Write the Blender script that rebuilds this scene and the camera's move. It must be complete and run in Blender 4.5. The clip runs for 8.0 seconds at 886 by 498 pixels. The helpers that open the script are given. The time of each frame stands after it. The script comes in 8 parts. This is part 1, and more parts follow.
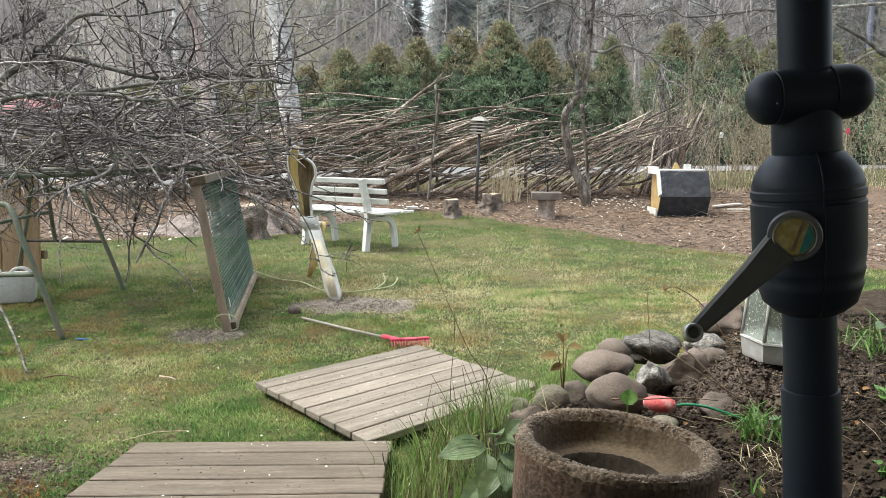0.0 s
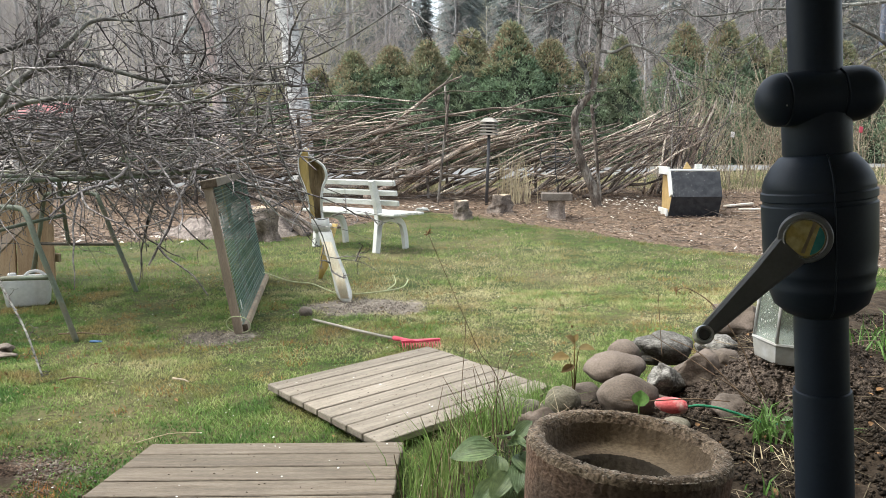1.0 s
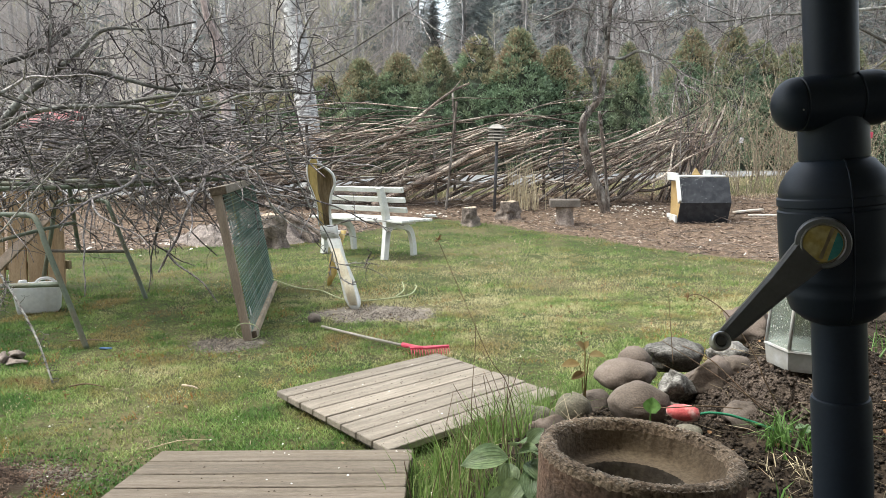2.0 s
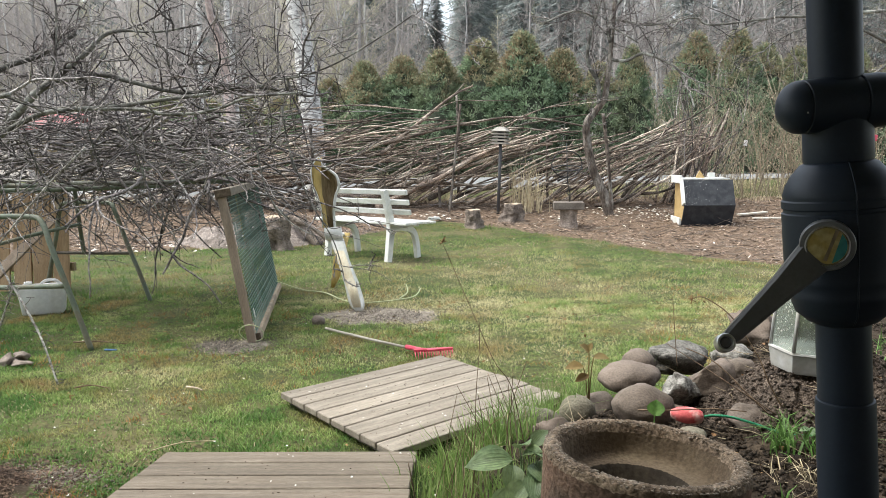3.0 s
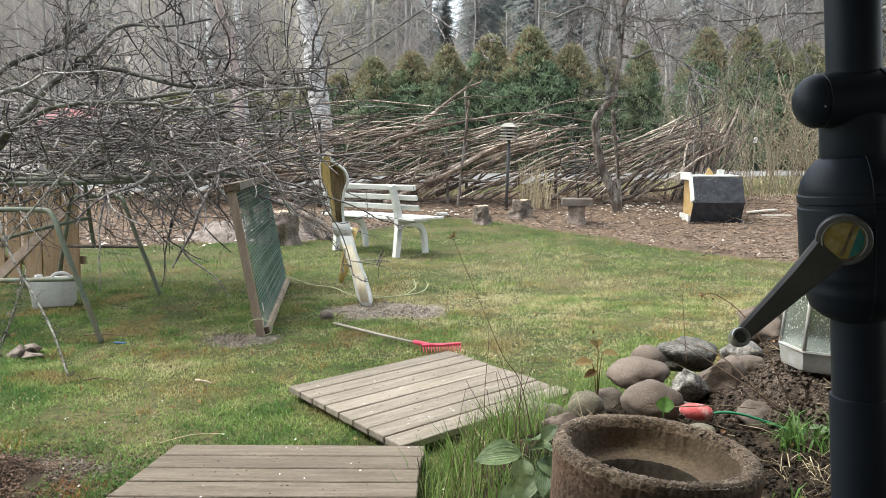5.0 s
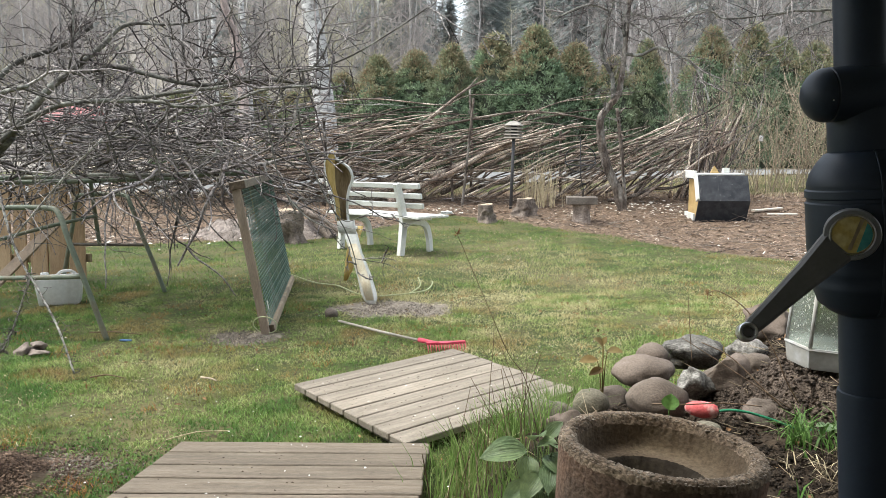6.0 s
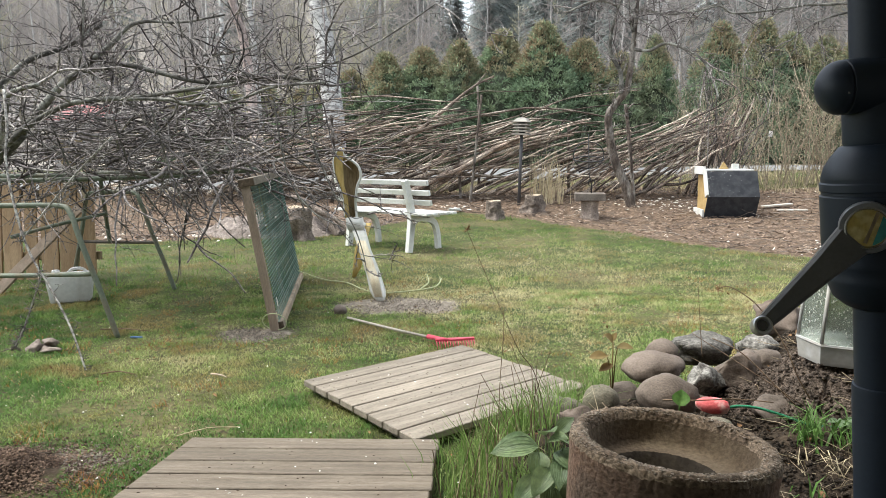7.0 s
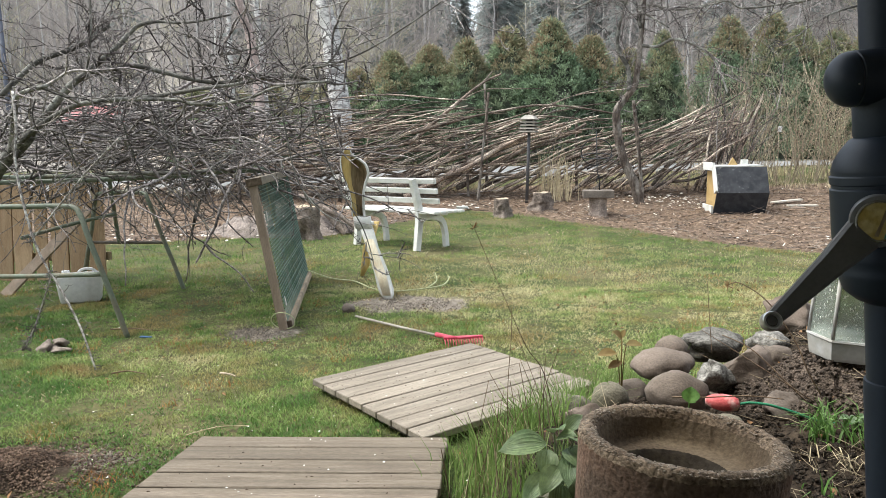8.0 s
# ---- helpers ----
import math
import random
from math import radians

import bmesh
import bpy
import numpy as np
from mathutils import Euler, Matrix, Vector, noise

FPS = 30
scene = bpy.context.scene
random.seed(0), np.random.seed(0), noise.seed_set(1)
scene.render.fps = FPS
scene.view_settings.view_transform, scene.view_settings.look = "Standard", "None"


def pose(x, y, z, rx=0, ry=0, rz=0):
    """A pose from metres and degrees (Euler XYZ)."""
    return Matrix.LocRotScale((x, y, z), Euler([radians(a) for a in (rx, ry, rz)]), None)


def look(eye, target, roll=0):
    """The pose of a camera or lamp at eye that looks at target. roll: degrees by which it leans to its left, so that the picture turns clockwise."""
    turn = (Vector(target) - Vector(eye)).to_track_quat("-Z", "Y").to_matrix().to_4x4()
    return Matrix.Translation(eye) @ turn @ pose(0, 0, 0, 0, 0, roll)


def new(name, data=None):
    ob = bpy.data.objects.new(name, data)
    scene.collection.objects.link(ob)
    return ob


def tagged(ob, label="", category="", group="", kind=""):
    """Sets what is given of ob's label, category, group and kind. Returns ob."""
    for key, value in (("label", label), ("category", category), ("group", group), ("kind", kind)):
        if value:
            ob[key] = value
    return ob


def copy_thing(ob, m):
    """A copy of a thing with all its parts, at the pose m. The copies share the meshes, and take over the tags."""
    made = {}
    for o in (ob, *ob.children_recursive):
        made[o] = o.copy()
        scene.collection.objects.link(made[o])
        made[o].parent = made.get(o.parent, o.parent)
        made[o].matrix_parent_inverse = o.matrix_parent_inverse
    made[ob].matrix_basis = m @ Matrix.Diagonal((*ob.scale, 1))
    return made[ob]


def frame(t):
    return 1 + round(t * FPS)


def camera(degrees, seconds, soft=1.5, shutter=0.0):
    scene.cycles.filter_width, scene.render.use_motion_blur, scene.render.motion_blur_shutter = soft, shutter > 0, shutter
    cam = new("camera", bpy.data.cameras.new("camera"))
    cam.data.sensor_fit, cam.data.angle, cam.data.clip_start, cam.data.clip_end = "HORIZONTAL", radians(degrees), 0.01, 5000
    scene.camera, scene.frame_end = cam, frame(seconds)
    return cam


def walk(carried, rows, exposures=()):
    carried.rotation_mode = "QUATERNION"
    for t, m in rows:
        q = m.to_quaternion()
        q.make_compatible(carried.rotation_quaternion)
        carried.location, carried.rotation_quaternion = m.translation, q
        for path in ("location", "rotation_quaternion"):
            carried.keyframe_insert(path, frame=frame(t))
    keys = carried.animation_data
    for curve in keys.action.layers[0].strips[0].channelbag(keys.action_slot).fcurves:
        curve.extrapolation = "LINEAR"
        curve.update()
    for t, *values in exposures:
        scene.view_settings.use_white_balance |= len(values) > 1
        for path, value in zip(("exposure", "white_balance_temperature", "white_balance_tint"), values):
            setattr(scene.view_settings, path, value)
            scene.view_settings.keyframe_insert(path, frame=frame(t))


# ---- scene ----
cam = camera(63.7, 8.0, soft=0.65)
PATH = [
    (0, (-0.002, -0.016, 1.12), (-0.001, 1.9647, 0.843), 0.0),
    (0.5, (-0.0084, -0.0196, 1.1212), (-0.018, 1.9608, 0.8422), -0.16),
    (1, (-0.0028, -0.0212, 1.1228), (-0.0305, 1.9598, 0.8492), -0.37),
    (1.5, (-0.0058, -0.0177, 1.1218), (-0.0464, 1.9645, 0.8586), -0.5),
    (3, (-0.011, -0.0226, 1.1218), (-0.0699, 1.9611, 0.8736), -0.5),
    (3.5, (-0.0103, -0.0246, 1.12), (-0.073, 1.9585, 0.8683), -0.47),
    (4, (-0.0129, -0.0241, 1.1185), (-0.0835, 1.9583, 0.8637), -0.39),
    (4.5, (-0.0164, -0.0239, 1.1195), (-0.0914, 1.958, 0.8622), -0.29),
    (6, (-0.0197, -0.0236, 1.1141), (-0.1115, 1.9569, 0.8514), -0.25),
    (6.5, (-0.0226, -0.0256, 1.1133), (-0.1229, 1.9541, 0.8472), -0.33),
    (7, (-0.0249, -0.0249, 1.1117), (-0.1385, 1.9534, 0.8408), -0.47),
    (7.5, (-0.0257, -0.0249, 1.1125), (-0.1497, 1.9523, 0.8381), -0.67),
    (8, (-0.0221, -0.0195, 1.1092), (-0.1589, 1.9568, 0.8339), -0.94),
]
walk(cam, [(t, look(eye, target, roll)) for t, eye, target, roll in PATH], exposures=((0, 1.48, 6520, 5), (8, 1.48, 6520, 5)))

# ---------------------------------------------------------------- light
SUN_EL, SUN_AZ = radians(64), radians(-88)      # soft light through thin cloud from the left
world = bpy.data.worlds.new("overcast_sky")
scene.world = world
world.use_nodes = True
wn = world.node_tree.nodes
sky = wn.new("ShaderNodeTexSky")
sky.sky_type = "NISHITA"
sky.sun_disc = False
sky.sun_elevation, sky.sun_rotation = SUN_EL, SUN_AZ
sky.air_density, sky.dust_density, sky.ozone_density = 1.0, 3.0, 1.0
wn["Background"].inputs["Strength"].default_value = 0.15
cloud = wn.new("ShaderNodeHueSaturation")          # thin cloud takes most of the blue out of the sky
cloud.inputs["Saturation"].default_value = 0.42
world.node_tree.links.new(sky.outputs["Color"], cloud.inputs["Color"])
world.node_tree.links.new(cloud.outputs["Color"], wn["Background"].inputs["Color"])
sun = new("sun", bpy.data.lights.new("sun", "SUN"))
sun.data.energy, sun.data.angle, sun.data.color = 1.3, radians(30), (1.0, 0.98, 0.94)
sun.matrix_world = look((math.sin(SUN_AZ) * 20, math.cos(SUN_AZ) * 20, 20 * math.tan(SUN_EL)), (0, 0, 0))


# ---------------------------------------------------------------- materials
def mat(name, a, b, scale=8.0, fine=60.0, rough=0.8, metal=0.0, bump=0.3, depth=0.01, vary=0.25, c=None, csize=2.0, camount=0.5, stretch=(1, 1, 1), island=False, spec=0.3, thin=0.0):
    """Two base colours a, b mixed by noise at two scales, a third colour c in larger blotches, and fine relief."""
    m = bpy.data.materials.new(name)
    m.use_nodes = True
    n, l = m.node_tree.nodes, m.node_tree.links
    p = n["Principled BSDF"]
    tc = n.new("ShaderNodeTexCoord")
    mp = n.new("ShaderNodeMapping")
    mp.inputs["Scale"].default_value = stretch
    l.new(tc.outputs["Object"], mp.inputs["Vector"])
    oi = n.new("ShaderNodeObjectInfo")
    add = n.new("ShaderNodeVectorMath")
    add.operation = "ADD"
    mul = n.new("ShaderNodeMath")
    mul.operation = "MULTIPLY"
    mul.inputs[1].default_value = 37.0
    l.new(oi.outputs["Random"], mul.inputs[0])
    l.new(mp.outputs["Vector"], add.inputs[0])
    l.new(mul.outputs[0], add.inputs[1])

    def noise_node(s, detail):
        t = n.new("ShaderNodeTexNoise")
        t.inputs["Scale"].default_value, t.inputs["Detail"].default_value = s, detail
        l.new(add.outputs[0], t.inputs["Vector"])
        return t

    def ramp(src, lo, hi):
        r = n.new("ShaderNodeMapRange")
        r.inputs["From Min"].default_value, r.inputs["From Max"].default_value = lo, hi
        l.new(src, r.inputs["Value"])
        return r.outputs["Result"]

    def mix(f, x, y, mode="MIX"):
        k = n.new("ShaderNodeMix")
        k.data_type, k.blend_type = "RGBA", mode
        for src, i in ((f, 0), (x, 6), (y, 7)):
            if hasattr(src, "is_linked"):
                l.new(src, k.inputs[i])
            else:
                k.inputs[i].default_value = src if i == 0 else (*src, 1)
        return k.outputs[2]

    n1, n2 = noise_node(scale, 4), noise_node(fine, 3)
    col = mix(ramp(n1.outputs["Fac"], 0.35, 0.65), a, b)
    if c:
        n3 = noise_node(csize, 5)
        k = n.new("ShaderNodeMath")
        k.operation = "MULTIPLY"
        k.inputs[1].default_value = camount
        l.new(ramp(n3.outputs["Fac"], 0.48, 0.6), k.inputs[0])
        col = mix(k.outputs[0], col, c)
    g = ramp(n2.outputs["Fac"], 0.3, 0.7)
    h = n.new("ShaderNodeMapRange")
    h.inputs["To Min"].default_value, h.inputs["To Max"].default_value = 1 - vary, 1 + vary
    l.new(g, h.inputs["Value"])
    hs = n.new("ShaderNodeHueSaturation")
    l.new(h.outputs["Result"], hs.inputs["Value"])
    l.new(col, hs.inputs["Color"])
    rnd = n.new("ShaderNodeMapRange")
    rnd.inputs["To Min"].default_value, rnd.inputs["To Max"].default_value = 1 - vary * 0.7, 1 + vary * 0.7
    if island:
        geo = n.new("ShaderNodeNewGeometry")
        l.new(geo.outputs["Random Per Island"], rnd.inputs["Value"])
    else:
        l.new(oi.outputs["Random"], rnd.inputs["Value"])
    hs2 = n.new("ShaderNodeHueSaturation")
    l.new(rnd.outputs["Result"], hs2.inputs["Value"])
    l.new(hs.outputs["Color"], hs2.inputs["Color"])
    l.new(hs2.outputs["Color"], p.inputs["Base Color"])
    p.inputs["Roughness"].default_value, p.inputs["Metallic"].default_value = rough, metal
    p.inputs["Specular IOR Level"].default_value = spec
    if thin:
        tr = n.new("ShaderNodeBsdfTranslucent")
        ms = n.new("ShaderNodeMixShader")
        ms.inputs[0].default_value = thin
        l.new(hs2.outputs["Color"], tr.inputs["Color"])
        l.new(p.outputs[0], ms.inputs[1])
        l.new(tr.outputs[0], ms.inputs[2])
        l.new(ms.outputs[0], n["Material Output"].inputs["Surface"])
    if bump:
        bp = n.new("ShaderNodeBump")
        bp.inputs["Strength"].default_value, bp.inputs["Distance"].default_value = bump, depth
        l.new(n2.outputs["Fac"], bp.inputs["Height"])
        l.new(bp.outputs["Normal"], p.inputs["Normal"])
    return m


M = {}
M["deck"] = mat("weathered_deck_board", (0.225, 0.19, 0.152), (0.31, 0.268, 0.22), 6, 45, 0.85, 0, 0.6, 0.004, 0.2, (0.15, 0.128, 0.098), 3, 0.5, (1, 9, 9))
M["wall"] = mat("unseen_wall_grey", (0.26, 0.235, 0.205), (0.34, 0.31, 0.27), 4, 40, 0.8, 0, 0.3, 0.004, 0.2, stretch=(6, 6, 1))
M["deck_dark"] = mat("deck_end_grain", (0.12, 0.10, 0.08), (0.2, 0.17, 0.13), 20, 80, 0.9)
M["deck_brown"] = mat("browned_deck_board", (0.15, 0.12, 0.091), (0.222, 0.185, 0.145), 6, 45, 0.85, 0, 0.5, 0.004, 0.24, (0.105, 0.086, 0.066), 3, 0.5, (1, 9, 9))
M["seat_brown"] = mat("stained_seat_plywood", (0.27, 0.195, 0.105), (0.42, 0.32, 0.19), 7, 40, 0.7, 0, 0.2, 0.002, 0.15, (0.15, 0.11, 0.06), 6, 0.65, (5, 5, 1))
M["deck_spot"] = mat("dark_bud_scales", (0.05, 0.035, 0.025), (0.09, 0.06, 0.04), 20, 80, 0.9)
M["petal"] = mat("fallen_petal", (0.75, 0.73, 0.68), (0.85, 0.83, 0.8), 20, 80, 0.8)
M["bark_grey"] = mat("grey_twig_bark", (0.06, 0.05, 0.048), (0.21, 0.183, 0.18), 7, 60, 0.85, 0, 0.5, 0.004, 0.85, (0.36, 0.335, 0.315), 2.5, 0.55, island=True)
M["bark_limb"] = mat("lichen_limb_bark", (0.075, 0.07, 0.063), (0.155, 0.146, 0.128), 14, 70, 0.9, 0, 0.9, 0.008, 0.4, (0.33, 0.33, 0.295), 9, 0.65)
M["lichen_twig"] = mat("pale_lichen_crust", (0.11, 0.09, 0.083), (0.42, 0.40, 0.37), 38, 90, 0.9, 0, 0.8, 0.005, 0.4, (0.55, 0.54, 0.50), 24, 0.6)
M["bark_brown"] = mat("brown_brush_bark", (0.08, 0.06, 0.05), (0.255, 0.195, 0.157), 5, 50, 0.8, 0, 0.7, 0.008, 0.95, (0.54, 0.462, 0.385), 2.0, 0.8)
M["bark_trunk"] = mat("old_trunk_bark", (0.05, 0.038, 0.032), (0.16, 0.13, 0.108), 13, 45, 0.95, 0, 1.0, 0.03, 0.45, (0.34, 0.315, 0.28), 6, 0.6, (1, 1, 0.4))
M["birch"] = mat("birch_bark", (0.66, 0.645, 0.63), (0.46, 0.445, 0.435), 3, 30, 0.7, 0, 0.5, 0.012, 0.25, (0.09, 0.083, 0.083), 7, 0.75, (1, 1, 2.0))
M["pink_bark"] = mat("peeling_pink_bark", (0.30, 0.235, 0.215), (0.46, 0.37, 0.345), 5, 30, 0.85, 0, 0.7, 0.015, 0.3, (0.16, 0.125, 0.115), 4, 0.6, (1, 1, 0.5))
# far bark, twigs and needles are paled and greyed in place of haze
M["far_bark"] = mat("haze_paled_bark", (0.24, 0.225, 0.22), (0.36, 0.34, 0.325), 3, 20, 0.9, 0, 0, 0.01, 0.25)
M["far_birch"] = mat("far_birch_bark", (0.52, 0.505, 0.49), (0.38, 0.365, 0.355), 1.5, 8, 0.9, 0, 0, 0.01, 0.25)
M["far_twig"] = mat("haze_paled_twigs", (0.315, 0.287, 0.282), (0.44, 0.405, 0.388), 0.5, 6, 0.95, 0, 0, 0.01, 0.2, island=True, thin=0.35)
M["catkin"] = mat("budding_willow_twigs", (0.44, 0.42, 0.30), (0.53, 0.50, 0.37), 0.5, 6, 0.95, 0, 0, 0.01, 0.2, island=True, thin=0.3)
M["spruce"] = mat("haze_paled_needles", (0.20, 0.23, 0.228), (0.275, 0.30, 0.288), 0.7, 9, 0.9, 0, 0, 0.01, 0.2, island=True, thin=0.45)
M["thuja"] = mat("thuja_foliage", (0.165, 0.24, 0.155), (0.28, 0.355, 0.225), 1.3, 20, 0.7, 0, 0, 0.01, 0.5, (0.32, 0.305, 0.19), 0.6, 0.4, island=True, thin=0.3)
M["thuja_core"] = mat("thuja_inner_shade", (0.06, 0.072, 0.05), (0.09, 0.098, 0.07), 6, 20, 0.95)
M["thuja_tip"] = mat("browned_thuja_tips", (0.34, 0.27, 0.18), (0.30, 0.30, 0.185), 1.3, 20, 0.8, 0, 0, 0.01, 0.4, island=True, thin=0.3)
M["straw"] = mat("dry_straw", (0.44, 0.36, 0.23), (0.56, 0.48, 0.33), 5, 30, 0.85, 0, 0, 0.01, 0.25, island=True)
M["litter"] = mat("greyed_stalks", (0.20, 0.155, 0.10), (0.33, 0.265, 0.18), 5, 30, 0.85, 0, 0, 0.01, 0.35, island=True)
M["reed"] = mat("pale_shrub_stems", (0.42, 0.345, 0.26), (0.29, 0.232, 0.17), 2, 30, 0.85, 0, 0, 0.01, 0.35, island=True)
M["bud"] = mat("opening_buds", (0.45, 0.41, 0.25), (0.55, 0.49, 0.35), 5, 30, 0.85, 0, 0, 0.01, 0.3, island=True)
M["stone_brown"] = mat("brown_river_stone", (0.135, 0.104, 0.084), (0.19, 0.151, 0.125), 7, 150, 0.85, 0, 0.5, 0.004, 0.18, (0.092, 0.075, 0.061), 5, 0.6)
M["stone_grey"] = mat("grey_speckled_granite", (0.10, 0.093, 0.084), (0.20, 0.188, 0.17), 40, 130, 0.9, 0, 1.0, 0.006, 0.45, (0.30, 0.285, 0.26), 20, 0.5)
M["stone_green"] = mat("algae_stained_stone", (0.14, 0.125, 0.092), (0.19, 0.17, 0.13), 8, 130, 0.9, 0, 0.8, 0.004, 0.25, (0.10, 0.105, 0.06), 5, 0.6)
M["concrete"] = mat("rough_cast_concrete", (0.17, 0.122, 0.083), (0.28, 0.213, 0.152), 24, 160, 0.95, 0, 1.0, 0.004, 0.6, (0.085, 0.061, 0.043), 9, 0.55)
M["concrete_red"] = mat("reddish_concrete_side", (0.165, 0.10, 0.07), (0.235, 0.155, 0.11), 10, 120, 0.95, 0, 1.0, 0.004, 0.4, (0.072, 0.053, 0.04), 5, 0.7)
M["aggregate"] = mat("rim_aggregate", (0.23, 0.18, 0.135), (0.41, 0.345, 0.28), 15, 90, 0.95, 0, 0.3, 0.004, 0.45, island=True)
M["basin_dirt"] = mat("damp_basin_dirt", (0.035, 0.027, 0.02), (0.07, 0.055, 0.038), 14, 90, 0.9, 0, 0.6, 0.004, 0.3)
M["soil"] = mat("dark_crumbly_soil", (0.026, 0.0185, 0.0125), (0.064, 0.047, 0.033), 40, 160, 0.95, 0, 1.0, 0.012, 0.5, island=True)
M["chip"] = mat("bark_and_wood_chips", (0.15, 0.103, 0.077), (0.30, 0.222, 0.168), 9, 60, 0.9, 0, 0, 0.01, 0.55, island=True)
M["pale_chip"] = mat("pale_wood_chips", (0.55, 0.49, 0.41), (0.72, 0.68, 0.62), 9, 60, 0.9, 0, 0, 0.01, 0.2, island=True)
M["white_paint"] = mat("weathered_white_paint", (0.68, 0.675, 0.65), (0.75, 0.745, 0.72), 5, 60, 0.55, 0, 0.15, 0.002, 0.08, (0.52, 0.52, 0.45), 4, 0.55)
# base white darkened to stand in for shade, with brownish blotches
M["lantern_white"] = mat("shaded_grimy_enamel", (0.44, 0.44, 0.43), (0.54, 0.54, 0.53), 9, 60, 0.5, 0, 0.15, 0.002, 0.08, (0.36, 0.33, 0.28), 12, 0.5)
M["white_plastic"] = mat("dirty_white_plastic", (0.70, 0.69, 0.68), (0.78, 0.77, 0.76), 5, 40, 0.45, 0, 0.1, 0.002, 0.06, (0.55, 0.52, 0.47), 7, 0.5)
M["yellow_ply"] = mat("yellowed_plywood", (0.55, 0.39, 0.13), (0.66, 0.50, 0.22), 4, 40, 0.7, 0, 0.2, 0.002, 0.12, (0.42, 0.28, 0.10), 5, 0.5, (6, 6, 1))
M["brown_ply"] = mat("stained_brown_plywood", (0.17, 0.125, 0.07), (0.30, 0.23, 0.14), 5, 40, 0.75, 0, 0.2, 0.002, 0.15, (0.10, 0.08, 0.05), 8, 0.6, (6, 6, 1))
M["frame_wood"] = mat("greyed_frame_timber", (0.27, 0.205, 0.155), (0.35, 0.275, 0.215), 4, 50, 0.85, 0, 0.4, 0.003, 0.15, (0.22, 0.18, 0.14), 5, 0.5, (5, 5, 1))
M["end_grain"] = mat("dark_end_grain", (0.09, 0.065, 0.045), (0.16, 0.12, 0.085), 30, 90, 0.9)
M["net"] = mat("green_plastic_netting", (0.11, 0.195, 0.165), (0.17, 0.25, 0.22), 8, 40, 0.5, 0, 0, 0.01, 0.2)
M["orange_board"] = mat("new_orange_boards", (0.33, 0.22, 0.13), (0.42, 0.30, 0.19), 3, 40, 0.7, 0, 0.3, 0.003, 0.2, (0.25, 0.16, 0.09), 6, 0.5, (9, 9, 1))
M["green_metal"] = mat("grey_green_painted_steel", (0.13, 0.155, 0.115), (0.17, 0.195, 0.15), 9, 60, 0.5, 0, 0.1, 0.002, 0.14, (0.20, 0.15, 0.10), 8, 0.45)
M["black_roof"] = mat("black_roofing_felt", (0.022, 0.024, 0.029), (0.036, 0.038, 0.044), 9, 150, 0.7, 0, 0.6, 0.004, 0.25, (0.06, 0.062, 0.067), 12, 0.4, spec=0.3)
M["ochre"] = mat("ochre_painted_boards", (0.42, 0.28, 0.11), (0.50, 0.35, 0.16), 6, 60, 0.7, 0, 0.3, 0.003, 0.12, (0.34, 0.22, 0.09), 5, 0.4)
M["stump"] = mat("old_stump_bark", (0.17, 0.135, 0.112), (0.29, 0.238, 0.202), 10, 45, 0.95, 0, 0.9, 0.02, 0.35, (0.11, 0.085, 0.07), 6, 0.6)
M["stump_crumb"] = mat("rotten_bark_crumbs", (0.065, 0.043, 0.032), (0.19, 0.13, 0.095), 9, 60, 0.95, 0, 0, 0.01, 0.6, island=True)
M["cut_wood"] = mat("sawn_stump_face", (0.38, 0.29, 0.20), (0.48, 0.39, 0.29), 9, 60, 0.9, 0, 0.3, 0.004, 0.2, (0.24, 0.20, 0.16), 6, 0.6)
M["slab"] = mat("greyed_table_slab", (0.115, 0.095, 0.08), (0.17, 0.145, 0.125), 6, 50, 0.9, 0, 0.4, 0.004, 0.2)
M["lamp_brown"] = mat("brown_grey_lamp_louvres", (0.18, 0.16, 0.135), (0.24, 0.215, 0.185), 6, 50, 0.6, 0, 0.1, 0.002, 0.1)
M["lamp_top"] = mat("pale_lamp_cap", (0.27, 0.25, 0.22), (0.33, 0.305, 0.275), 6, 50, 0.6, 0, 0.1, 0.002, 0.1)
M["dark_iron"] = mat("dark_iron", (0.03, 0.032, 0.035), (0.05, 0.05, 0.052), 9, 60, 0.55, 0.4, 0.2, 0.002, 0.2)
M["lamp_post"] = mat("dark_post", (0.05, 0.05, 0.055), (0.08, 0.078, 0.08), 9, 60, 0.6, 0, 0.2, 0.002, 0.2)
M["red_plastic"] = mat("pinkish_red_plastic", (0.52, 0.06, 0.10), (0.60, 0.10, 0.145), 9, 60, 0.5, 0, 0, 0.002, 0.15)
M["buoy_red"] = mat("faded_red_foam", (0.55, 0.08, 0.085), (0.62, 0.14, 0.14), 30, 120, 0.7, 0, 0.4, 0.003, 0.12, (0.68, 0.50, 0.46), 22, 0.7)
M["rope_green"] = mat("green_cord", (0.02, 0.16, 0.08), (0.03, 0.22, 0.11), 60, 200, 0.7)
M["rope_pale"] = mat("pale_green_cord", (0.42, 0.45, 0.25), (0.50, 0.52, 0.34), 60, 200, 0.7)
M["handle"] = mat("pale_rake_handle", (0.36, 0.325, 0.27), (0.45, 0.41, 0.35), 6, 60, 0.7, 0, 0.2, 0.002, 0.12)
M["gravel"] = mat("dry_gritty_earth", (0.12, 0.10, 0.086), (0.25, 0.212, 0.182), 15, 90, 0.95, 0, 0.3, 0.004, 0.4, island=True)
M["black_plastic"] = mat("satin_black_plastic", (0.019, 0.028, 0.045), (0.024, 0.034, 0.052), 20, 300, 0.48, 0, 0.08, 0.0005, 0.06, spec=0.32)
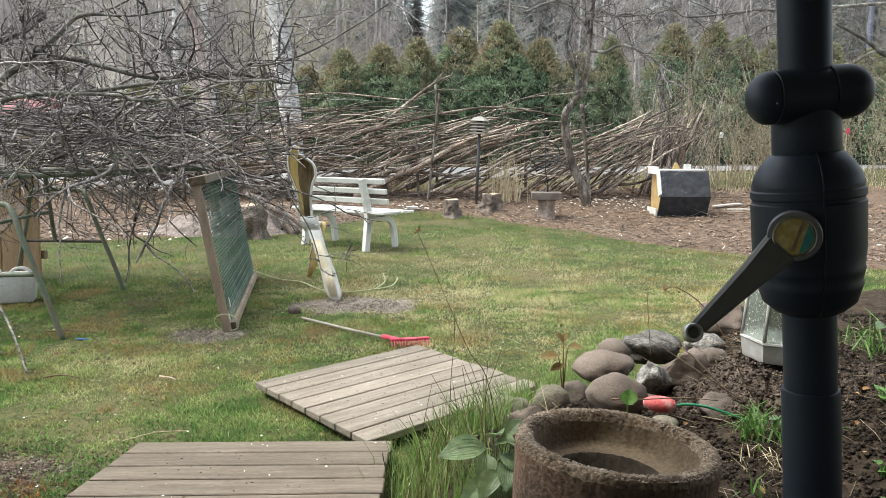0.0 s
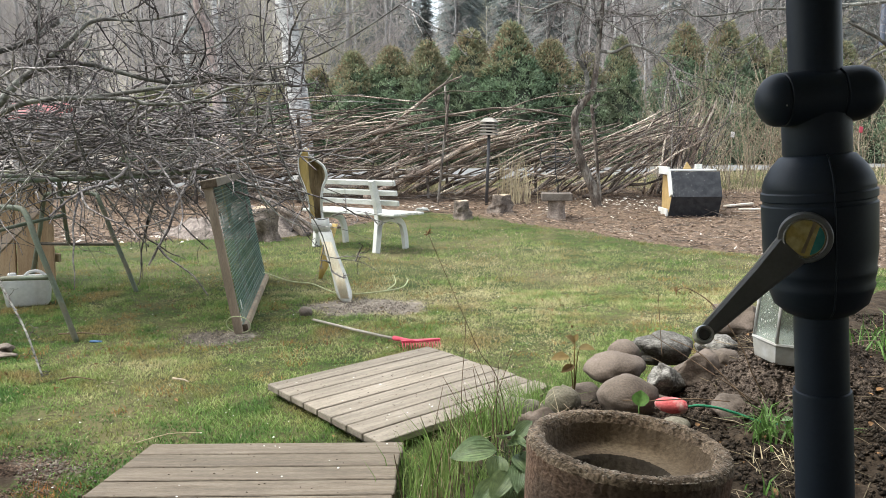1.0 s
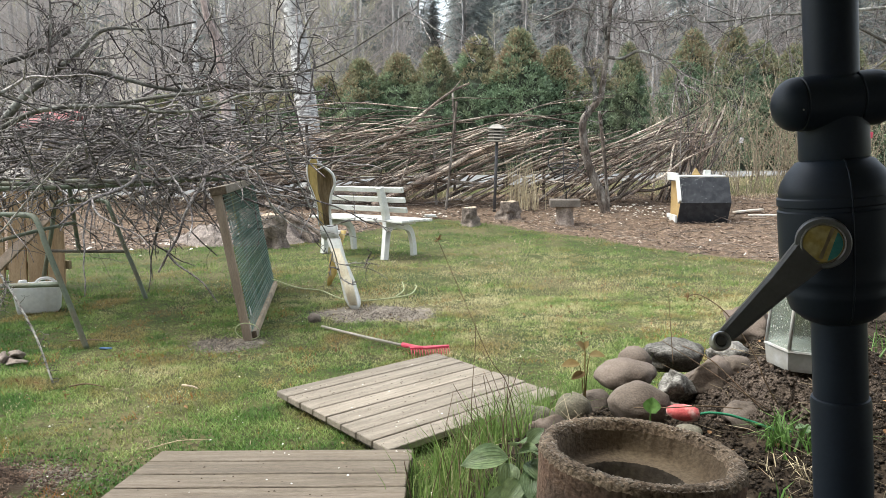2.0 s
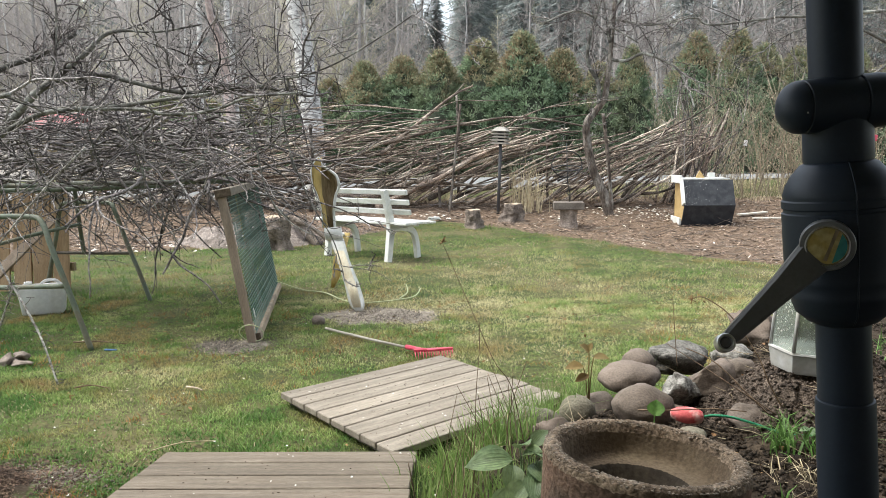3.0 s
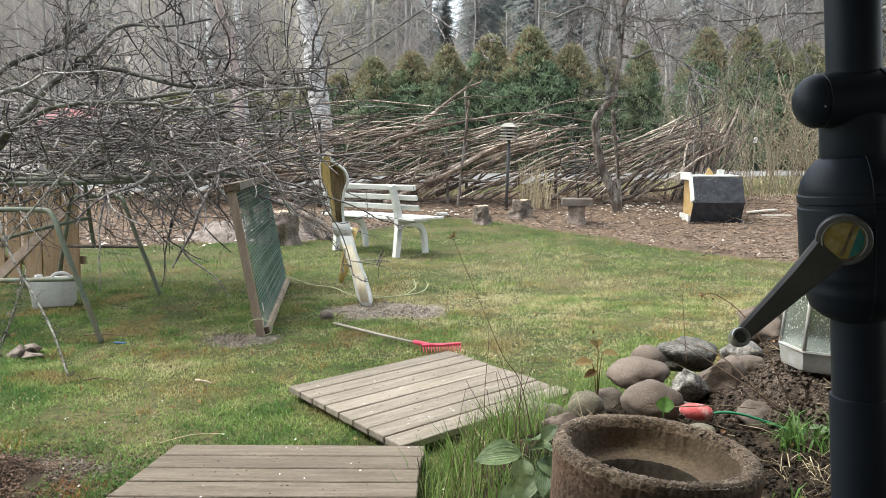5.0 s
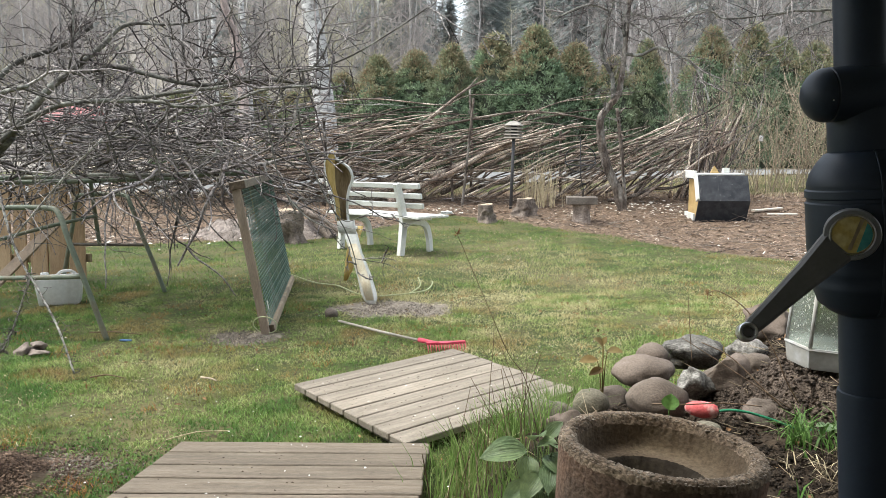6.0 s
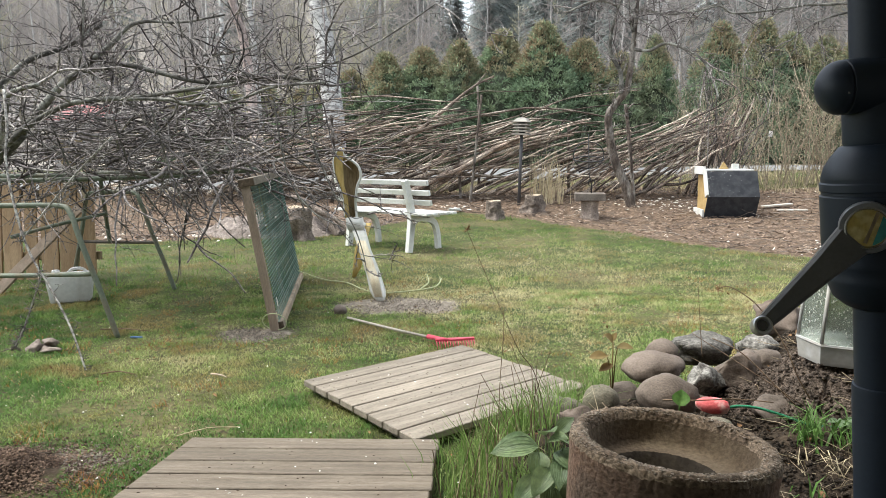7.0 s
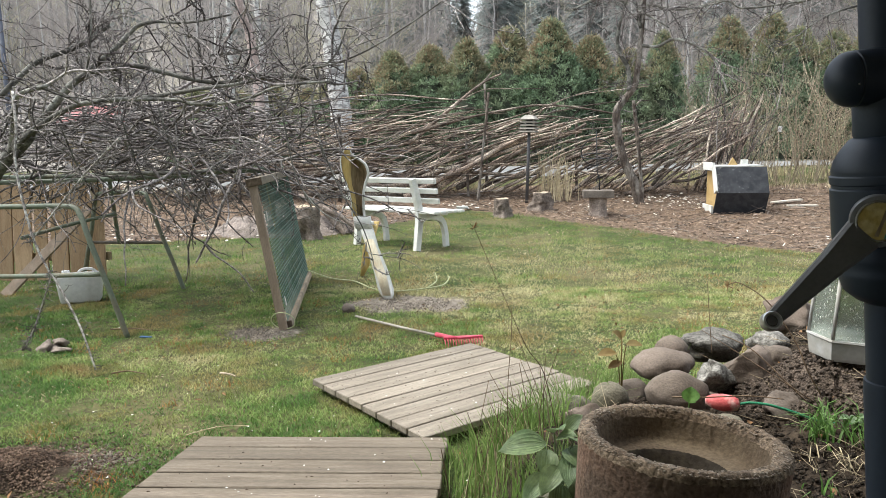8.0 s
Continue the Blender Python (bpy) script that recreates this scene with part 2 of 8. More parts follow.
M["black_tube"] = mat("powder_coated_tube", (0.019, 0.028, 0.046), (0.023, 0.033, 0.052), 20, 260, 0.48, 0, 0.06, 0.0005, 0.06, spec=0.3)
M["crank_grey"] = mat("dark_grey_crank_plastic", (0.115, 0.118, 0.12), (0.145, 0.148, 0.15), 30, 300, 0.34, 0, 0.1, 0.0005, 0.08, spec=0.7)
M["chrome"] = mat("worn_chrome", (0.55, 0.56, 0.57), (0.66, 0.67, 0.68), 60, 300, 0.22, 1.0, 0, 0.001, 0.1)
M["brass_lens"] = mat("yellow_metal_disc", (0.42, 0.31, 0.09), (0.30, 0.245, 0.10), 60, 200, 0.22, 0.25, 0.05, 0.0005, 0.15, (0.50, 0.42, 0.20), 50, 0.6)
M["teal_lens"] = mat("teal_disc_segment", (0.02, 0.16, 0.15), (0.05, 0.26, 0.22), 60, 200, 0.15, 0.2, 0, 0.0005, 0.1, spec=0.6)
M["eye_metal"] = mat("worn_bright_metal", (0.62, 0.63, 0.64), (0.74, 0.75, 0.76), 60, 300, 0.3, 0.85, 0, 0.001, 0.1)
M["leaf"] = mat("broad_green_leaf", (0.15, 0.235, 0.11), (0.235, 0.32, 0.165), 26, 90, 0.45, 0, 0.3, 0.003, 0.25, (0.25, 0.30, 0.11), 9, 0.4, spec=0.4, thin=0.2)
M["dark_rust"] = mat("dark_rusted_steel", (0.06, 0.05, 0.04), (0.10, 0.085, 0.07), 12, 80, 0.6, 0, 0.2, 0.002, 0.25, (0.12, 0.08, 0.05), 9, 0.5)
M["cream_wood"] = mat("bare_cream_plywood", (0.70, 0.62, 0.46), (0.80, 0.73, 0.58), 5, 50, 0.75, 0, 0.2, 0.002, 0.12, (0.58, 0.45, 0.27), 6, 0.45, (5, 5, 1))
M["dry_soil"] = mat("dry_crumbly_earth", (0.055, 0.041, 0.032), (0.125, 0.096, 0.076), 30, 160, 0.95, 0, 1.0, 0.012, 0.5, (0.038, 0.028, 0.021), 7, 0.6, island=True)
M["concrete_in"] = mat("worn_inner_concrete", (0.128, 0.092, 0.06), (0.195, 0.148, 0.098), 12, 150, 0.95, 0, 0.5, 0.004, 0.25, (0.082, 0.059, 0.04), 5, 0.55)
M["leaf_rib"] = mat("pale_leaf_rib", (0.20, 0.285, 0.145), (0.25, 0.335, 0.18), 20, 90, 0.5)
M["stone_tan"] = mat("light_brown_stone", (0.18, 0.145, 0.125), (0.25, 0.205, 0.178), 9, 120, 0.85, 0, 0.6, 0.004, 0.25, (0.13, 0.105, 0.09), 12, 0.5)
M["dry_debris"] = mat("dry_grey_debris", (0.165, 0.137, 0.12), (0.25, 0.21, 0.187), 9, 60, 0.95, 0, 0.6, 0.02, 0.45, (0.105, 0.085, 0.073), 4, 0.5, island=True)
M["leaf_bright"] = mat("bright_new_leaf", (0.10, 0.20, 0.045), (0.15, 0.26, 0.075), 14, 60, 0.5, 0, 0.2, 0.002, 0.35, thin=0.3, island=True)
M["leaf_bronze"] = mat("bronze_new_leaf", (0.20, 0.125, 0.045), (0.24, 0.18, 0.07), 14, 60, 0.6, 0, 0.2, 0.002, 0.16, thin=0.3)
M["leaf_dead"] = mat("withered_leaf", (0.15, 0.075, 0.03), (0.26, 0.15, 0.075), 14, 60, 0.85, 0, 0.2, 0.002, 0.4, island=True)
M["stalk"] = mat("dry_red_brown_stalk", (0.13, 0.085, 0.055), (0.20, 0.14, 0.09), 30, 90, 0.85)
M["rust_grass"] = mat("rusty_withered_moss", (0.36, 0.155, 0.05), (0.44, 0.27, 0.11), 5, 30, 0.85, 0, 0, 0.01, 0.4, island=True, thin=0.3)
M["grass_long"] = mat("long_green_grass", (0.14, 0.245, 0.055), (0.235, 0.335, 0.105), 2.5, 14, 0.55, 0, 0, 0.01, 0.35, (0.40, 0.38, 0.2), 3.5, 0.35, island=True, thin=0.35)
M["asphalt"] = mat("worn_grey_asphalt", (0.18, 0.18, 0.18), (0.23, 0.23, 0.23), 0.6, 18, 0.9, 0, 0.2, 0.01, 0.12)
M["blue"] = mat("blue_plastic", (0.06, 0.14, 0.30), (0.09, 0.18, 0.36), 10, 50, 0.5)
M["red_paint"] = mat("faded_red_paint", (0.25, 0.08, 0.085), (0.30, 0.12, 0.12), 2, 30, 0.7)
M["grey_metal"] = mat("galvanised_pole", (0.07, 0.08, 0.11), (0.10, 0.11, 0.14), 3, 30, 0.6, 0, 0, 0.01, 0.1)


def glass(name):
    m = bpy.data.materials.new(name)
    m.use_nodes = True
    n, l = m.node_tree.nodes, m.node_tree.links
    p = n["Principled BSDF"]
    p.inputs["Base Color"].default_value = (0.60, 0.65, 0.61, 1)
    p.inputs["Transmission Weight"].default_value = 0.92
    p.inputs["Roughness"].default_value = 0.16
    p.inputs["IOR"].default_value = 1.3
    t = n.new("ShaderNodeTexNoise")
    t.inputs["Scale"].default_value = 90
    b = n.new("ShaderNodeBump")
    b.inputs["Strength"].default_value, b.inputs["Distance"].default_value = 0.25, 0.002
    l.new(t.outputs["Fac"], b.inputs["Height"])
    l.new(b.outputs["Normal"], p.inputs["Normal"])
    return m


M["glass"] = glass("rain_spotted_glass")


def ground_material():
    """Lawn thatch, bark mulch, grey sand and dark bed soil, laid out by three masks on the sheet, each broken up by noise."""
    m = bpy.data.materials.new("garden_ground")
    m.use_nodes = True
    n, l = m.node_tree.nodes, m.node_tree.links
    p = n["Principled BSDF"]
    tc = n.new("ShaderNodeTexCoord")

    def noi(s, d=5):
        t = n.new("ShaderNodeTexNoise")
        t.inputs["Scale"].default_value, t.inputs["Detail"].default_value = s, d
        l.new(tc.outputs["Object"], t.inputs["Vector"])
        return t.outputs["Fac"]

    def rng(src, lo, hi):
        r = n.new("ShaderNodeMapRange")
        r.inputs["From Min"].default_value, r.inputs["From Max"].default_value = lo, hi
        l.new(src, r.inputs["Value"])
        return r.outputs["Result"]

    def mix(f, x, y):
        k = n.new("ShaderNodeMix")
        k.data_type = "RGBA"
        for src, i in ((f, 0), (x, 6), (y, 7)):
            if isinstance(src, tuple):
                k.inputs[i].default_value = (*src, 1)
            else:
                l.new(src, k.inputs[i])
        return k.outputs[2]

    big, mid, fine, tiny = noi(0.9), noi(5), noi(28), noi(110, 3)
    lawn = mix(rng(mid, 0.38, 0.62), (0.04, 0.062, 0.018), (0.085, 0.09, 0.034))
    lawn = mix(rng(big, 0.47, 0.62), lawn, (0.12, 0.108, 0.052))
    lawn = mix(rng(fine, 0.5, 0.68), lawn, (0.04, 0.033, 0.02))
    bark = mix(rng(fine, 0.35, 0.65), (0.08, 0.054, 0.038), (0.20, 0.142, 0.10))
    bark = mix(rng(mid, 0.5, 0.66), bark, (0.11, 0.085, 0.066))
    sand = mix(rng(fine, 0.35, 0.65), (0.13, 0.11, 0.09), (0.26, 0.225, 0.185))
    dirt = mix(rng(fine, 0.35, 0.65), (0.026, 0.0185, 0.0125), (0.06, 0.044, 0.031))

    def mask(name):
        a = n.new("ShaderNodeAttribute")
        a.attribute_name = name
        s = n.new("ShaderNodeMath")
        s.operation = "ADD"
        l.new(a.outputs["Fac"], s.inputs[0])
        k = n.new("ShaderNodeMath")
        k.operation = "MULTIPLY_ADD"
        k.inputs[1].default_value, k.inputs[2].default_value = 0.9, -0.45
        l.new(fine, k.inputs[0])
        l.new(k.outputs[0], s.inputs[1])
        return rng(s.outputs[0], 0.4, 0.6)

    col = mix(mask("mulch"), lawn, bark)
    col = mix(mask("sand"), col, sand)
    col = mix(mask("bed"), col, dirt)
    far = mix(rng(big, 0.4, 0.6), (0.215, 0.195, 0.18), (0.275, 0.252, 0.222))
    a = n.new("ShaderNodeAttribute")
    a.attribute_name = "wood"
    col = mix(a.outputs["Fac"], col, far)
    hs = n.new("ShaderNodeHueSaturation")
    r = n.new("ShaderNodeMapRange")
    r.inputs["To Min"].default_value, r.inputs["To Max"].default_value = 0.55, 1.45
    l.new(tiny, r.inputs["Value"])
    l.new(r.outputs["Result"], hs.inputs["Value"])
    l.new(col, hs.inputs["Color"])
    l.new(hs.outputs["Color"], p.inputs["Base Color"])
    p.inputs["Roughness"].default_value = 0.95
    p.inputs["Specular IOR Level"].default_value = 0.15
    b = n.new("ShaderNodeBump")
    b.inputs["Strength"].default_value, b.inputs["Distance"].default_value = 0.8, 0.02
    l.new(fine, b.inputs["Height"])
    l.new(b.outputs["Normal"], p.inputs["Normal"])
    return m


M["ground"] = ground_material()


def lawn_material():
    """Blades from fresh green to straw, in patches."""
    m = bpy.data.materials.new("lawn_blades")
    m.use_nodes = True
    n, l = m.node_tree.nodes, m.node_tree.links
    p = n["Principled BSDF"]
    tc, geo = n.new("ShaderNodeTexCoord"), n.new("ShaderNodeNewGeometry")
    out = []
    for s in (0.7, 4.0):
        t = n.new("ShaderNodeTexNoise")
        t.inputs["Scale"].default_value, t.inputs["Detail"].default_value = s, 4
        l.new(tc.outputs["Object"], t.inputs["Vector"])
        out.append(t.outputs["Fac"])
    a = n.new("ShaderNodeMath")
    a.operation = "MULTIPLY_ADD"
    a.inputs[1].default_value = 0.36
    l.new(geo.outputs["Random Per Island"], a.inputs[0])
    b = n.new("ShaderNodeMath")
    b.operation = "ADD"
    l.new(out[0], b.inputs[0])
    l.new(out[1], b.inputs[1])
    dist = n.new("ShaderNodeVectorMath")          # drier, paler middle; the greener falloff partly stands in for shade
    dist.operation = "DISTANCE"
    dist.inputs[1].default_value = (0.2, 6.0, 0.0)
    l.new(tc.outputs["Object"], dist.inputs[0])
    dry = n.new("ShaderNodeMapRange")
    dry.inputs["From Min"].default_value, dry.inputs["From Max"].default_value = 0.6, 4.6
    dry.inputs["To Min"].default_value, dry.inputs["To Max"].default_value = 0.42, -0.37
    l.new(dist.outputs["Value"], dry.inputs["Value"])
    c = n.new("ShaderNodeMath")
    c.operation = "ADD"
    con = n.new("ShaderNodeMath")
    con.operation = "MULTIPLY_ADD"
    con.inputs[1].default_value, con.inputs[2].default_value = 1.9, -0.87
    l.new(b.outputs[0], con.inputs[0])
    l.new(con.outputs[0], c.inputs[0])
    l.new(dry.outputs["Result"], c.inputs[1])
    l.new(c.outputs[0], a.inputs[2])
    r = n.new("ShaderNodeValToRGB")
    e = r.color_ramp.elements
    e[0].position, e[0].color = 0.40, (0.075, 0.16, 0.036, 1)
    e[1].position, e[1].color = 0.96, (0.60, 0.54, 0.32, 1)
    for pos, c in ((0.54, (0.17, 0.275, 0.068, 1)), (0.67, (0.32, 0.385, 0.14, 1)), (0.80, (0.49, 0.455, 0.235, 1))):
        k = e.new(pos)
        k.color = c
    sc = n.new("ShaderNodeMath")
    sc.operation = "MULTIPLY"
    sc.inputs[1].default_value = 0.5
    l.new(a.outputs[0], sc.inputs[0])
    lush_shade = n.new("ShaderNodeVectorMath")          # deeper green round the trestles, partly shade put into the blade colour
    lush_shade.operation = "DISTANCE"
    lush_shade.inputs[1].default_value = (-2.5, 5.0, 0.0)
    l.new(tc.outputs["Object"], lush_shade.inputs[0])
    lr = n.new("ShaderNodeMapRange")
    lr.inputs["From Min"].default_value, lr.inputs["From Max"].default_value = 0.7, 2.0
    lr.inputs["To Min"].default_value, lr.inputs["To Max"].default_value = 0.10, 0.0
    l.new(lush_shade.outputs["Value"], lr.inputs["Value"])
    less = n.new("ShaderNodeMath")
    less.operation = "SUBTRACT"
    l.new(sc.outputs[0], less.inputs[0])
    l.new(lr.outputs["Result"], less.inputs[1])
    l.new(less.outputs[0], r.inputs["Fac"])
    worn = n.new("ShaderNodeTexNoise")            # withered brown patches
    worn.inputs["Scale"].default_value, worn.inputs["Detail"].default_value = 1.9, 6
    l.new(tc.outputs["Object"], worn.inputs["Vector"])
    wr = n.new("ShaderNodeMapRange")
    wr.inputs["From Min"].default_value, wr.inputs["From Max"].default_value = 0.52, 0.64
    wr.inputs["To Max"].default_value = 0.85
    l.new(worn.outputs["Fac"], wr.inputs["Value"])
    wm = n.new("ShaderNodeMix")
    wm.data_type = "RGBA"
    l.new(wr.outputs["Result"], wm.inputs[0])
    l.new(r.outputs["Color"], wm.inputs[6])
    wm.inputs[7].default_value = (0.34, 0.245, 0.108, 1)
    l.new(wm.outputs[2], p.inputs["Base Color"])
    p.inputs["Roughness"].default_value = 0.6
    p.inputs["Specular IOR Level"].default_value = 0.25
    tr, ms = n.new("ShaderNodeBsdfTranslucent"), n.new("ShaderNodeMixShader")
    ms.inputs[0].default_value = 0.35
    l.new(wm.outputs[2], tr.inputs["Color"])
    l.new(p.outputs[0], ms.inputs[1])
    l.new(tr.outputs[0], ms.inputs[2])
    l.new(ms.outputs[0], n["Material Output"].inputs["Surface"])
    return m


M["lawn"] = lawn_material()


# ---------------------------------------------------------------- builders
rng_ = random.Random(11)


def uni(a, b):
    return rng_.uniform(a, b)


def smooth(a, b, x):
    t = min(1.0, max(0.0, (x - a) / (b - a)))
    return t * t * (3 - 2 * t)


class Acc:
    """Collects the faces of one mesh."""

    def __init__(self):
        self.v, self.f = [], []

    def add(self, verts, faces):
        k = len(self.v)
        self.v.extend(tuple(p) for p in verts)
        self.f.extend(tuple(i + k for i in q) for q in faces)

    def tube(self, pts, r0, r1=None, sides=6, radii=None, cap=True):
        pts = [Vector(p) for p in pts]
        r1 = r0 if r1 is None else r1
        n = len(pts)
        ring, s = [], None
        for i, p in enumerate(pts):
            d = (pts[min(i + 1, n - 1)] - pts[max(i - 1, 0)]).normalized()
            if s is None:
                s = d.cross(Vector((0.31, 0.17, 0.93)) if abs(d.z) < 0.8 else Vector((1, 0, 0)))
            s = (s - d * s.dot(d)).normalized()
            u = d.cross(s)
            r = radii[i] if radii else r0 + (r1 - r0) * i / (n - 1)
            ring += [p + (s * math.cos(a) + u * math.sin(a)) * r for a in (2 * math.pi * j / sides for j in range(sides))]
        f = [(i * sides + j, i * sides + (j + 1) % sides, (i + 1) * sides + (j + 1) % sides, (i + 1) * sides + j) for i in range(n - 1) for j in range(sides)]
        if cap:
            f += [tuple(range(sides))[::-1], tuple(range((n - 1) * sides, n * sides))]
        self.add(ring, f)

    def lathe(self, profile, m=None, sides=32):
        """profile: (radius, height) rows, turned round the z axis of m."""
        m = m or Matrix()
        v = [m @ Vector((r * math.cos(a), r * math.sin(a), z)) for r, z in profile for a in (2 * math.pi * j / sides for j in range(sides))]
        f = [(i * sides + j, i * sides + (j + 1) % sides, (i + 1) * sides + (j + 1) % sides, (i + 1) * sides + j) for i in range(len(profile) - 1) for j in range(sides)]
        f += [tuple(range(sides))[::-1], tuple(range((len(profile) - 1) * sides, len(profile) * sides))]
        self.add(v, f)

    def box(self, m, sx, sy, sz, bevel=0.0):
        bm = bmesh.new()
        bmesh.ops.create_cube(bm, size=1, matrix=Matrix.Diagonal((sx, sy, sz, 1)))
        if bevel:
            bmesh.ops.bevel(bm, geom=bm.edges[:], offset=bevel, segments=2, affect="EDGES", profile=0.5)
        bm.verts.index_update()
        self.add([m @ v.co for v in bm.verts], [[v.index for v in q.verts] for q in bm.faces])
        bm.free()

    def ribs(self, base, along, up, length, width, bend=0.25):
        """The pale ribs that run along a leaf."""
        along, up = Vector(along).normalized(), Vector(up)
        side = along.cross(up).normalized()
        nrm = side.cross(along)
        for x in (-0.72, -0.46, -0.22, 0, 0.22, 0.46, 0.72):
            pts = []
            for i in range(9):
                t = 0.03 + 0.93 * i / 8
                w = math.sin(math.pi * t ** 0.8) ** 0.8
                pts.append(Vector(base) + along * length * (t - 0.05 * abs(x)) - nrm * bend * length * t * t + side * width * w / 2 * x + nrm * (width * w * 0.16 * abs(x) ** 1.3 + 0.0004 + 0.010 * width))
            self.tube(pts, 0.0008 if x == 0 else 0.0005, 0.0003, 4, cap=False)

    def leaf(self, base, along, up, length, width, bend=0.25):
        along, up = Vector(along).normalized(), Vector(up)
        side = along.cross(up).normalized()
        nrm = side.cross(along)
        v, cols = [], 7
        rows = ((0, 0.06), (0.1, 0.42), (0.22, 0.74), (0.36, 0.95), (0.5, 1), (0.64, 0.92), (0.78, 0.7), (0.9, 0.4), (1, 0.03))
        for i, (t, w) in enumerate(rows):
            c = Vector(base) + along * length * t - nrm * bend * length * t * t
            for q in range(cols):
                x = q / (cols - 1) * 2 - 1
                cup = 0.16 * abs(x) ** 1.3 + (0.02 if abs(q - 3) % 2 else -0.012) * math.sin(math.pi * t) - 0.04 * (q == 3)
                v.append(c + side * width * w / 2 * x + nrm * width * w * cup - along * length * 0.05 * abs(x))
        f = [(i * cols + q, i * cols + q + 1, (i + 1) * cols + q + 1, (i + 1) * cols + q) for i in range(len(rows) - 1) for q in range(cols - 1)]
        self.add(v, f)

    def mesh(self, name, shade=True):
        me = bpy.data.meshes.new(name)
        me.from_pydata(self.v, [], self.f)
        if shade:
            me.polygons.foreach_set("use_smooth", [True] * len(me.polygons))
        me.update()
        return me


def part(name, acc, material, parent=None, label="", shade=True, m=None, kind=""):
    """One mesh object under a thing or a part."""
    me = acc.mesh(name, shade) if isinstance(acc, Acc) else acc
    if not me.materials:
        me.materials.append(material)
    ob = new(name, me)
    if m is not None:
        ob.matrix_world = m
    if parent is not None:
        ob.parent = parent
    if label:
        tagged(ob, label)
    if kind:
        tagged(ob, kind=kind)
    return ob


def thing(name, label, category, m=None, group="", kind=""):
    ob = new(name)
    ob.empty_display_size = 0.1
    if m is not None:
        ob.matrix_world = m
    return tagged(ob, label, category, group, kind)


def single(name, acc, material, label, category, group="", kind="", m=None, shade=True):
    return tagged(part(name, acc, material, None, "", shade, m), label, category, group, kind)


def flat_sharp(ob, angle=35):
    """Keep hard edges hard on a smooth-shaded mesh."""
    bm = bmesh.new()
    bm.from_mesh(ob.data)
    for e in bm.edges:
        if len(e.link_faces) == 2 and e.calc_face_angle() > radians(angle):
            e.smooth = False
    bm.to_mesh(ob.data)
    bm.free()
    return ob


def curve_points(rows, n=6):
    """A smooth line through the rows."""
    p = [Vector(r) for r in rows]
    out = []
    for i in range(len(p) - 1):
        a, b, c, d = p[max(i - 1, 0)], p[i], p[i + 1], p[min(i + 2, len(p) - 1)]
        for j in range(n):
            t = j / n
            out.append(0.5 * ((2 * b) + (c - a) * t + (2 * a - 5 * b + 4 * c - d) * t * t + (3 * b - a - 3 * c + d) * t ** 3))
    return out + [p[-1]]


def crumb(acc, c, g, flat=0.8):
    """A small irregular lump."""
    a = uni(0, 6.283)
    u, w = math.cos(a) * g, math.sin(a) * g
    e = [uni(0.65, 1.15) for q in range(6)]
    acc.add([c + Vector(p) for p in ((u * e[0], w * e[0], uni(-0.3, 0.3) * g), (-w * e[1], u * e[1], uni(-0.3, 0.3) * g), (-u * e[2], -w * e[2], uni(-0.3, 0.3) * g), (w * e[3], -u * e[3], uni(-0.3, 0.3) * g), (uni(-0.3, 0.3) * g, uni(-0.3, 0.3) * g, g * flat * e[4]), (0, 0, -g * flat * e[5]))],
            [(0, 1, 4), (1, 2, 4), (2, 3, 4), (3, 0, 4), (1, 0, 5), (2, 1, 5), (3, 2, 5), (0, 3, 5)])


def rand_dir(up=0.0):
    v = Vector((rng_.gauss(0, 1), rng_.gauss(0, 1), rng_.gauss(0, 1) + up))
    return v.normalized()


def sprout(acc, p, d, length, r, level, droop=0.0, kids=4, spread=0.8, sides=4, wig=0.25, seg=5):
    """A twig with side twigs."""
    pts, q = [Vector(p)], Vector(d).normalized()
    for i in range(seg):
        q = (q + rand_dir() * wig + Vector((0, 0, -droop))).normalized()
        pts.append(pts[-1] + q * length / seg)
    acc.tube(pts, r, max(r * 0.4, 0.0012), sides, cap=False)
    if level > 0:
        for k in range(kids):
            i = rng_.randint(1, seg)
            a = (pts[i] - pts[i - 1]).normalized()
            sprout(acc, pts[i], a * 0.6 + rand_dir() * spread, length * uni(0.35, 0.65), max(r * 0.55, 0.0013), level - 1, droop, kids, spread, sides, wig, seg)
    return pts


# ---------------------------------------------------------------- terrain
def bed_height(x, y):
    """The raised planting bed beside the pallets."""
    s = min((x - 0.15) * 0.616 - (y - 2.1) * 0.787, x - 0.06)
    return (0.31 + 0.10 * smooth(0.75, 1.25, x) * smooth(1.2, 1.9, y)) * smooth(-0.26, 0.14, s) * smooth(-1.4, -0.5, y) * (1 - smooth(2.6, 3.6, x))


def ground_z(x, y):
    z = 0.62 * smooth(9, 18.5, y) + 0.15 * smooth(19, 30, y) + (36 - 8 * smooth(-0.03, 0.06, x / max(y, 1)) - 16 * math.exp(-((x / max(y, 1) + 0.036) / 0.022) ** 2)) * smooth(26, 175, y)
    if -0.6 < x < 60 and y < 60:
        z = max(z, bed_height(x, y))
    z += 0.03 * (noise.noise((x * 0.35, y * 0.35, 1.7))) * smooth(5.0, 8.0, y)
    return z


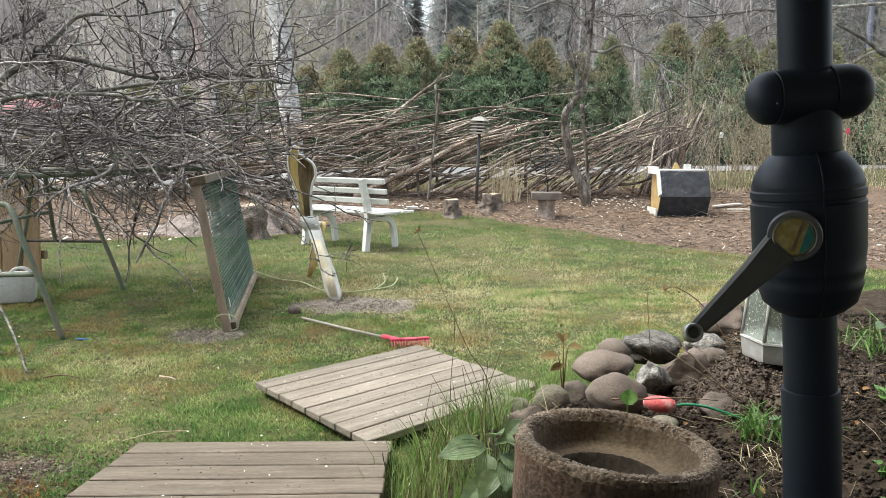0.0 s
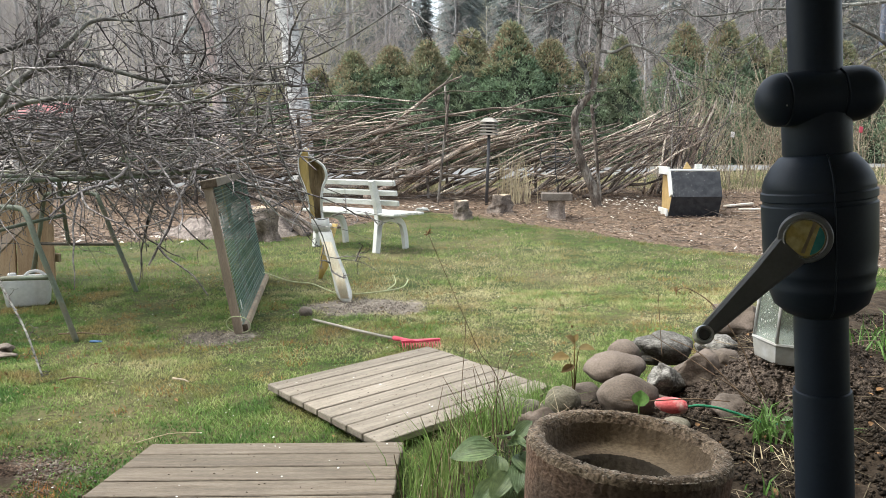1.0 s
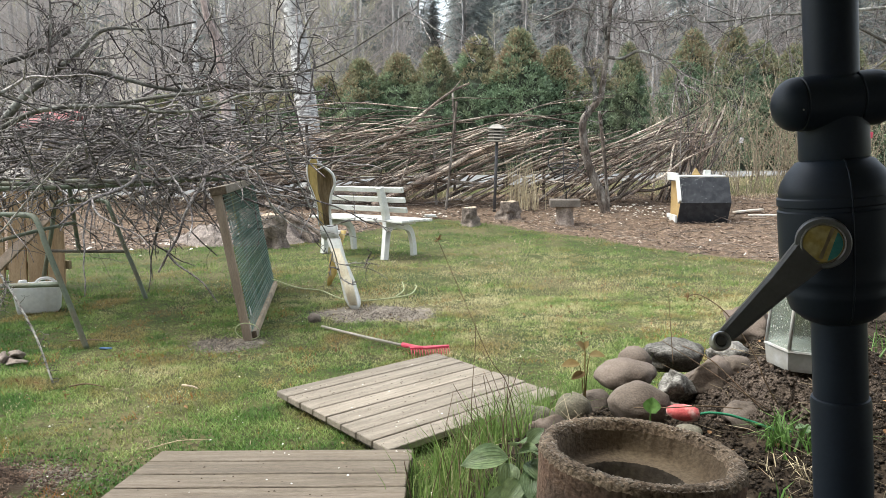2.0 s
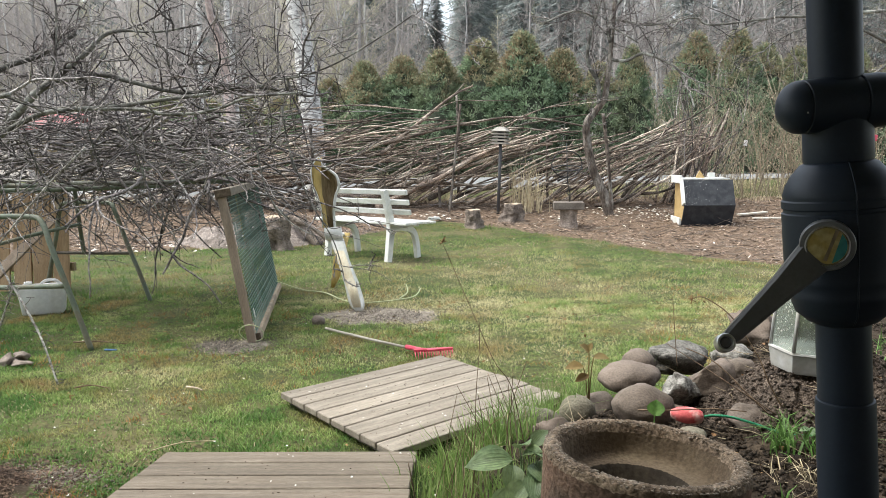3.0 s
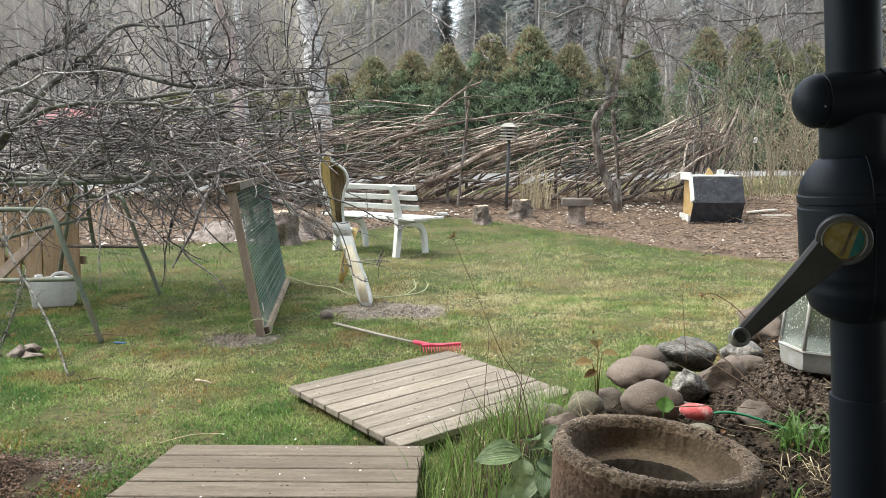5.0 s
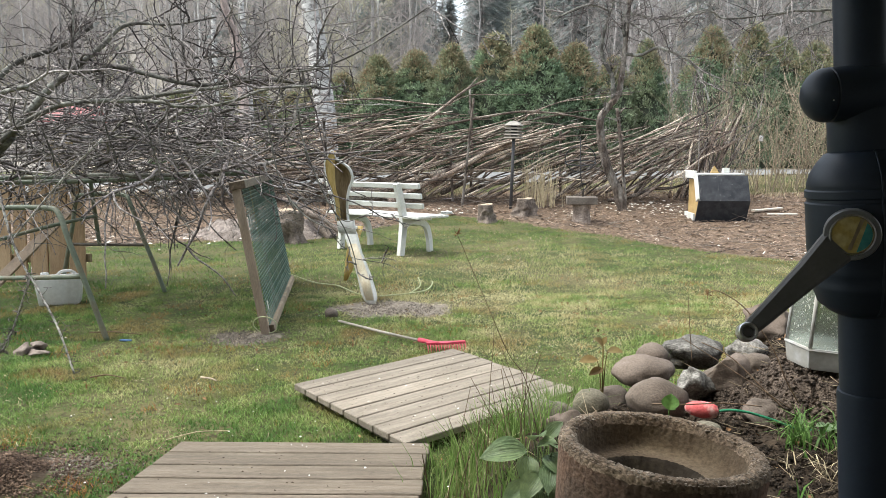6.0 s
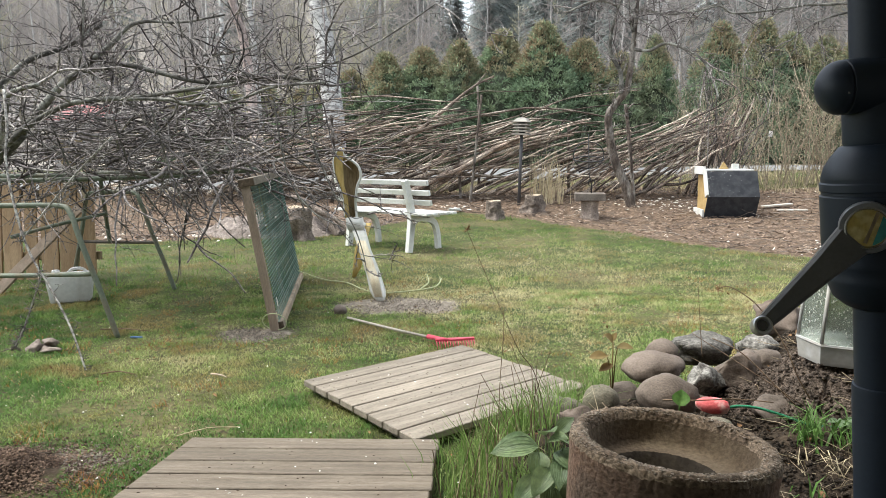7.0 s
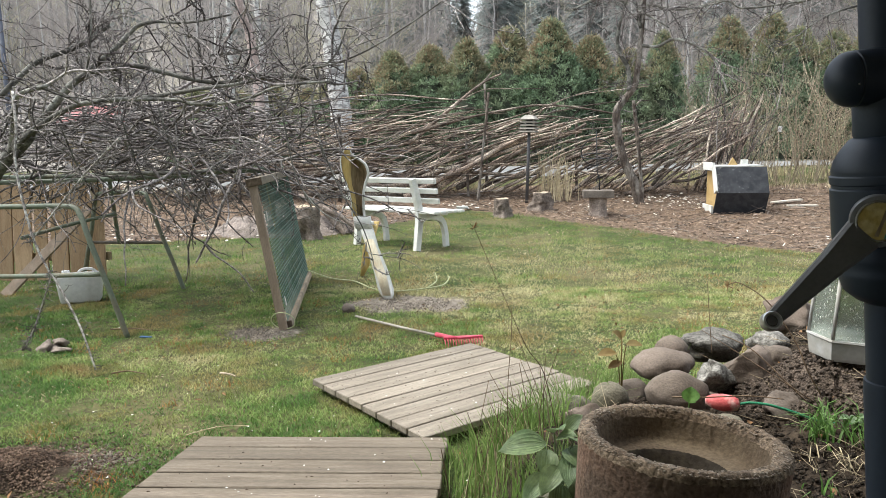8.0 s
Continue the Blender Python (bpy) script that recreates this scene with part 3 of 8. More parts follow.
def mulch_mask(x, y):
    rows = ((-9, 8.2), (-4.2, 8.9), (-2.6, 9.5), (-1.4, 10.2), (-0.5, 11.5), (0.2, 11.2), (1.45, 10.25), (2.2, 8.9), (2.7, 8.05), (3.2, 7.3), (4.5, 6.3), (9, 4.6))
    for (a, b), (c, d) in zip(rows, rows[1:]):
        if a <= x <= c:
            edge = b + (d - b) * (x - a) / (c - a)
            far = 14.4 + 0.3 * math.sin(x)
            return smooth(edge - 0.35, edge + 0.35, y + 0.35 * noise.noise((x * 1.3, y * 1.3, 0))) * (1 - smooth(far - 0.8, far + 0.6, y))
    return 0.0


def spot(x, y, cx, cy, rx, ry):
    d = math.hypot((x - cx) / rx, (y - cy) / ry) + 0.3 * noise.noise((x * 4, y * 4, 3))
    return 1 - smooth(0.35, 1.25, d)


def sand_mask(x, y):
    return max(spot(x, y, -1.45, 4.2, 0.28, 0.22), spot(x, y, -0.62, 5.05, 0.55, 0.34), 0.7 * spot(x, y, -1.52, 2.38, 0.24, 0.14))


def bed_mask(x, y):
    s = min((x - 0.15) * 0.616 - (y - 2.1) * 0.787, x - 0.06)
    return max(smooth(-0.16, 0.0, s) * (1 - smooth(3.2, 4.2, y)) * smooth(-1.4, -0.9, y) * (1 - smooth(2.6, 3.4, x)), spot(x, y, -1.72, 2.28, 0.26, 0.26))


def steps(*rows):
    out = []
    for a, b, s in rows:
        out += list(np.arange(a, b, s))
    return out


def build_ground():
    xs = steps((-160, -40, 12), (-40, -12, 2.5), (-12, -5, 0.35), (-5, -0.4, 0.08), (-0.4, 2.2, 0.035), (2.2, 7, 0.08), (7, 14, 0.35), (14, 40, 2.5), (40, 161, 12))
    ys = steps((-40, -4, 6), (-4, -1.6, 0.35), (-1.6, 0.4, 0.1), (0.4, 3.4, 0.035), (3.4, 13, 0.08), (13, 20, 0.2), (20, 40, 1), (40, 100, 4), (100, 301, 12))
    v, masks = [], {"mulch": [], "sand": [], "bed": [], "wood": []}
    for y in ys:
        for x in xs:
            near = -9 < x < 9 and -2 < y < 17
            mu = mulch_mask(x, y) if near else 0.0
            sa = sand_mask(x, y) if near and y < 7 else 0.0
            be = bed_mask(x, y) if near else 0.0
            z = ground_z(x, y)
            if near:
                k = mu * 0.035 + sa * 0.02 + be * 0.022
                z += k * noise.noise((x * 6, y * 6, 0)) + 0.6 * k * noise.noise((x * 19, y * 19, 4)) + 0.008 * noise.noise((x * 3, y * 3, 9))
                z += 0.05 * spot(x, y, -1.75, 2.25, 0.2, 0.2)
            v.append((x, y, z))
            masks["mulch"].append(mu)
            masks["sand"].append(sa)
            masks["bed"].append(be)
            masks["wood"].append(smooth(20.5, 23, y))
    nx = len(xs)
    f = [(j * nx + i, j * nx + i + 1, (j + 1) * nx + i + 1, (j + 1) * nx + i) for j in range(len(ys) - 1) for i in range(nx - 1)]
    me = bpy.data.meshes.new("ground")
    me.from_pydata(v, [], f)
    me.polygons.foreach_set("use_smooth", [True] * len(f))
    for key, values in masks.items():
        me.attributes.new(key, "FLOAT", "POINT").data.foreach_set("value", values)
    me.materials.append(M["ground"])
    return tagged(new("ground", me), "lawn with worn patches, bark mulch and a raised earth bed", "ground", kind="structure")


build_ground()


def road_y(x):
    return 16.9 + 0.23 * x


def build_road():
    acc, cols = Acc(), 9
    for i in range(121):
        x = -60 + i
        row = [(x, road_y(x) + w, ground_z(x, road_y(x) + w) + 0.03 + 0.03 * (1 - (2 * j / (cols - 1) - 1) ** 2)) for j, w in ((j, -1.5 + 3.4 * j / (cols - 1)) for j in range(cols))]
        acc.v.extend(row)
    acc.f = [(i * cols + j, (i + 1) * cols + j, (i + 1) * cols + j + 1, i * cols + j + 1) for i in range(120) for j in range(cols - 1)]
    single("road", acc, M["asphalt"], "worn pale grey asphalt road behind the brush fence", "road", kind="structure")


build_road()


def blades(name, places, heights, widths, lean, material, label, category="grass", segs=2, tri=False):
    """Many thin blades as one mesh."""
    n = len(places)
    rs = np.random.RandomState(5 + n % 97)
    p = np.asarray(places, float)
    h, w = np.asarray(heights, float), np.asarray(widths, float)
    a = rs.uniform(0, 2 * np.pi, n)
    side = np.stack([np.cos(a), np.sin(a), np.zeros(n)], 1) * w[:, None] / 2
    b = rs.uniform(0, 2 * np.pi, n)
    k = rs.uniform(0.2, 1.0, n) * lean
    out = np.stack([np.cos(b) * k, np.sin(b) * k, np.zeros(n)], 1) * h[:, None]
    up = np.zeros((n, 3))
    up[:, 2] = h
    low = p - np.array([0, 0, 0.004])
    mid = p + out * 0.35 + up * 0.58
    tip = p + out + up * (1 - 0.35 * (k[:, None] ** 2))
    if tri:
        v = np.stack([low - side, low + side, tip], 1).reshape(-1, 3)
        f = np.arange(3 * n).reshape(-1, 3)
    else:
        v = np.stack([low - side, low + side, mid - side * 0.8, mid + side * 0.8, tip], 1).reshape(-1, 3)
        base = (np.arange(n) * 5)[:, None]
        f = np.concatenate([base + np.array([[0, 1, 3]]), base + np.array([[0, 3, 2]]), base + np.array([[2, 3, 4]])], 1).reshape(-1, 3)
    me = bpy.data.meshes.new(name)
    me.vertices.add(len(v))
    me.vertices.foreach_set("co", v.ravel())
    me.loops.add(f.size)
    me.loops.foreach_set("vertex_index", f.ravel().astype(np.int32))
    me.polygons.add(len(f))
    me.polygons.foreach_set("loop_start", np.arange(0, f.size, 3, dtype=np.int32))
    me.update(calc_edges=True)
    me.materials.append(material)
    return tagged(new(name, me), label, category, kind="stuff")


def sow_lawn():
    near, far = [], []
    for count, x0, x1, y0, y1, out in ((330000, -4.6, 3.2, 1.4, 5.6, near), (260000, -7.5, 7.5, 5.6, 12.4, far), (26000, -9, 11, 12.4, 16.2, far)):
        for i in range(count):
            y = y0 + (y1 - y0) * rng_.random() ** (1.25 if out is near else 1.35)
            x = uni(x0, x1)
            if abs(x + 0.12) > 0.85 * y * 0.78 + 0.8:
                continue
            bare = max(mulch_mask(x, y) * 1.15, sand_mask(x, y) * 1.1, bed_mask(x, y) * 1.2 if y < 4.3 else 0)
            if x > 2.6 and y > 12.4:
                continue
            fine = noise.noise((x * 11, y * 11, 2))
            tuft = 0.45 + 0.9 * noise.noise((x * 1.6, y * 1.6, 8)) + 0.7 * fine + 0.5 * noise.noise((x * 4.3, y * 4.3, 5))
            if rng_.random() < bare + 0.03 or (rng_.random() > 0.58 + tuft * 0.5):
                continue
            out.append((x, y, ground_z(x, y), tuft))
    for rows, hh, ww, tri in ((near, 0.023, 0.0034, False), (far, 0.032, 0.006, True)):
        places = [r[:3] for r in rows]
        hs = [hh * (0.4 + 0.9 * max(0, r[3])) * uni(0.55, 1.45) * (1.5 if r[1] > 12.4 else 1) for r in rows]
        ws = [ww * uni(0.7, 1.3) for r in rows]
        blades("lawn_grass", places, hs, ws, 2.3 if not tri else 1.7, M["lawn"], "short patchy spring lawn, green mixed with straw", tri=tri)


sow_lawn()


def lawn_straw():
    """Dead straw lying flat in the lawn, thick in the dry places."""
    rows = []
    for k in range(46000):
        y = 1.6 + 8.6 * rng_.random() ** 1.2
        x = uni(-0.7, 0.66) * y * 1.05
        dry = noise.noise((x * 1.1, y * 1.1, 12)) + 0.6 * noise.noise((x * 4.5, y * 4.5, 2)) + 0.35 * smooth(4.5, 1.0, math.hypot(x - 1, y - 7)) + 0.12 * smooth(4.2, 3.2, y) * smooth(-0.3, -0.9, x)
        if dry < 0.12 + 0.5 * rng_.random() or mulch_mask(x, y) > 0.5 or (y < 4 and bed_mask(x, y) > 0.2):
            continue
        rows.append((x, y, ground_z(x, y) + uni(0.008, 0.018)))
    blades("lawn_straw", rows, [uni(0.006, 0.014) for r in rows], [0.0025 + 0.0006 * r[1] for r in rows], 4.5, M["straw"], "dead straw lying flat in the lawn", tri=True)


lawn_straw()


def rusty_patches():
    rows = []
    for k in range(90000):
        y = 1.6 + 4.6 * rng_.random() ** 1.2
        x = uni(-0.7, 0.5) * y * 1.05
        if noise.noise((x * 1.9, y * 1.9, 21)) + 0.5 * noise.noise((x * 7, y * 7, 4)) < 0.22 + 0.2 * rng_.random() or (y < 4 and bed_mask(x, y) > 0.2) or sand_mask(x, y) > 0.3:
            continue
        rows.append((x, y, ground_z(x, y)))
    blades("rusty_moss", rows, [uni(0.018, 0.036) for r in rows], [uni(0.003, 0.0055) for r in rows], 1.8, M["rust_grass"], "rust-brown withered moss patches in the lawn", "moss", tri=True)


rusty_patches()


# ---------------------------------------------------------------- unseen house wall and eaves, added behind the viewer
def unseen_house_wall():
    acc = Acc()
    # out of view; keeps sky light off the near bed and bounces some back
    acc.box(pose(0.5, -1.35, 1.4), 11.0, 0.22, 3.0, 0.0)
    single("wall_house", acc, M["wall"], "unseen house wall added behind the viewer to block and bounce light", "wall", kind="structure", shade=False)
    # added overhang, reaching forward to shade the basin and bed
    acc = Acc()
    acc.box(pose(0.5, -0.05, 2.62, 6, 0, 0), 11.6, 2.9, 0.12, 0.0)
    single("eaves", acc, M["wall"], "unseen eaves added over the viewer to shade the bed", "roof", kind="structure", shade=False)


unseen_house_wall()


# ---------------------------------------------------------------- forest, hedge, shrubs
def spruce_meshes(seed, height):
    """Trunk and crown of a forest spruce with sagging boughs."""
    rs = random.Random(seed)
    tr, cr = Acc(), Acc()
    tr.tube([(0, 0, -0.3), (0.03, 0, height * 0.5), (0, 0.02, height)], 0.16, 0.015, 6)
    z = height * 0.16
    while z < height * 0.985:
        r = (1 - z / height) ** 0.8 * height * 0.17 + 0.12
        for k in range(7):
            a = rs.uniform(0, 6.283)
            rr = r * rs.uniform(0.6, 1.1)
            d = Vector((math.cos(a), math.sin(a), 0))
            s = Vector((-d.y, d.x, 0))
            base = Vector((0, 0, z + rs.uniform(-0.15, 0.15)))
            for t in (0.25, 0.45, 0.62, 0.78, 0.92, 1.0):
                c = base + d * rr * t + Vector((0, 0, -0.28 * rr * t * t))
                w = rr * 0.24 * (1.25 - t) + 0.05
                for sg in (-1, 1):
                    e = c + d * w * 0.7 + s * sg * w * rs.uniform(0.7, 1.2) + Vector((0, 0, -w * rs.uniform(0.2, 0.9)))
                    cr.add([c - d * w * 0.5, c + d * w * 0.35, e], [(0, 1, 2)])
        z += height * 0.024
    return tr.mesh("trunk"), cr.mesh("crown", False)


def bare_meshes(seed, height, fine=1.0):
    """Trunk and leafless crown of a slim forest tree."""
    rs = random.Random(seed)
    tr, cr = Acc(), Acc()
    p, pts = Vector((0, 0, -0.3)), []
    for i in range(9):
        pts.append(p.copy())
        p += Vector((rs.uniform(-0.14, 0.14), rs.uniform(-0.14, 0.14), height / 8))
    tr.tube(pts, height * rs.uniform(0.006, 0.0085), 0.02, 6)
    for k in range(int(74 * fine)):
        t = rs.uniform(0.2, 0.99)
        i = min(7, int(t * 8))
        b = pts[i].lerp(pts[i + 1], t * 8 - i)
        a = rs.uniform(0, 6.283)
        ln = height * (0.30 - 0.21 * t) * rs.uniform(0.6, 1.1)
        d = Vector((math.cos(a), math.sin(a), rs.uniform(0.5, 1.4))).normalized()
        q = [b, b + d * ln * 0.5, b + d * ln + Vector((0, 0, -0.06 * ln))]
        cr.tube(q, 0.016 * (1.2 - t), 0.005, 3, cap=False)
        for j in range(9):
            o = q[0].lerp(q[2], rs.uniform(0.25, 1))
            e = o + (d * 0.7 + Vector((rs.gauss(0, .5), rs.gauss(0, .5), rs.gauss(0.1, .5)))) * ln * rs.uniform(0.15, 0.42)
            s = Vector((rs.uniform(-1, 1), rs.uniform(-1, 1), 0.1)).normalized() * 0.010
            cr.add([o - s, o + s, e], [(0, 1, 2)])
            for jj in range(3):
                o2 = o.lerp(e, rs.uniform(0.3, 0.9))
                e2 = o2 + Vector((rs.gauss(0, .3), rs.gauss(0, .3), rs.gauss(0.05, .25))) * ln * 0.25
                cr.add([o2 - s * 0.7, o2 + s * 0.7, e2], [(0, 1, 2)])
    return tr.mesh("trunk"), cr.mesh("crown", False)


def plant_forest():
    rs = random.Random(4)
    spruces = []
    for k in range(4):
        h = (15, 18, 13, 20)[k]
        t = thing("spruce", "tall spruce on the wooded slope, its green paled for haze", "tree", group="forest spruces")
        tm, cm = spruce_meshes(20 + k, h)
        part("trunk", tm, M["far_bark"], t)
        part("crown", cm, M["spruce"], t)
        spruces.append(t)
    bares = []
    for k in range(6):
        h = (12, 14, 10, 15, 11, 8)[k]
        t = thing("bare_birch" if k % 2 == 0 else "bare_aspen", "slim leafless tree with a pale trunk on the slope" if k % 2 == 0 else "slim leafless grey tree on the slope", "tree", group="bare forest trees")
        tm, cm = bare_meshes(40 + k, h)
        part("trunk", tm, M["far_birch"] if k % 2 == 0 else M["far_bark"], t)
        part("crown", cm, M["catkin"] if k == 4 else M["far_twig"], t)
        bares.append(t)
    used = set()

    def place(protos, i, x, y, s):
        m = pose(x, y, ground_z(x, y) - 0.1, rs.uniform(-2, 2), rs.uniform(-2, 2), rs.uniform(0, 360)) @ Matrix.Scale(s, 4)
        if protos[i] not in used:
            used.add(protos[i])
            protos[i].matrix_world = m
        else:
            c = copy_thing(protos[i], m)
            c.scale = (s, s, s)

    # the open notch in the wood through which the sky shows
    def in_notch(x, y, w):
        return abs(x / y + 0.036) < w + (0.35 if y > 95 else 1.3) / y

    for k in range(240):
        y = rs.uniform(42, 118)
        x = rs.uniform(-0.78, 0.78) * y
        if in_notch(x, y, 0.012) or (x < -0.1 * y and rs.random() < 0.85):
            continue
        place(spruces, k % 4, x, y, rs.uniform(0.8, 1.15))
    for k in range(46):                            # the dark stand right of the notch, and a few tops within it
        y = rs.uniform(66, 125)
        place(spruces, k % 4, rs.uniform(-0.005, 0.17) * y if k > 5 else rs.uniform(-0.045, -0.03) * rs.uniform(150, 160), y if k > 5 else 150, rs.uniform(0.85, 1.2))
    for k in range(44):                            # low scrub on the floor and sides of the notch
        y = rs.uniform(70, 165)
        place(bares, k % 6, (-0.036 + rs.uniform(-0.035, 0.035)) * y, y, rs.uniform(0.2, 0.36))
    for k in range(520):
        y = 33 + 84 * rs.random() ** 1.1
        x = rs.uniform(-0.80, 0.78) * y
        if in_notch(x, y, 0.008) or (-0.03 < x / y < 0.2 and rs.random() < 0.6):
            continue
        place(bares, k % 6, x, y, rs.uniform(0.75, 1.2))


plant_forest()


def thuja_meshes(seed, height, width):
    """Stem, dark core standing in for inner shade, crown of upright fan sprays in clumps, and browned tip of a hedge
    conifer.
    """
    rs = random.Random(seed)
    tr, core, cr, tip = Acc(), Acc(), Acc(), Acc()
    tr.tube([(0, 0, -0.1), (0, 0, height * 0.6)], 0.06, 0.02, 6)

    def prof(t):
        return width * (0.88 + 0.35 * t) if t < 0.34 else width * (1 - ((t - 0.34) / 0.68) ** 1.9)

    # opaque dark core; its colour stands in for shade between the sprays
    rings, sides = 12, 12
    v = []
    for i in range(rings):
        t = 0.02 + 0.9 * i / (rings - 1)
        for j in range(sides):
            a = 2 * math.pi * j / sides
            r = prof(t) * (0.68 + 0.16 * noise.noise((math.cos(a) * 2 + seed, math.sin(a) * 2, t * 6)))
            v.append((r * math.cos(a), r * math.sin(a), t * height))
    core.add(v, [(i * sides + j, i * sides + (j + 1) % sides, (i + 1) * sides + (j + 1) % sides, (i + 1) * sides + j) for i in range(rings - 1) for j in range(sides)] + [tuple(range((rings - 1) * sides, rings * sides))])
    for k in range(760):
        t = rs.random() ** 0.9
        a = rs.uniform(0, 6.283)
        z = 0.04 + t * height * 0.94
        lump = 1 + 0.22 * noise.noise((math.cos(a) * 1.6 + seed, math.sin(a) * 1.6, z * 1.3)) + 0.14 * noise.noise((math.cos(a) * 4, math.sin(a) * 4 + seed, z * 4))
        r = max(0.03, prof(t)) * lump * rs.uniform(0.72, 1.0)
        c = Vector((r * math.cos(a), r * math.sin(a), z))
        out = Vector((math.cos(a), math.sin(a), 0))
        size = rs.uniform(0.13, 0.27) * (1.1 - 0.35 * t)
        brown = t > 0.72 + 0.28 * noise.noise((c.x * 2, c.y * 2, c.z * 1.5 + seed))
        for q in range(34):
            d = (out * rs.uniform(0.1, 1.0) + Vector((0, 0, rs.uniform(0.1, 1.2))) + Vector((rs.gauss(0, .45), rs.gauss(0, .45), rs.gauss(0, .3)))).normalized()
            p = c + d * size * rs.random() ** 0.7 * 0.8
            s = d.cross(Vector((rs.gauss(0, 1), rs.gauss(0, 1), rs.gauss(0, 1)))).normalized()
            L, W = rs.uniform(0.05, 0.12), rs.uniform(0.009, 0.022)
            (tip if brown and rs.random() < 0.8 else cr).add([p, p + d * L * 0.5 + s * W, p + d * L, p + d * L * 0.5 - s * W], [(0, 1, 2, 3)])
    return tr.mesh("trunk"), core.mesh("core"), cr.mesh("crown", False), tip.mesh("tip", False)


def plant_hedge():
    protos = []
    for k in range(4):
        t = thing("thuja", "dense dark green thuja with browned top in a hedge row", "hedge tree", group="thuja hedge")
        a, o, b, c = thuja_meshes(60 + k, 3.6, 0.85)
        part("trunk", a, M["bark_trunk"], t)
        crown = part("crown", b, M["thuja"], t)
        part("core", o, M["thuja_core"], crown, "dark core added for the shade inside the crown")
        part("tip", c, M["thuja_tip"], crown, "browned foliage at the top")
        protos.append(t)
    rows = ((-8.6, 2.4, 0.9), (-7.5, 2.3, 0.9), (-6.4, 2.4, 0.9), (-5.35, 2.35, 0.8), (-4.68, 2.5, 0.75), (-3.93, 2.85, 0.8), (-2.83, 3.3, 0.9), (-1.78, 3.5, 0.9), (-0.7, 3.6, 0.9), (0.5, 3.92, 1.0), (1.68, 4.05, 1.0), (2.84, 3.65, 0.92),
            (3.85, 3.2, 0.75), (4.87, 3.7, 0.72), (6.71, 4.05, 0.85), (7.69, 4.05, 0.85), (8.66, 3.7, 0.8), (9.49, 3.55, 0.85), (10.34, 3.5, 0.9), (11.19, 3.5, 0.9), (12.2, 3.3, 1.0), (13.3, 3.3, 1.0))
    for i, (x, h, w) in enumerate(rows):
        y = 21 + 0.25 * math.sin(x * 3)
        m = pose(x, y, ground_z(x, y) - 0.02, 0, 0, 77 * i)
        ob = protos[i] if i < 4 else copy_thing(protos[i % 4], m)
        ob.matrix_world = m
        ob.scale = Vector((w * 1.26, w * 1.15, h / 3.52))


plant_hedge()


def willow_shrub(x, y, stems, h, spread, buds=True):
    t = thing("shrub", "leafless pale-stemmed shrub with opening buds by the road", "shrub", pose(x, y, ground_z(x, y)), group="roadside shrubs")
    st, bd = Acc(), Acc()
    for k in range(int(stems * 0.62)):
        a, r = uni(0, 6.283), spread * uni(0.05, 0.5)
        p = Vector((r * math.cos(a), 0.6 * r * math.sin(a), 0))
        d = Vector((math.cos(a) * 0.28, math.sin(a) * 0.2, 1.0)) + rand_dir() * 0.12
        pts = sprout(st, p, d, h * uni(0.55, 1.05), 0.008, 1, 0.0, 4, 0.45, 3, 0.10, 6)
        if buds:
            for q in range(38):
                i = rng_.randint(2, 6)
                c = pts[i - 1].lerp(pts[i], rng_.random()) + rand_dir() * 0.09
                u, v = rand_dir() * 0.022, rand_dir() * 0.014
                bd.add([c - u, c + v, c + u], [(0, 1, 2)])
    part("stem_mass", st, M["reed"], t, kind="stuff")
    if buds:
        part("bud_mass", bd, M["bud"], t, "pale yellow-green buds", kind="stuff")


for sx, sy, sn, sh, sp in ((4.9, 14.6, 34, 2.1, 1.2), (5.6, 14.3, 40, 2.0, 1.3), (6.3, 14.6, 44, 2.35, 1.4), (7.0, 14.8, 40, 2.2, 1.4), (7.8, 15.0, 36, 2.0, 1.4), (8.8, 15.0, 34, 2.1, 1.5), (4.3, 14.9, 18, 1.7, 0.9), (5.9, 19.6, 24, 2.9, 1.0), (9.9, 15.3, 28, 2.2, 1.5)):
    willow_shrub(sx, sy, sn, sh, sp)


def marker(x, y, h, w, material, label):
    t = thing("marker_stake", label, "marker", pose(x, y, ground_z(x, y)), group="roadside markers")
    p = Acc()
    p.tube([(0, 0, -0.05), (0.01, 0, h * 0.5), (0, 0, h)], 0.008, 0.006, 6)
    part("stake", p, M["reed"], t)
    f = Acc()
    f.box(pose(0.02, -0.012, h - w * 0.6, 0, 8, 20), w, 0.012, w * 1.3, 0.003)
    part("tag", f, material, t)


marker(7.95, 14.2, 1.18, 0.09, M["red_plastic"], "thin stake with a red tag among the roadside shrubs")
marker(5.35, 13.9, 1.12, 0.08, M["white_plastic"], "thin stake with a white tag among the roadside shrubs")


def roadside_grass():
    rows = []
    for k in range(16000):
        x = uni(-10, 13)
        y = uni(13.6, road_y(x) - 1.5) if rng_.random() < 0.7 else road_y(x) + uni(2.0, 3.4)
        if noise.noise((x * 0.8, y * 0.8, 5)) < -0.15:
            continue
        rows.append((x, y, ground_z(x, y)))
    blades("dry_grass", rows, [uni(0.06, 0.24) for r in rows], [uni(0.007, 0.014) for r in rows], 0.7, M["straw"], "bleached dry grass on the road verge", tri=True)


roadside_grass()


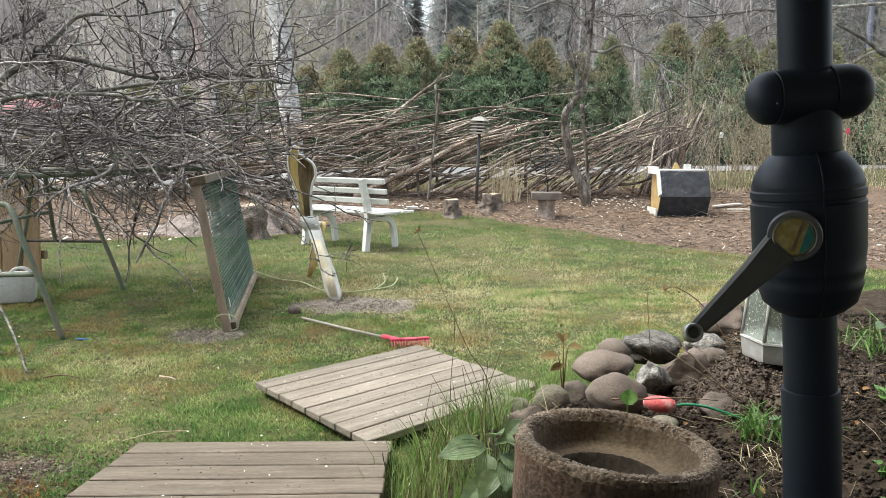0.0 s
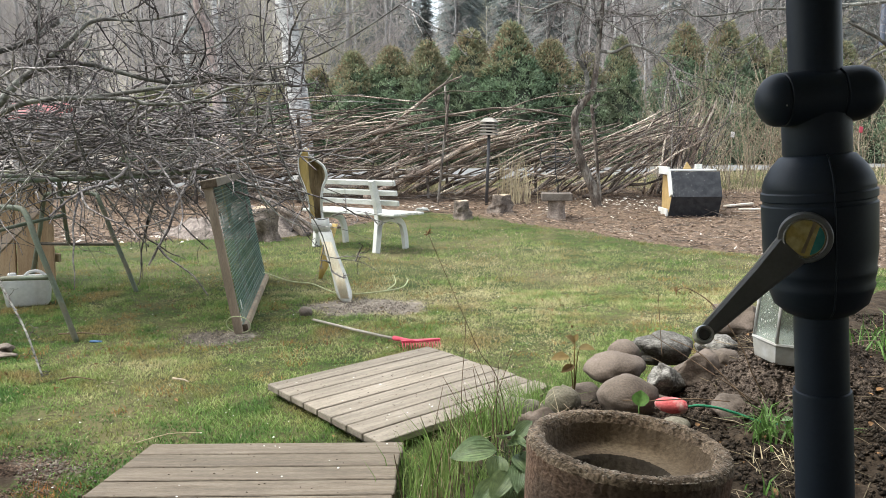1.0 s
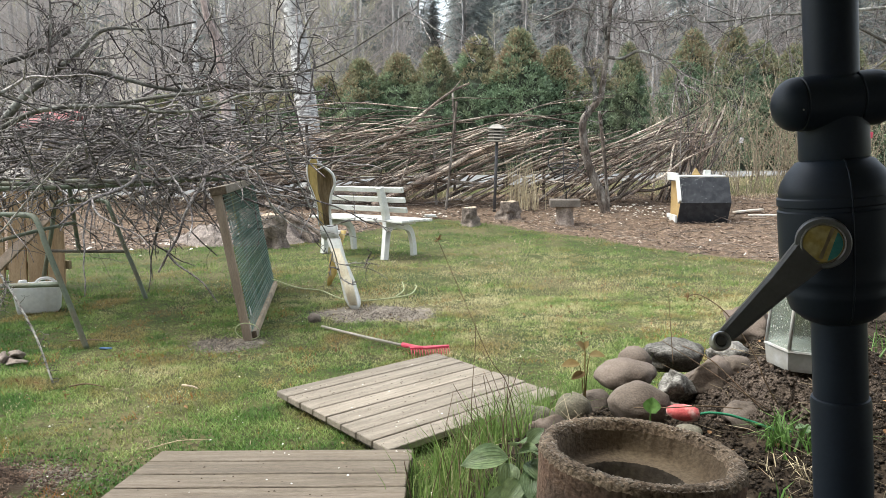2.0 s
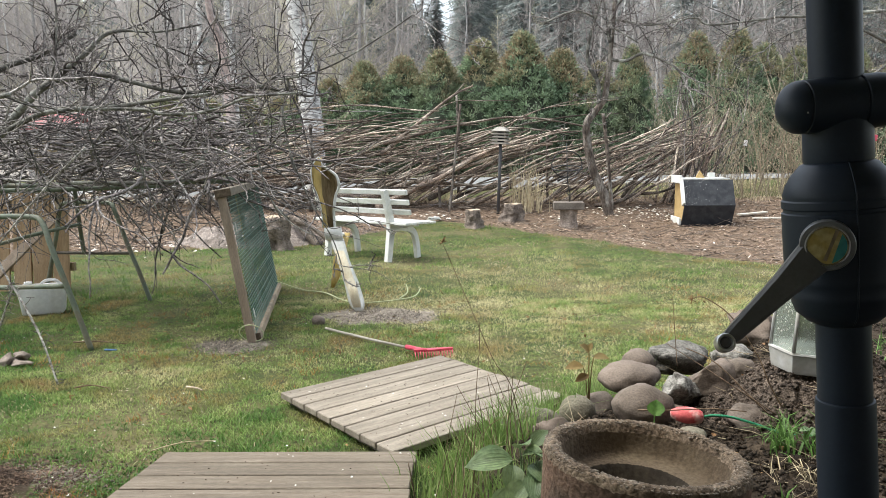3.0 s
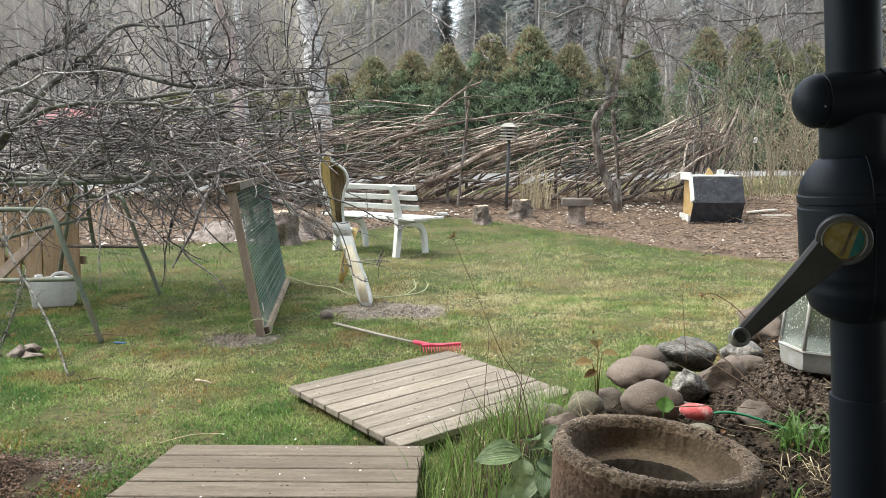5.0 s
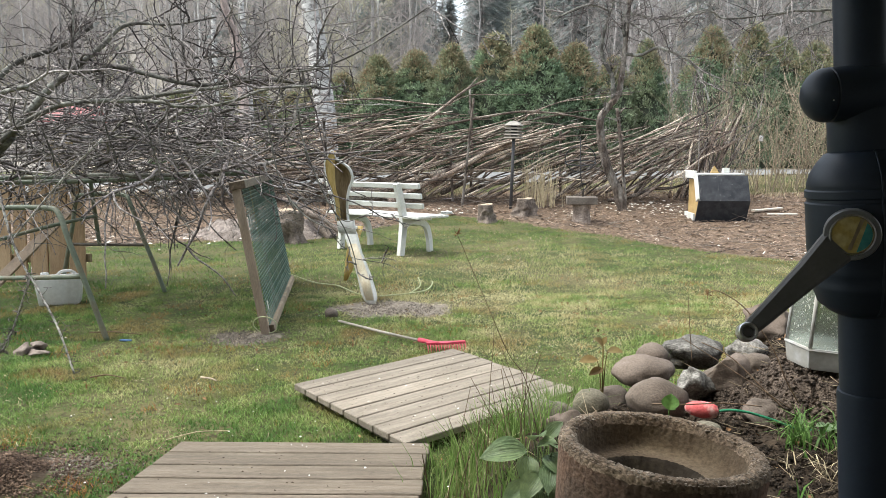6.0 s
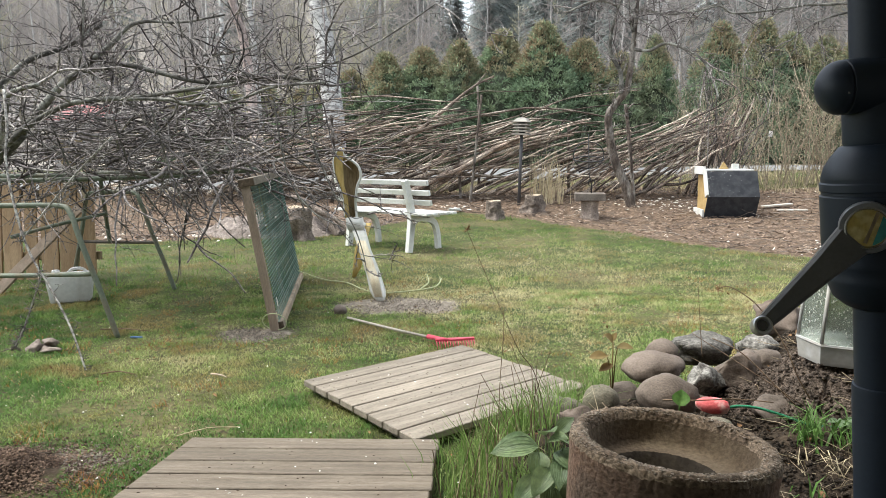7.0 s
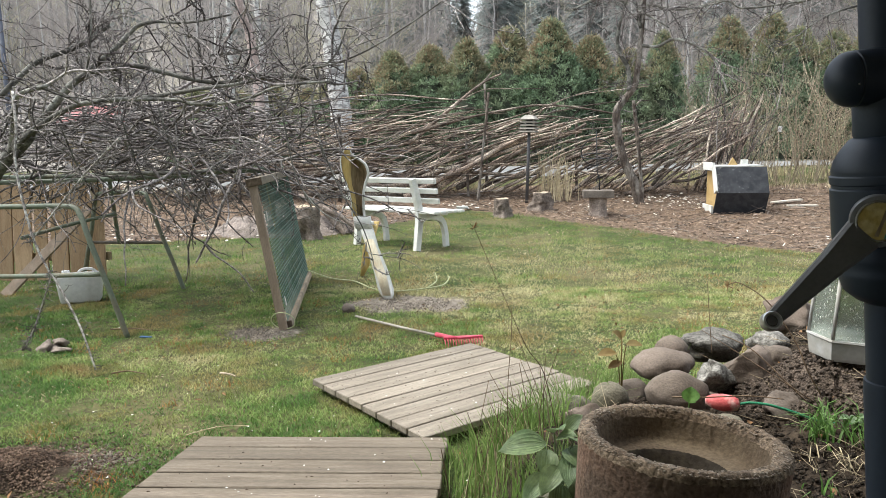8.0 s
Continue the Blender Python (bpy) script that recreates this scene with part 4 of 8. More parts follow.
def straw_tuft(x, y, n, h, spread):
    rows = [(x + rng_.gauss(0, spread), y + rng_.gauss(0, spread), ground_z(x, y)) for k in range(n)]
    return blades("straw_tuft", rows, [h * uni(0.4, 1.1) for r in rows], [uni(0.008, 0.014) for r in rows], 0.28, M["straw"], "tall clump of dry straw stalks by the brush fence", "dry grass")


straw_tuft(1.14, 12.6, 70, 1.0, 0.15)
straw_tuft(0.98, 12.7, 40, 0.9, 0.1)


# ---------------------------------------------------------------- standing trees in the garden
def birch_tree(name, label, rows, r0, r1, branches, mat_trunk):
    base = Vector(rows[0])
    t = thing(name, label, "tree", Matrix.Translation(base))
    pts = [Vector(p) - base for p in curve_points(rows, 8)]
    tr = Acc()
    n = len(pts)
    tr.tube(pts, r0, r1, 18, radii=[(r0 + (r1 - r0) * i / (n - 1)) * (1 + 0.07 * noise.noise((i * 0.8, 2, r0 * 9))) for i in range(n)])
    trunk = part("trunk", tr, mat_trunk, t)
    tw = Acc()
    for k in range(branches):
        i = rng_.randint(int(n * 0.35), n - 1)
        a = uni(0, 6.283)
        sprout(tw, pts[i], Vector((math.cos(a), math.sin(a) * 0.6, uni(0.1, 0.9))), uni(0.8, 2.2), 0.02, 2, 0.03, 4, 0.8, 3, 0.2, 5)
    part("branch_mass", tw, M["far_twig"], t, kind="stuff")


birch_tree("birch", "thick white birch trunk with black bark scars", ((-3.12, 15.0, 0.3), (-3.16, 15.0, 1.9), (-3.26, 15.0, 2.8), (-3.32, 15.0, 3.6), (-3.45, 15.0, 4.3), (-3.6, 15.0, 7.5)), 0.235, 0.15, 9, M["birch"])
birch_tree("birch", "slim white birch trunk behind the brush", ((-5.15, 16.4, 0.4), (-5.21, 16.4, 2.7), (-5.24, 16.4, 3.6), (-5.31, 16.4, 4.6), (-5.4, 16.4, 8.0)), 0.075, 0.05, 8, M["birch"])
birch_tree("birch", "birch trunk with peeling pinkish bark behind the brush", ((-5.12, 16.0, 0.4), (-5.22, 16.0, 2.5), (-5.37, 16.0, 3.8), (-5.56, 16.0, 4.5), (-5.8, 16.0, 8.0)), 0.12, 0.08, 8, M["pink_bark"])
birch_tree("birch", "slim white birch trunk behind the brush", ((-6.6, 18.4, 0.6), (-6.7, 18.4, 3.0), (-6.6, 18.4, 8.0)), 0.08, 0.05, 8, M["birch"])


def spur_shoot(acc, p, d, length, r, level):
    """A crooked fruit-tree shoot with short knobbed spurs."""
    pts, q = [Vector(p)], Vector(d).normalized()
    seg = max(4, int(length / 0.045))
    bend = rand_dir() * 0.10
    for i in range(seg):
        q = (q + rand_dir() * 0.26 + bend).normalized()
        pts.append(pts[-1] + q * length / seg)
    acc.tube(pts, r, max(r * 0.45, 0.0016), 5, cap=False)
    for i in range(1, seg + 1):
        if rng_.random() < 0.62:
            a = (q * 0.3 + rand_dir(0.3)).normalized()
            e = pts[i] + a * uni(0.008, 0.032)
            acc.tube([pts[i], pts[i].lerp(e, 0.6), e, e + a * 0.006], r * 0.6, r * 0.6, 4, radii=[0.0016, 0.0018, 0.0030, 0.0008])
        if level > 0 and rng_.random() < 0.34:
            a = (pts[i] - pts[i - 1]).normalized()
            spur_shoot(acc, pts[i], a * 0.7 + rand_dir(0.15) * 0.9, length * uni(0.3, 0.65), max(r * 0.6, 0.0018), level - 1)


def limb_tree(name, label, base, limbs, twig_count, twig_len, twig_kids, mat_limb, mat_twig, droop=0.02, level=2, twig_r=0.006, up=0.2, sides=8):
    """A tree from its main limbs; side twigs grow from all of them."""
    base = Vector(base)
    t = thing(name, label, "tree", Matrix.Translation(base))
    tw = Acc()
    total = sum(k for _, _, _, _, k in limbs)
    for nm, rows, r0, r1, share in limbs:
        if name == "apple_tree" and nm == "limb":
            r0, r1 = r0 * 0.72, r1 * 0.8
        ac = Acc()
        pts = [Vector(p) - base for p in curve_points(rows, 6)]
        n = len(pts)
        ac.tube(pts, r0, r1, sides, radii=[(r0 + (r1 - r0) * i / (n - 1)) * (1 + 0.16 * noise.noise((i * 0.9, r0 * 50, len(rows)))) for i in range(n)])
        part(nm, ac, M["lichen_twig"] if nm == "lichen_branch" else M["bark_trunk"] if name == "old_fruit_tree" and nm == "trunk" else mat_limb, t)
        if nm == "lichen_branch":
            for k in range(80):
                i = rng_.randint(1, n - 1)
                sprout(tw, pts[i], rand_dir(0.2), uni(0.015, 0.06), 0.0026, 1, 0.0, 2, 0.9, 4, 0.3, 3)
        for k in range(int(twig_count * share / total)):
            i = rng_.randint(max(1, n // 8), n - 1)
            d = (pts[i] - pts[i - 1]).normalized()
            side = rand_dir(up)
            if nm == "lichen_branch":
                continue
            if name == "apple_tree":
                spur_shoot(tw, pts[i], d * 0.5 + side, twig_len * (0.4 if nm == "hanging_branch" else 1.0) * uni(0.4, 1.5), uni(0.0038, 0.0085), 1 if nm == "hanging_branch" else 2)
                continue
            sprout(tw, pts[i], d * 0.4 + side, twig_len * (0.4 if nm == "hanging_branch" else 1.0) * uni(0.35, 1.2), max(twig_r * uni(0.6, 1.3), 0.002), level, droop, twig_kids, 0.9, 4, 0.24, 5)
    part("twig_mass", tw, mat_twig, t, "tangle of bare spurred twigs", kind="stuff")
    return t


APPLE = (
    ("trunk", ((-3.75, 4.5, -0.05), (-3.6, 4.48, 0.5), (-3.3, 4.44, 0.95), (-2.95, 4.4, 1.25)), 0.085, 0.04, 3),
    ("limb", ((-2.95, 4.40, 1.25), (-2.68, 4.40, 1.53), (-2.55, 4.40, 1.62), (-2.46, 4.40, 1.69), (-2.32, 4.40, 1.79), (-2.21, 4.40, 1.89), (-2.09, 4.40, 1.92), (-1.87, 4.40, 1.91), (-1.60, 4.40, 1.95)), 0.036, 0.006, 12),
    ("limb", ((-2.52, 4.35, 1.62), (-2.38, 4.34, 1.63), (-2.20, 4.34, 1.65), (-2.03, 4.33, 1.61), (-1.79, 4.33, 1.55), (-1.59, 4.32, 1.54), (-1.45, 4.31, 1.58), (-1.22, 4.31, 1.56), (-1.03, 4.30, 1.54)), 0.022, 0.013, 12),
    ("limb", ((-3.0, 4.3, 1.16), (-2.78, 4.20, 1.28), (-2.57, 4.20, 1.39), (-2.40, 4.20, 1.43), (-2.07, 4.20, 1.45), (-1.75, 4.20, 1.49), (-1.48, 4.20, 1.52), (-1.32, 4.20, 1.56)), 0.026, 0.011, 12),
    ("limb", ((-2.24, 4.20, 1.44), (-1.90, 4.17, 1.43), (-1.75, 4.13, 1.40), (-1.55, 4.10, 1.40), (-1.38, 4.07, 1.43), (-1.21, 4.03, 1.48), (-0.91, 4.00, 1.50)), 0.016, 0.008, 10),
    ("limb", ((-1.22, 4.30, 1.56), (-1.12, 4.28, 1.62), (-1.00, 4.25, 1.62), (-0.91, 4.22, 1.70), (-0.84, 4.20, 1.85)), 0.011, 0.006, 5),
    ("limb", ((-1.12, 4.25, 1.60), (-0.93, 4.21, 1.62), (-0.72, 4.17, 1.69), (-0.46, 4.14, 1.83), (-0.29, 4.10, 1.93)), 0.009, 0.004, 4),
    ("limb", ((-3.2, 4.5, 1.5), (-3.00, 4.60, 1.72), (-2.80, 4.70, 1.82), (-2.59, 4.80, 1.98)), 0.026, 0.02, 8),
    ("limb", ((-2.55, 4.40, 1.62), (-2.48, 4.35, 1.80), (-2.43, 4.30, 2.05)), 0.011, 0.007, 5),
    ("limb", ((-1.75, 4.40, 1.71), (-1.59, 4.43, 1.73), (-1.43, 4.47, 1.78), (-1.33, 4.50, 1.89)), 0.010, 0.005, 4),
    ("limb", ((-3.1, 4.4, 1.1), (-2.9, 4.2, 1.42), (-2.72, 4.0, 1.47), (-2.5, 3.9, 1.5)), 0.03, 0.014, 6),
    ("hanging_branch", ((-1.26, 4.20, 1.43), (-1.22, 4.15, 1.20), (-1.15, 4.10, 0.94), (-1.01, 4.05, 0.77), (-0.84, 4.00, 0.69)), 0.006, 0.003, 3),
    ("hanging_branch", ((-1.10, 4.30, 1.45), (-1.06, 4.28, 1.20), (-0.99, 4.27, 1.00), (-0.91, 4.25, 0.83), (-0.81, 4.23, 0.67), (-0.76, 4.22, 0.53), (-0.73, 4.20, 0.40)), 0.006, 0.0025, 4),
    ("hanging_branch", ((-0.91, 4.25, 0.83), (-0.80, 4.20, 0.72), (-0.60, 4.10, 0.78), (-0.33, 4.00, 0.74)), 0.003, 0.0018, 2),
    ("hanging_branch", ((-0.78, 4.22, 0.56), (-0.76, 4.20, 0.50), (-0.55, 4.15, 0.47), (-0.44, 4.10, 0.42)), 0.003, 0.0018, 2),
    ("lichen_branch", ((-2.6, 3.75, 1.46), (-2.54, 3.66, 1.25), (-2.52, 3.60, 1.04), (-2.40, 3.52, 0.66), (-2.23, 3.45, 0.41), (-2.11, 3.38, 0.25), (-2.00, 3.30, 0.05)), 0.0075, 0.0045, 1),
    ("lichen_branch", ((-1.95, 3.62, 1.2), (-2.15, 3.60, 1.01), (-2.45, 3.55, 0.66)), 0.0055, 0.004, 1),
    ("lichen_branch", ((-2.30, 3.48, 0.5), (-2.40, 3.45, 0.23), (-2.44, 3.40, 0.12)), 0.004, 0.003, 1),
    ("hanging_branch", ((-2.1, 4.4, 1.4), (-2.02, 4.45, 1.0), (-1.95, 4.5, 0.75), (-1.8, 4.5, 0.55)), 0.006, 0.003, 5),
    ("hanging_branch", ((-2.4, 4.5, 1.35), (-2.35, 4.6, 1.0), (-2.2, 4.65, 0.72), (-2.05, 4.7, 0.5)), 0.006, 0.003, 5),
    ("hanging_branch", ((-2.75, 4.4, 1.3), (-2.7, 4.5, 1.0), (-2.6, 4.55, 0.8), (-2.4, 4.6, 0.62)), 0.006, 0.003, 4),
)
limb_tree("apple_tree", "old bare apple tree with long low lichen-grey limbs", (-3.75, 4.5, 0), APPLE, 125, 0.46, 3, M["bark_limb"], M["bark_grey"], 0.015, 2, 0.005)

OLD = (
    ("trunk", ((2.48, 12.2, 0.12), (2.38, 12.20, 0.49), (2.20, 12.20, 0.88), (2.09, 12.20, 1.30), (2.06, 12.20, 1.68), (2.17, 12.20, 1.87), (2.34, 12.20, 2.10), (2.40, 12.20, 2.47), (2.44, 12.20, 2.93), (2.48, 12.20, 3.52), (2.5, 12.2, 4.2)), 0.088, 0.028, 6),
    ("limb", ((2.26, 12.20, 2.03), (2.23, 12.16, 2.38), (2.07, 12.12, 2.65), (2.04, 12.08, 2.91), (2.11, 12.04, 3.26), (2.25, 12.00, 3.70)), 0.04, 0.015, 8),
    ("limb", ((2.44, 12.20, 2.75), (2.67, 12.07, 2.71), (2.91, 11.93, 2.80), (3.25, 11.80, 2.65), (3.44, 11.67, 2.46), (3.55, 11.53, 2.14), (3.59, 11.40, 1.91)), 0.03, 0.012, 8),
    ("limb", ((2.44, 12.20, 3.02), (2.40, 12.20, 3.29), (2.62, 12.20, 3.74), (3.2, 12.1, 4.3)), 0.04, 0.015, 9),
    ("limb", ((2.40, 12.2, 3.3), (2.53, 11.95, 3.16), (2.78, 11.80, 2.96)), 0.022, 0.01, 6),
    ("limb", ((2.2, 12.1, 3.4), (1.8, 12.0, 3.5), (1.3, 11.9, 3.3)), 0.025, 0.01, 7),
    ("limb", ((2.5, 12.2, 3.4), (3.1, 12.2, 3.3), (3.8, 12.1, 3.45)), 0.025, 0.01, 7),
)
limb_tree("old_fruit_tree", "crooked old fruit tree with flaking brown bark, leafless", (2.48, 12.2, 0.12), OLD, 85, 0.75, 4, M["bark_limb"], M["bark_grey"], 0.02, 2, 0.010, 0.1, 12)

RIGHT = (
    ("trunk", ((7.1, 9.6, 0.0), (6.95, 9.6, 0.9), (6.6, 9.55, 1.6), (6.15, 9.50, 2.17)), 0.15, 0.07, 2),
    ("limb", ((6.15, 9.50, 2.17), (5.72, 9.43, 2.31), (5.38, 9.37, 2.51), (4.97, 9.30, 2.69)), 0.035, 0.014, 6),
    ("limb", ((6.5, 9.55, 1.8), (6.35, 9.52, 2.5), (6.08, 9.50, 2.95), (4.97, 9.32, 2.90), (4.14, 9.14, 2.83), (3.68, 8.96, 2.78), (3.21, 8.78, 2.59), (2.92, 8.60, 2.38)), 0.030, 0.006, 12),
    ("limb", ((4.96, 9.30, 2.88), (4.15, 9.13, 2.68), (3.80, 8.97, 2.52), (3.54, 8.80, 2.35)), 0.014, 0.006, 6),
    ("limb", ((3.66, 8.90, 2.77), (2.94, 8.78, 2.68), (2.69, 8.65, 2.74), (2.39, 8.53, 2.67), (2.23, 8.40, 2.62)), 0.014, 0.005, 6),
    ("limb", ((4.6, 9.2, 2.88), (4.23, 9.00, 3.12), (3.69, 9.00, 2.86), (3.73, 9.00, 2.52)), 0.012, 0.005, 4),
    ("limb", ((6.15, 9.50, 2.15), (5.65, 9.43, 2.38), (5.20, 9.37, 2.16), (5.10, 9.30, 2.01)), 0.022, 0.012, 5),
)
limb_tree("fruit_tree", "leafless fruit tree with long overhanging limbs", (7.1, 9.6, 0), RIGHT, 90, 0.6, 4, M["bark_limb"], M["bark_grey"], 0.03, 2, 0.006, 0.1, 8)


# ---------------------------------------------------------------- brush fence
def brush_fence():
    t = thing("brush_fence", "long fence of stacked bare branches between driven stakes", "brush fence", pose(0, 13, 0))
    inv = Matrix.Translation((0, -13, 0))
    top = ((-9, 1.8), (-3.7, 1.85), (-2.6, 1.95), (-1.2, 1.85), (-0.4, 1.75), (0.5, 1.72), (1.3, 1.75), (2.2, 1.62), (3.0, 1.5), (3.6, 1.7), (4.2, 1.95), (4.6, 1.6))

    def roof(x):
        for (a, b), (c, d) in zip(top, top[1:]):
            if a <= x <= c:
                return b + (d - b) * (x - a) / (c - a)
        return 1.4

    def stick(rows, r0, r1, n=5, sides=6):
        ac = Acc()
        pts = [inv @ Vector(p) for p in curve_points(rows, n)]
        k = len(pts)
        ac.tube(pts, r0, r1, sides, radii=[(r0 + (r1 - r0) * i / (k - 1)) * uni(0.86, 1.14) for i in range(k)])
        for q in range(rng_.randint(1, 4)):          # stubs of lopped side shoots
            i = rng_.randint(2, k - 2)
            a = ((pts[i] - pts[i - 1]).normalized() + rand_dir(0.2) * 0.9).normalized()
            ac.tube([pts[i], pts[i] + a * uni(0.05, 0.22)], r1 * 0.7, r1 * 0.35, 5)
        return ac

    for k in range(168):
        big = k < 34
        x0 = uni(-5.2, 3.0) if k % 5 else uni(-9, -4.5)
        L = uni(1.9, 4.0)
        ang = rng_.gauss(21, 7) if x0 > -2.2 else rng_.gauss(10, 10)
        if x0 > 1.2:
            ang = rng_.gauss(30, 9)
        y = uni(12.75, 13.9)
        g = ground_z(x0, y)
        hmax = roof(min(4.6, x0 + L * 0.7))
        rise = L * math.sin(radians(ang))
        z0 = g + 0.04 + (0.12 * rng_.random() if big else rng_.random() ** 0.95 * max(0.05, hmax - rise - g))
        x1 = min(x0 + L * math.cos(radians(ang)), 4.4 + uni(-0.6, 0.3))
        z1 = min(z0 + rise, hmax + uni(-0.3, 0.12))
        bow = uni(-0.02, 0.24) * L * 0.5
        rows = [(x0, y, z0)] + [(x0 + (x1 - x0) * q, y + uni(-0.07, 0.07), z0 + (z1 - z0) * q + bow * math.sin(math.pi * q) * 0.7 + uni(-0.06, 0.06)) for q in (0.2, 0.4, 0.6, 0.8)] + [(x1, y + uni(-0.1, 0.1), z1)]
        r = uni(0.03, 0.058) if big else uni(0.009, 0.026)
        part("branch", stick(rows, r, r * uni(0.3, 0.6), 4), M["bark_brown"], t)
    for k in range(16):
        x0, y, L = uni(-4.2, 0.4), uni(12.8, 13.6), uni(1.8, 3.2)
        z0 = uni(1.15, 1.6)
        rise = L * math.sin(radians(rng_.gauss(9, 8)))
        rows = [(x0 + L * q, y + uni(-0.06, 0.06), min(2.2, z0 + rise * q + 0.16 * math.sin(math.pi * q) + uni(-0.05, 0.05))) for q in (0, 0.25, 0.5, 0.75, 1)]
        r = uni(0.010, 0.02)
        part("branch", stick(rows, r, r * 0.45, 4), M["bark_brown"], t)
    for k in range(46):
        x0, y, L = uni(-7.5, -2.6), uni(12.8, 13.9), uni(1.6, 3.2)
        g = ground_z(x0, y)
        z0 = g + 0.05 + 0.85 * rng_.random()
        z1 = z0 + L * math.sin(radians(rng_.gauss(6, 7)))
        rows = [(x0 + L * q, y + uni(-0.06, 0.06), max(g + 0.04, z0 + (z1 - z0) * q + 0.12 * math.sin(math.pi * q) + uni(-0.05, 0.05))) for q in (0, 0.25, 0.5, 0.75, 1)]
        r = uni(0.012, 0.036)
        part("branch", stick(rows, r, r * 0.5, 4), M["bark_brown"], t)
    for k in range(26):
        x, y = uni(-4.5, 4.0), uni(12.7, 13.5)
        g, a = ground_z(x, y), radians(uni(-12, 75))
        L, z = uni(0.9, 1.9), g + uni(0.1, 0.8)
        z1 = min(z + L * math.sin(a), roof(min(4.6, x + 0.5)) + 0.1)
        part("branch", stick([(x, y, z), (x + 0.5 * L * math.cos(a), y, z + (z1 - z) * 0.5 + uni(-0.06, 0.1)), (x + L * math.cos(a), y + 0.05, max(z1, g + 0.1))], uni(0.01, 0.02), 0.007), M["bark_brown"], t)
    for rows, r0, r1 in ((((-1.52, 13.0, 1.22), (-0.65, 13.13, 1.93), (-0.19, 13.27, 2.29), (0.17, 13.40, 2.47)), 0.04, 0.015), (((-0.25, 13.26, 2.24), (-0.12, 13.3, 2.36), (0.01, 13.30, 2.51)), 0.018, 0.01),
                         (((-1.46, 13.0, 1.42), (-0.44, 13.0, 1.67), (0.37, 13.0, 1.82), (0.88, 13.0, 1.87), (1.49, 13.0, 1.82), (2.20, 13.0, 1.69)), 0.03, 0.012), (((-3.48, 13.0, 1.97), (-2.66, 13.0, 2.07), (-1.85, 13.0, 2.11), (-0.84, 13.0, 2.01), (-0.44, 13.0, 1.99)), 0.018, 0.009),
                         (((3.2, 13, 1.2), (3.6, 13, 1.6), (4.1, 13, 1.86), (4.55, 13, 2.15)), 0.02, 0.008), (((2.7, 12.8, 1.1), (3.4, 12.9, 1.45), (4.4, 12.9, 1.72)), 0.022, 0.01)):
        part("branch", stick(rows, r0, r1), M["bark_brown"], t)
    for rows, r in ((((-0.27, 12.7, 0.15), (-0.16, 12.7, 1.17), (-0.06, 12.7, 2.09)), 0.03), (((-0.45, 13.2, 0.2), (-0.47, 13.2, 0.8), (-0.49, 13.2, 1.47)), 0.032), (((2.62, 12.7, 0.2), (2.53, 12.7, 1.1), (2.43, 12.7, 1.9)), 0.035), (((-0.12, 13.95, 0.3), (-0.1, 13.95, 1.4), (-0.14, 13.95, 2.35)), 0.03),
                    (((1.62, 13.9, 0.3), (1.6, 13.9, 0.9), (1.6, 13.9, 1.55)), 0.035), (((-2.75, 12.7, 0.2), (-2.7, 12.7, 1.0), (-2.72, 12.7, 1.75)), 0.035), (((-4.6, 12.7, 0.2), (-4.6, 12.7, 1.0), (-4.65, 12.7, 1.7)), 0.035)):
        part("stake", stick(rows, r, r * 0.8), M["bark_trunk"], t, "upright driven stake")
    fine = Acc()
    for k in range(120):
        x, y = uni(-8, 4.5), uni(12.6, 14.0)
        z = ground_z(x, y) + rng_.random() * (roof(x) - 0.45)
        d = Vector((1, uni(-0.2, 0.2), uni(-0.05, 0.6)))
        sprout(fine, inv @ Vector((x, y, z)), d, uni(0.5, 1.2), 0.007, 1, 0.0, 3, 0.6, 3, 0.12, 5)
    # the upright bundle at the fence's end
    for k in range(18):
        x, y, h = uni(3.4, 4.3), uni(12.8, 13.6), uni(1.0, 1.75)
        lean = uni(0.1, 0.75)
        rows = [(x + lean * q + uni(-0.03, 0.03), y + uni(-0.04, 0.04), 0.3 + h * q ** 0.9) for q in (0, 0.3, 0.6, 0.85, 1)]
        r = uni(0.014, 0.03)
        part("branch", stick(rows, r, r * 0.4, 4), M["bark_brown"], t)
    for k in range(22):
        x = uni(3.75, 4.55)
        p = Vector((x, uni(12.8, 13.7), 0.3))
        sprout(fine, inv @ p, Vector((uni(-0.1, 0.45), uni(-0.1, 0.1), 1)), uni(0.9, 1.75), uni(0.008, 0.018), 1, 0.0, 3, 0.4, 4, 0.08, 5)
    part("twig_mass", fine, M["bark_grey"], t, "fine dark twigs among the poles", kind="stuff")
    rb = Acc()
    rb.tube(curve_points(((2.82, 12.62, 1.37), (2.9, 12.6, 1.42), (2.98, 12.6, 1.40), (3.02, 12.6, 1.34)), 4), 0.028, 0.02, 5)
    part("ribbon", rb, M["red_plastic"], t, "scrap of red plastic ribbon")


brush_fence()


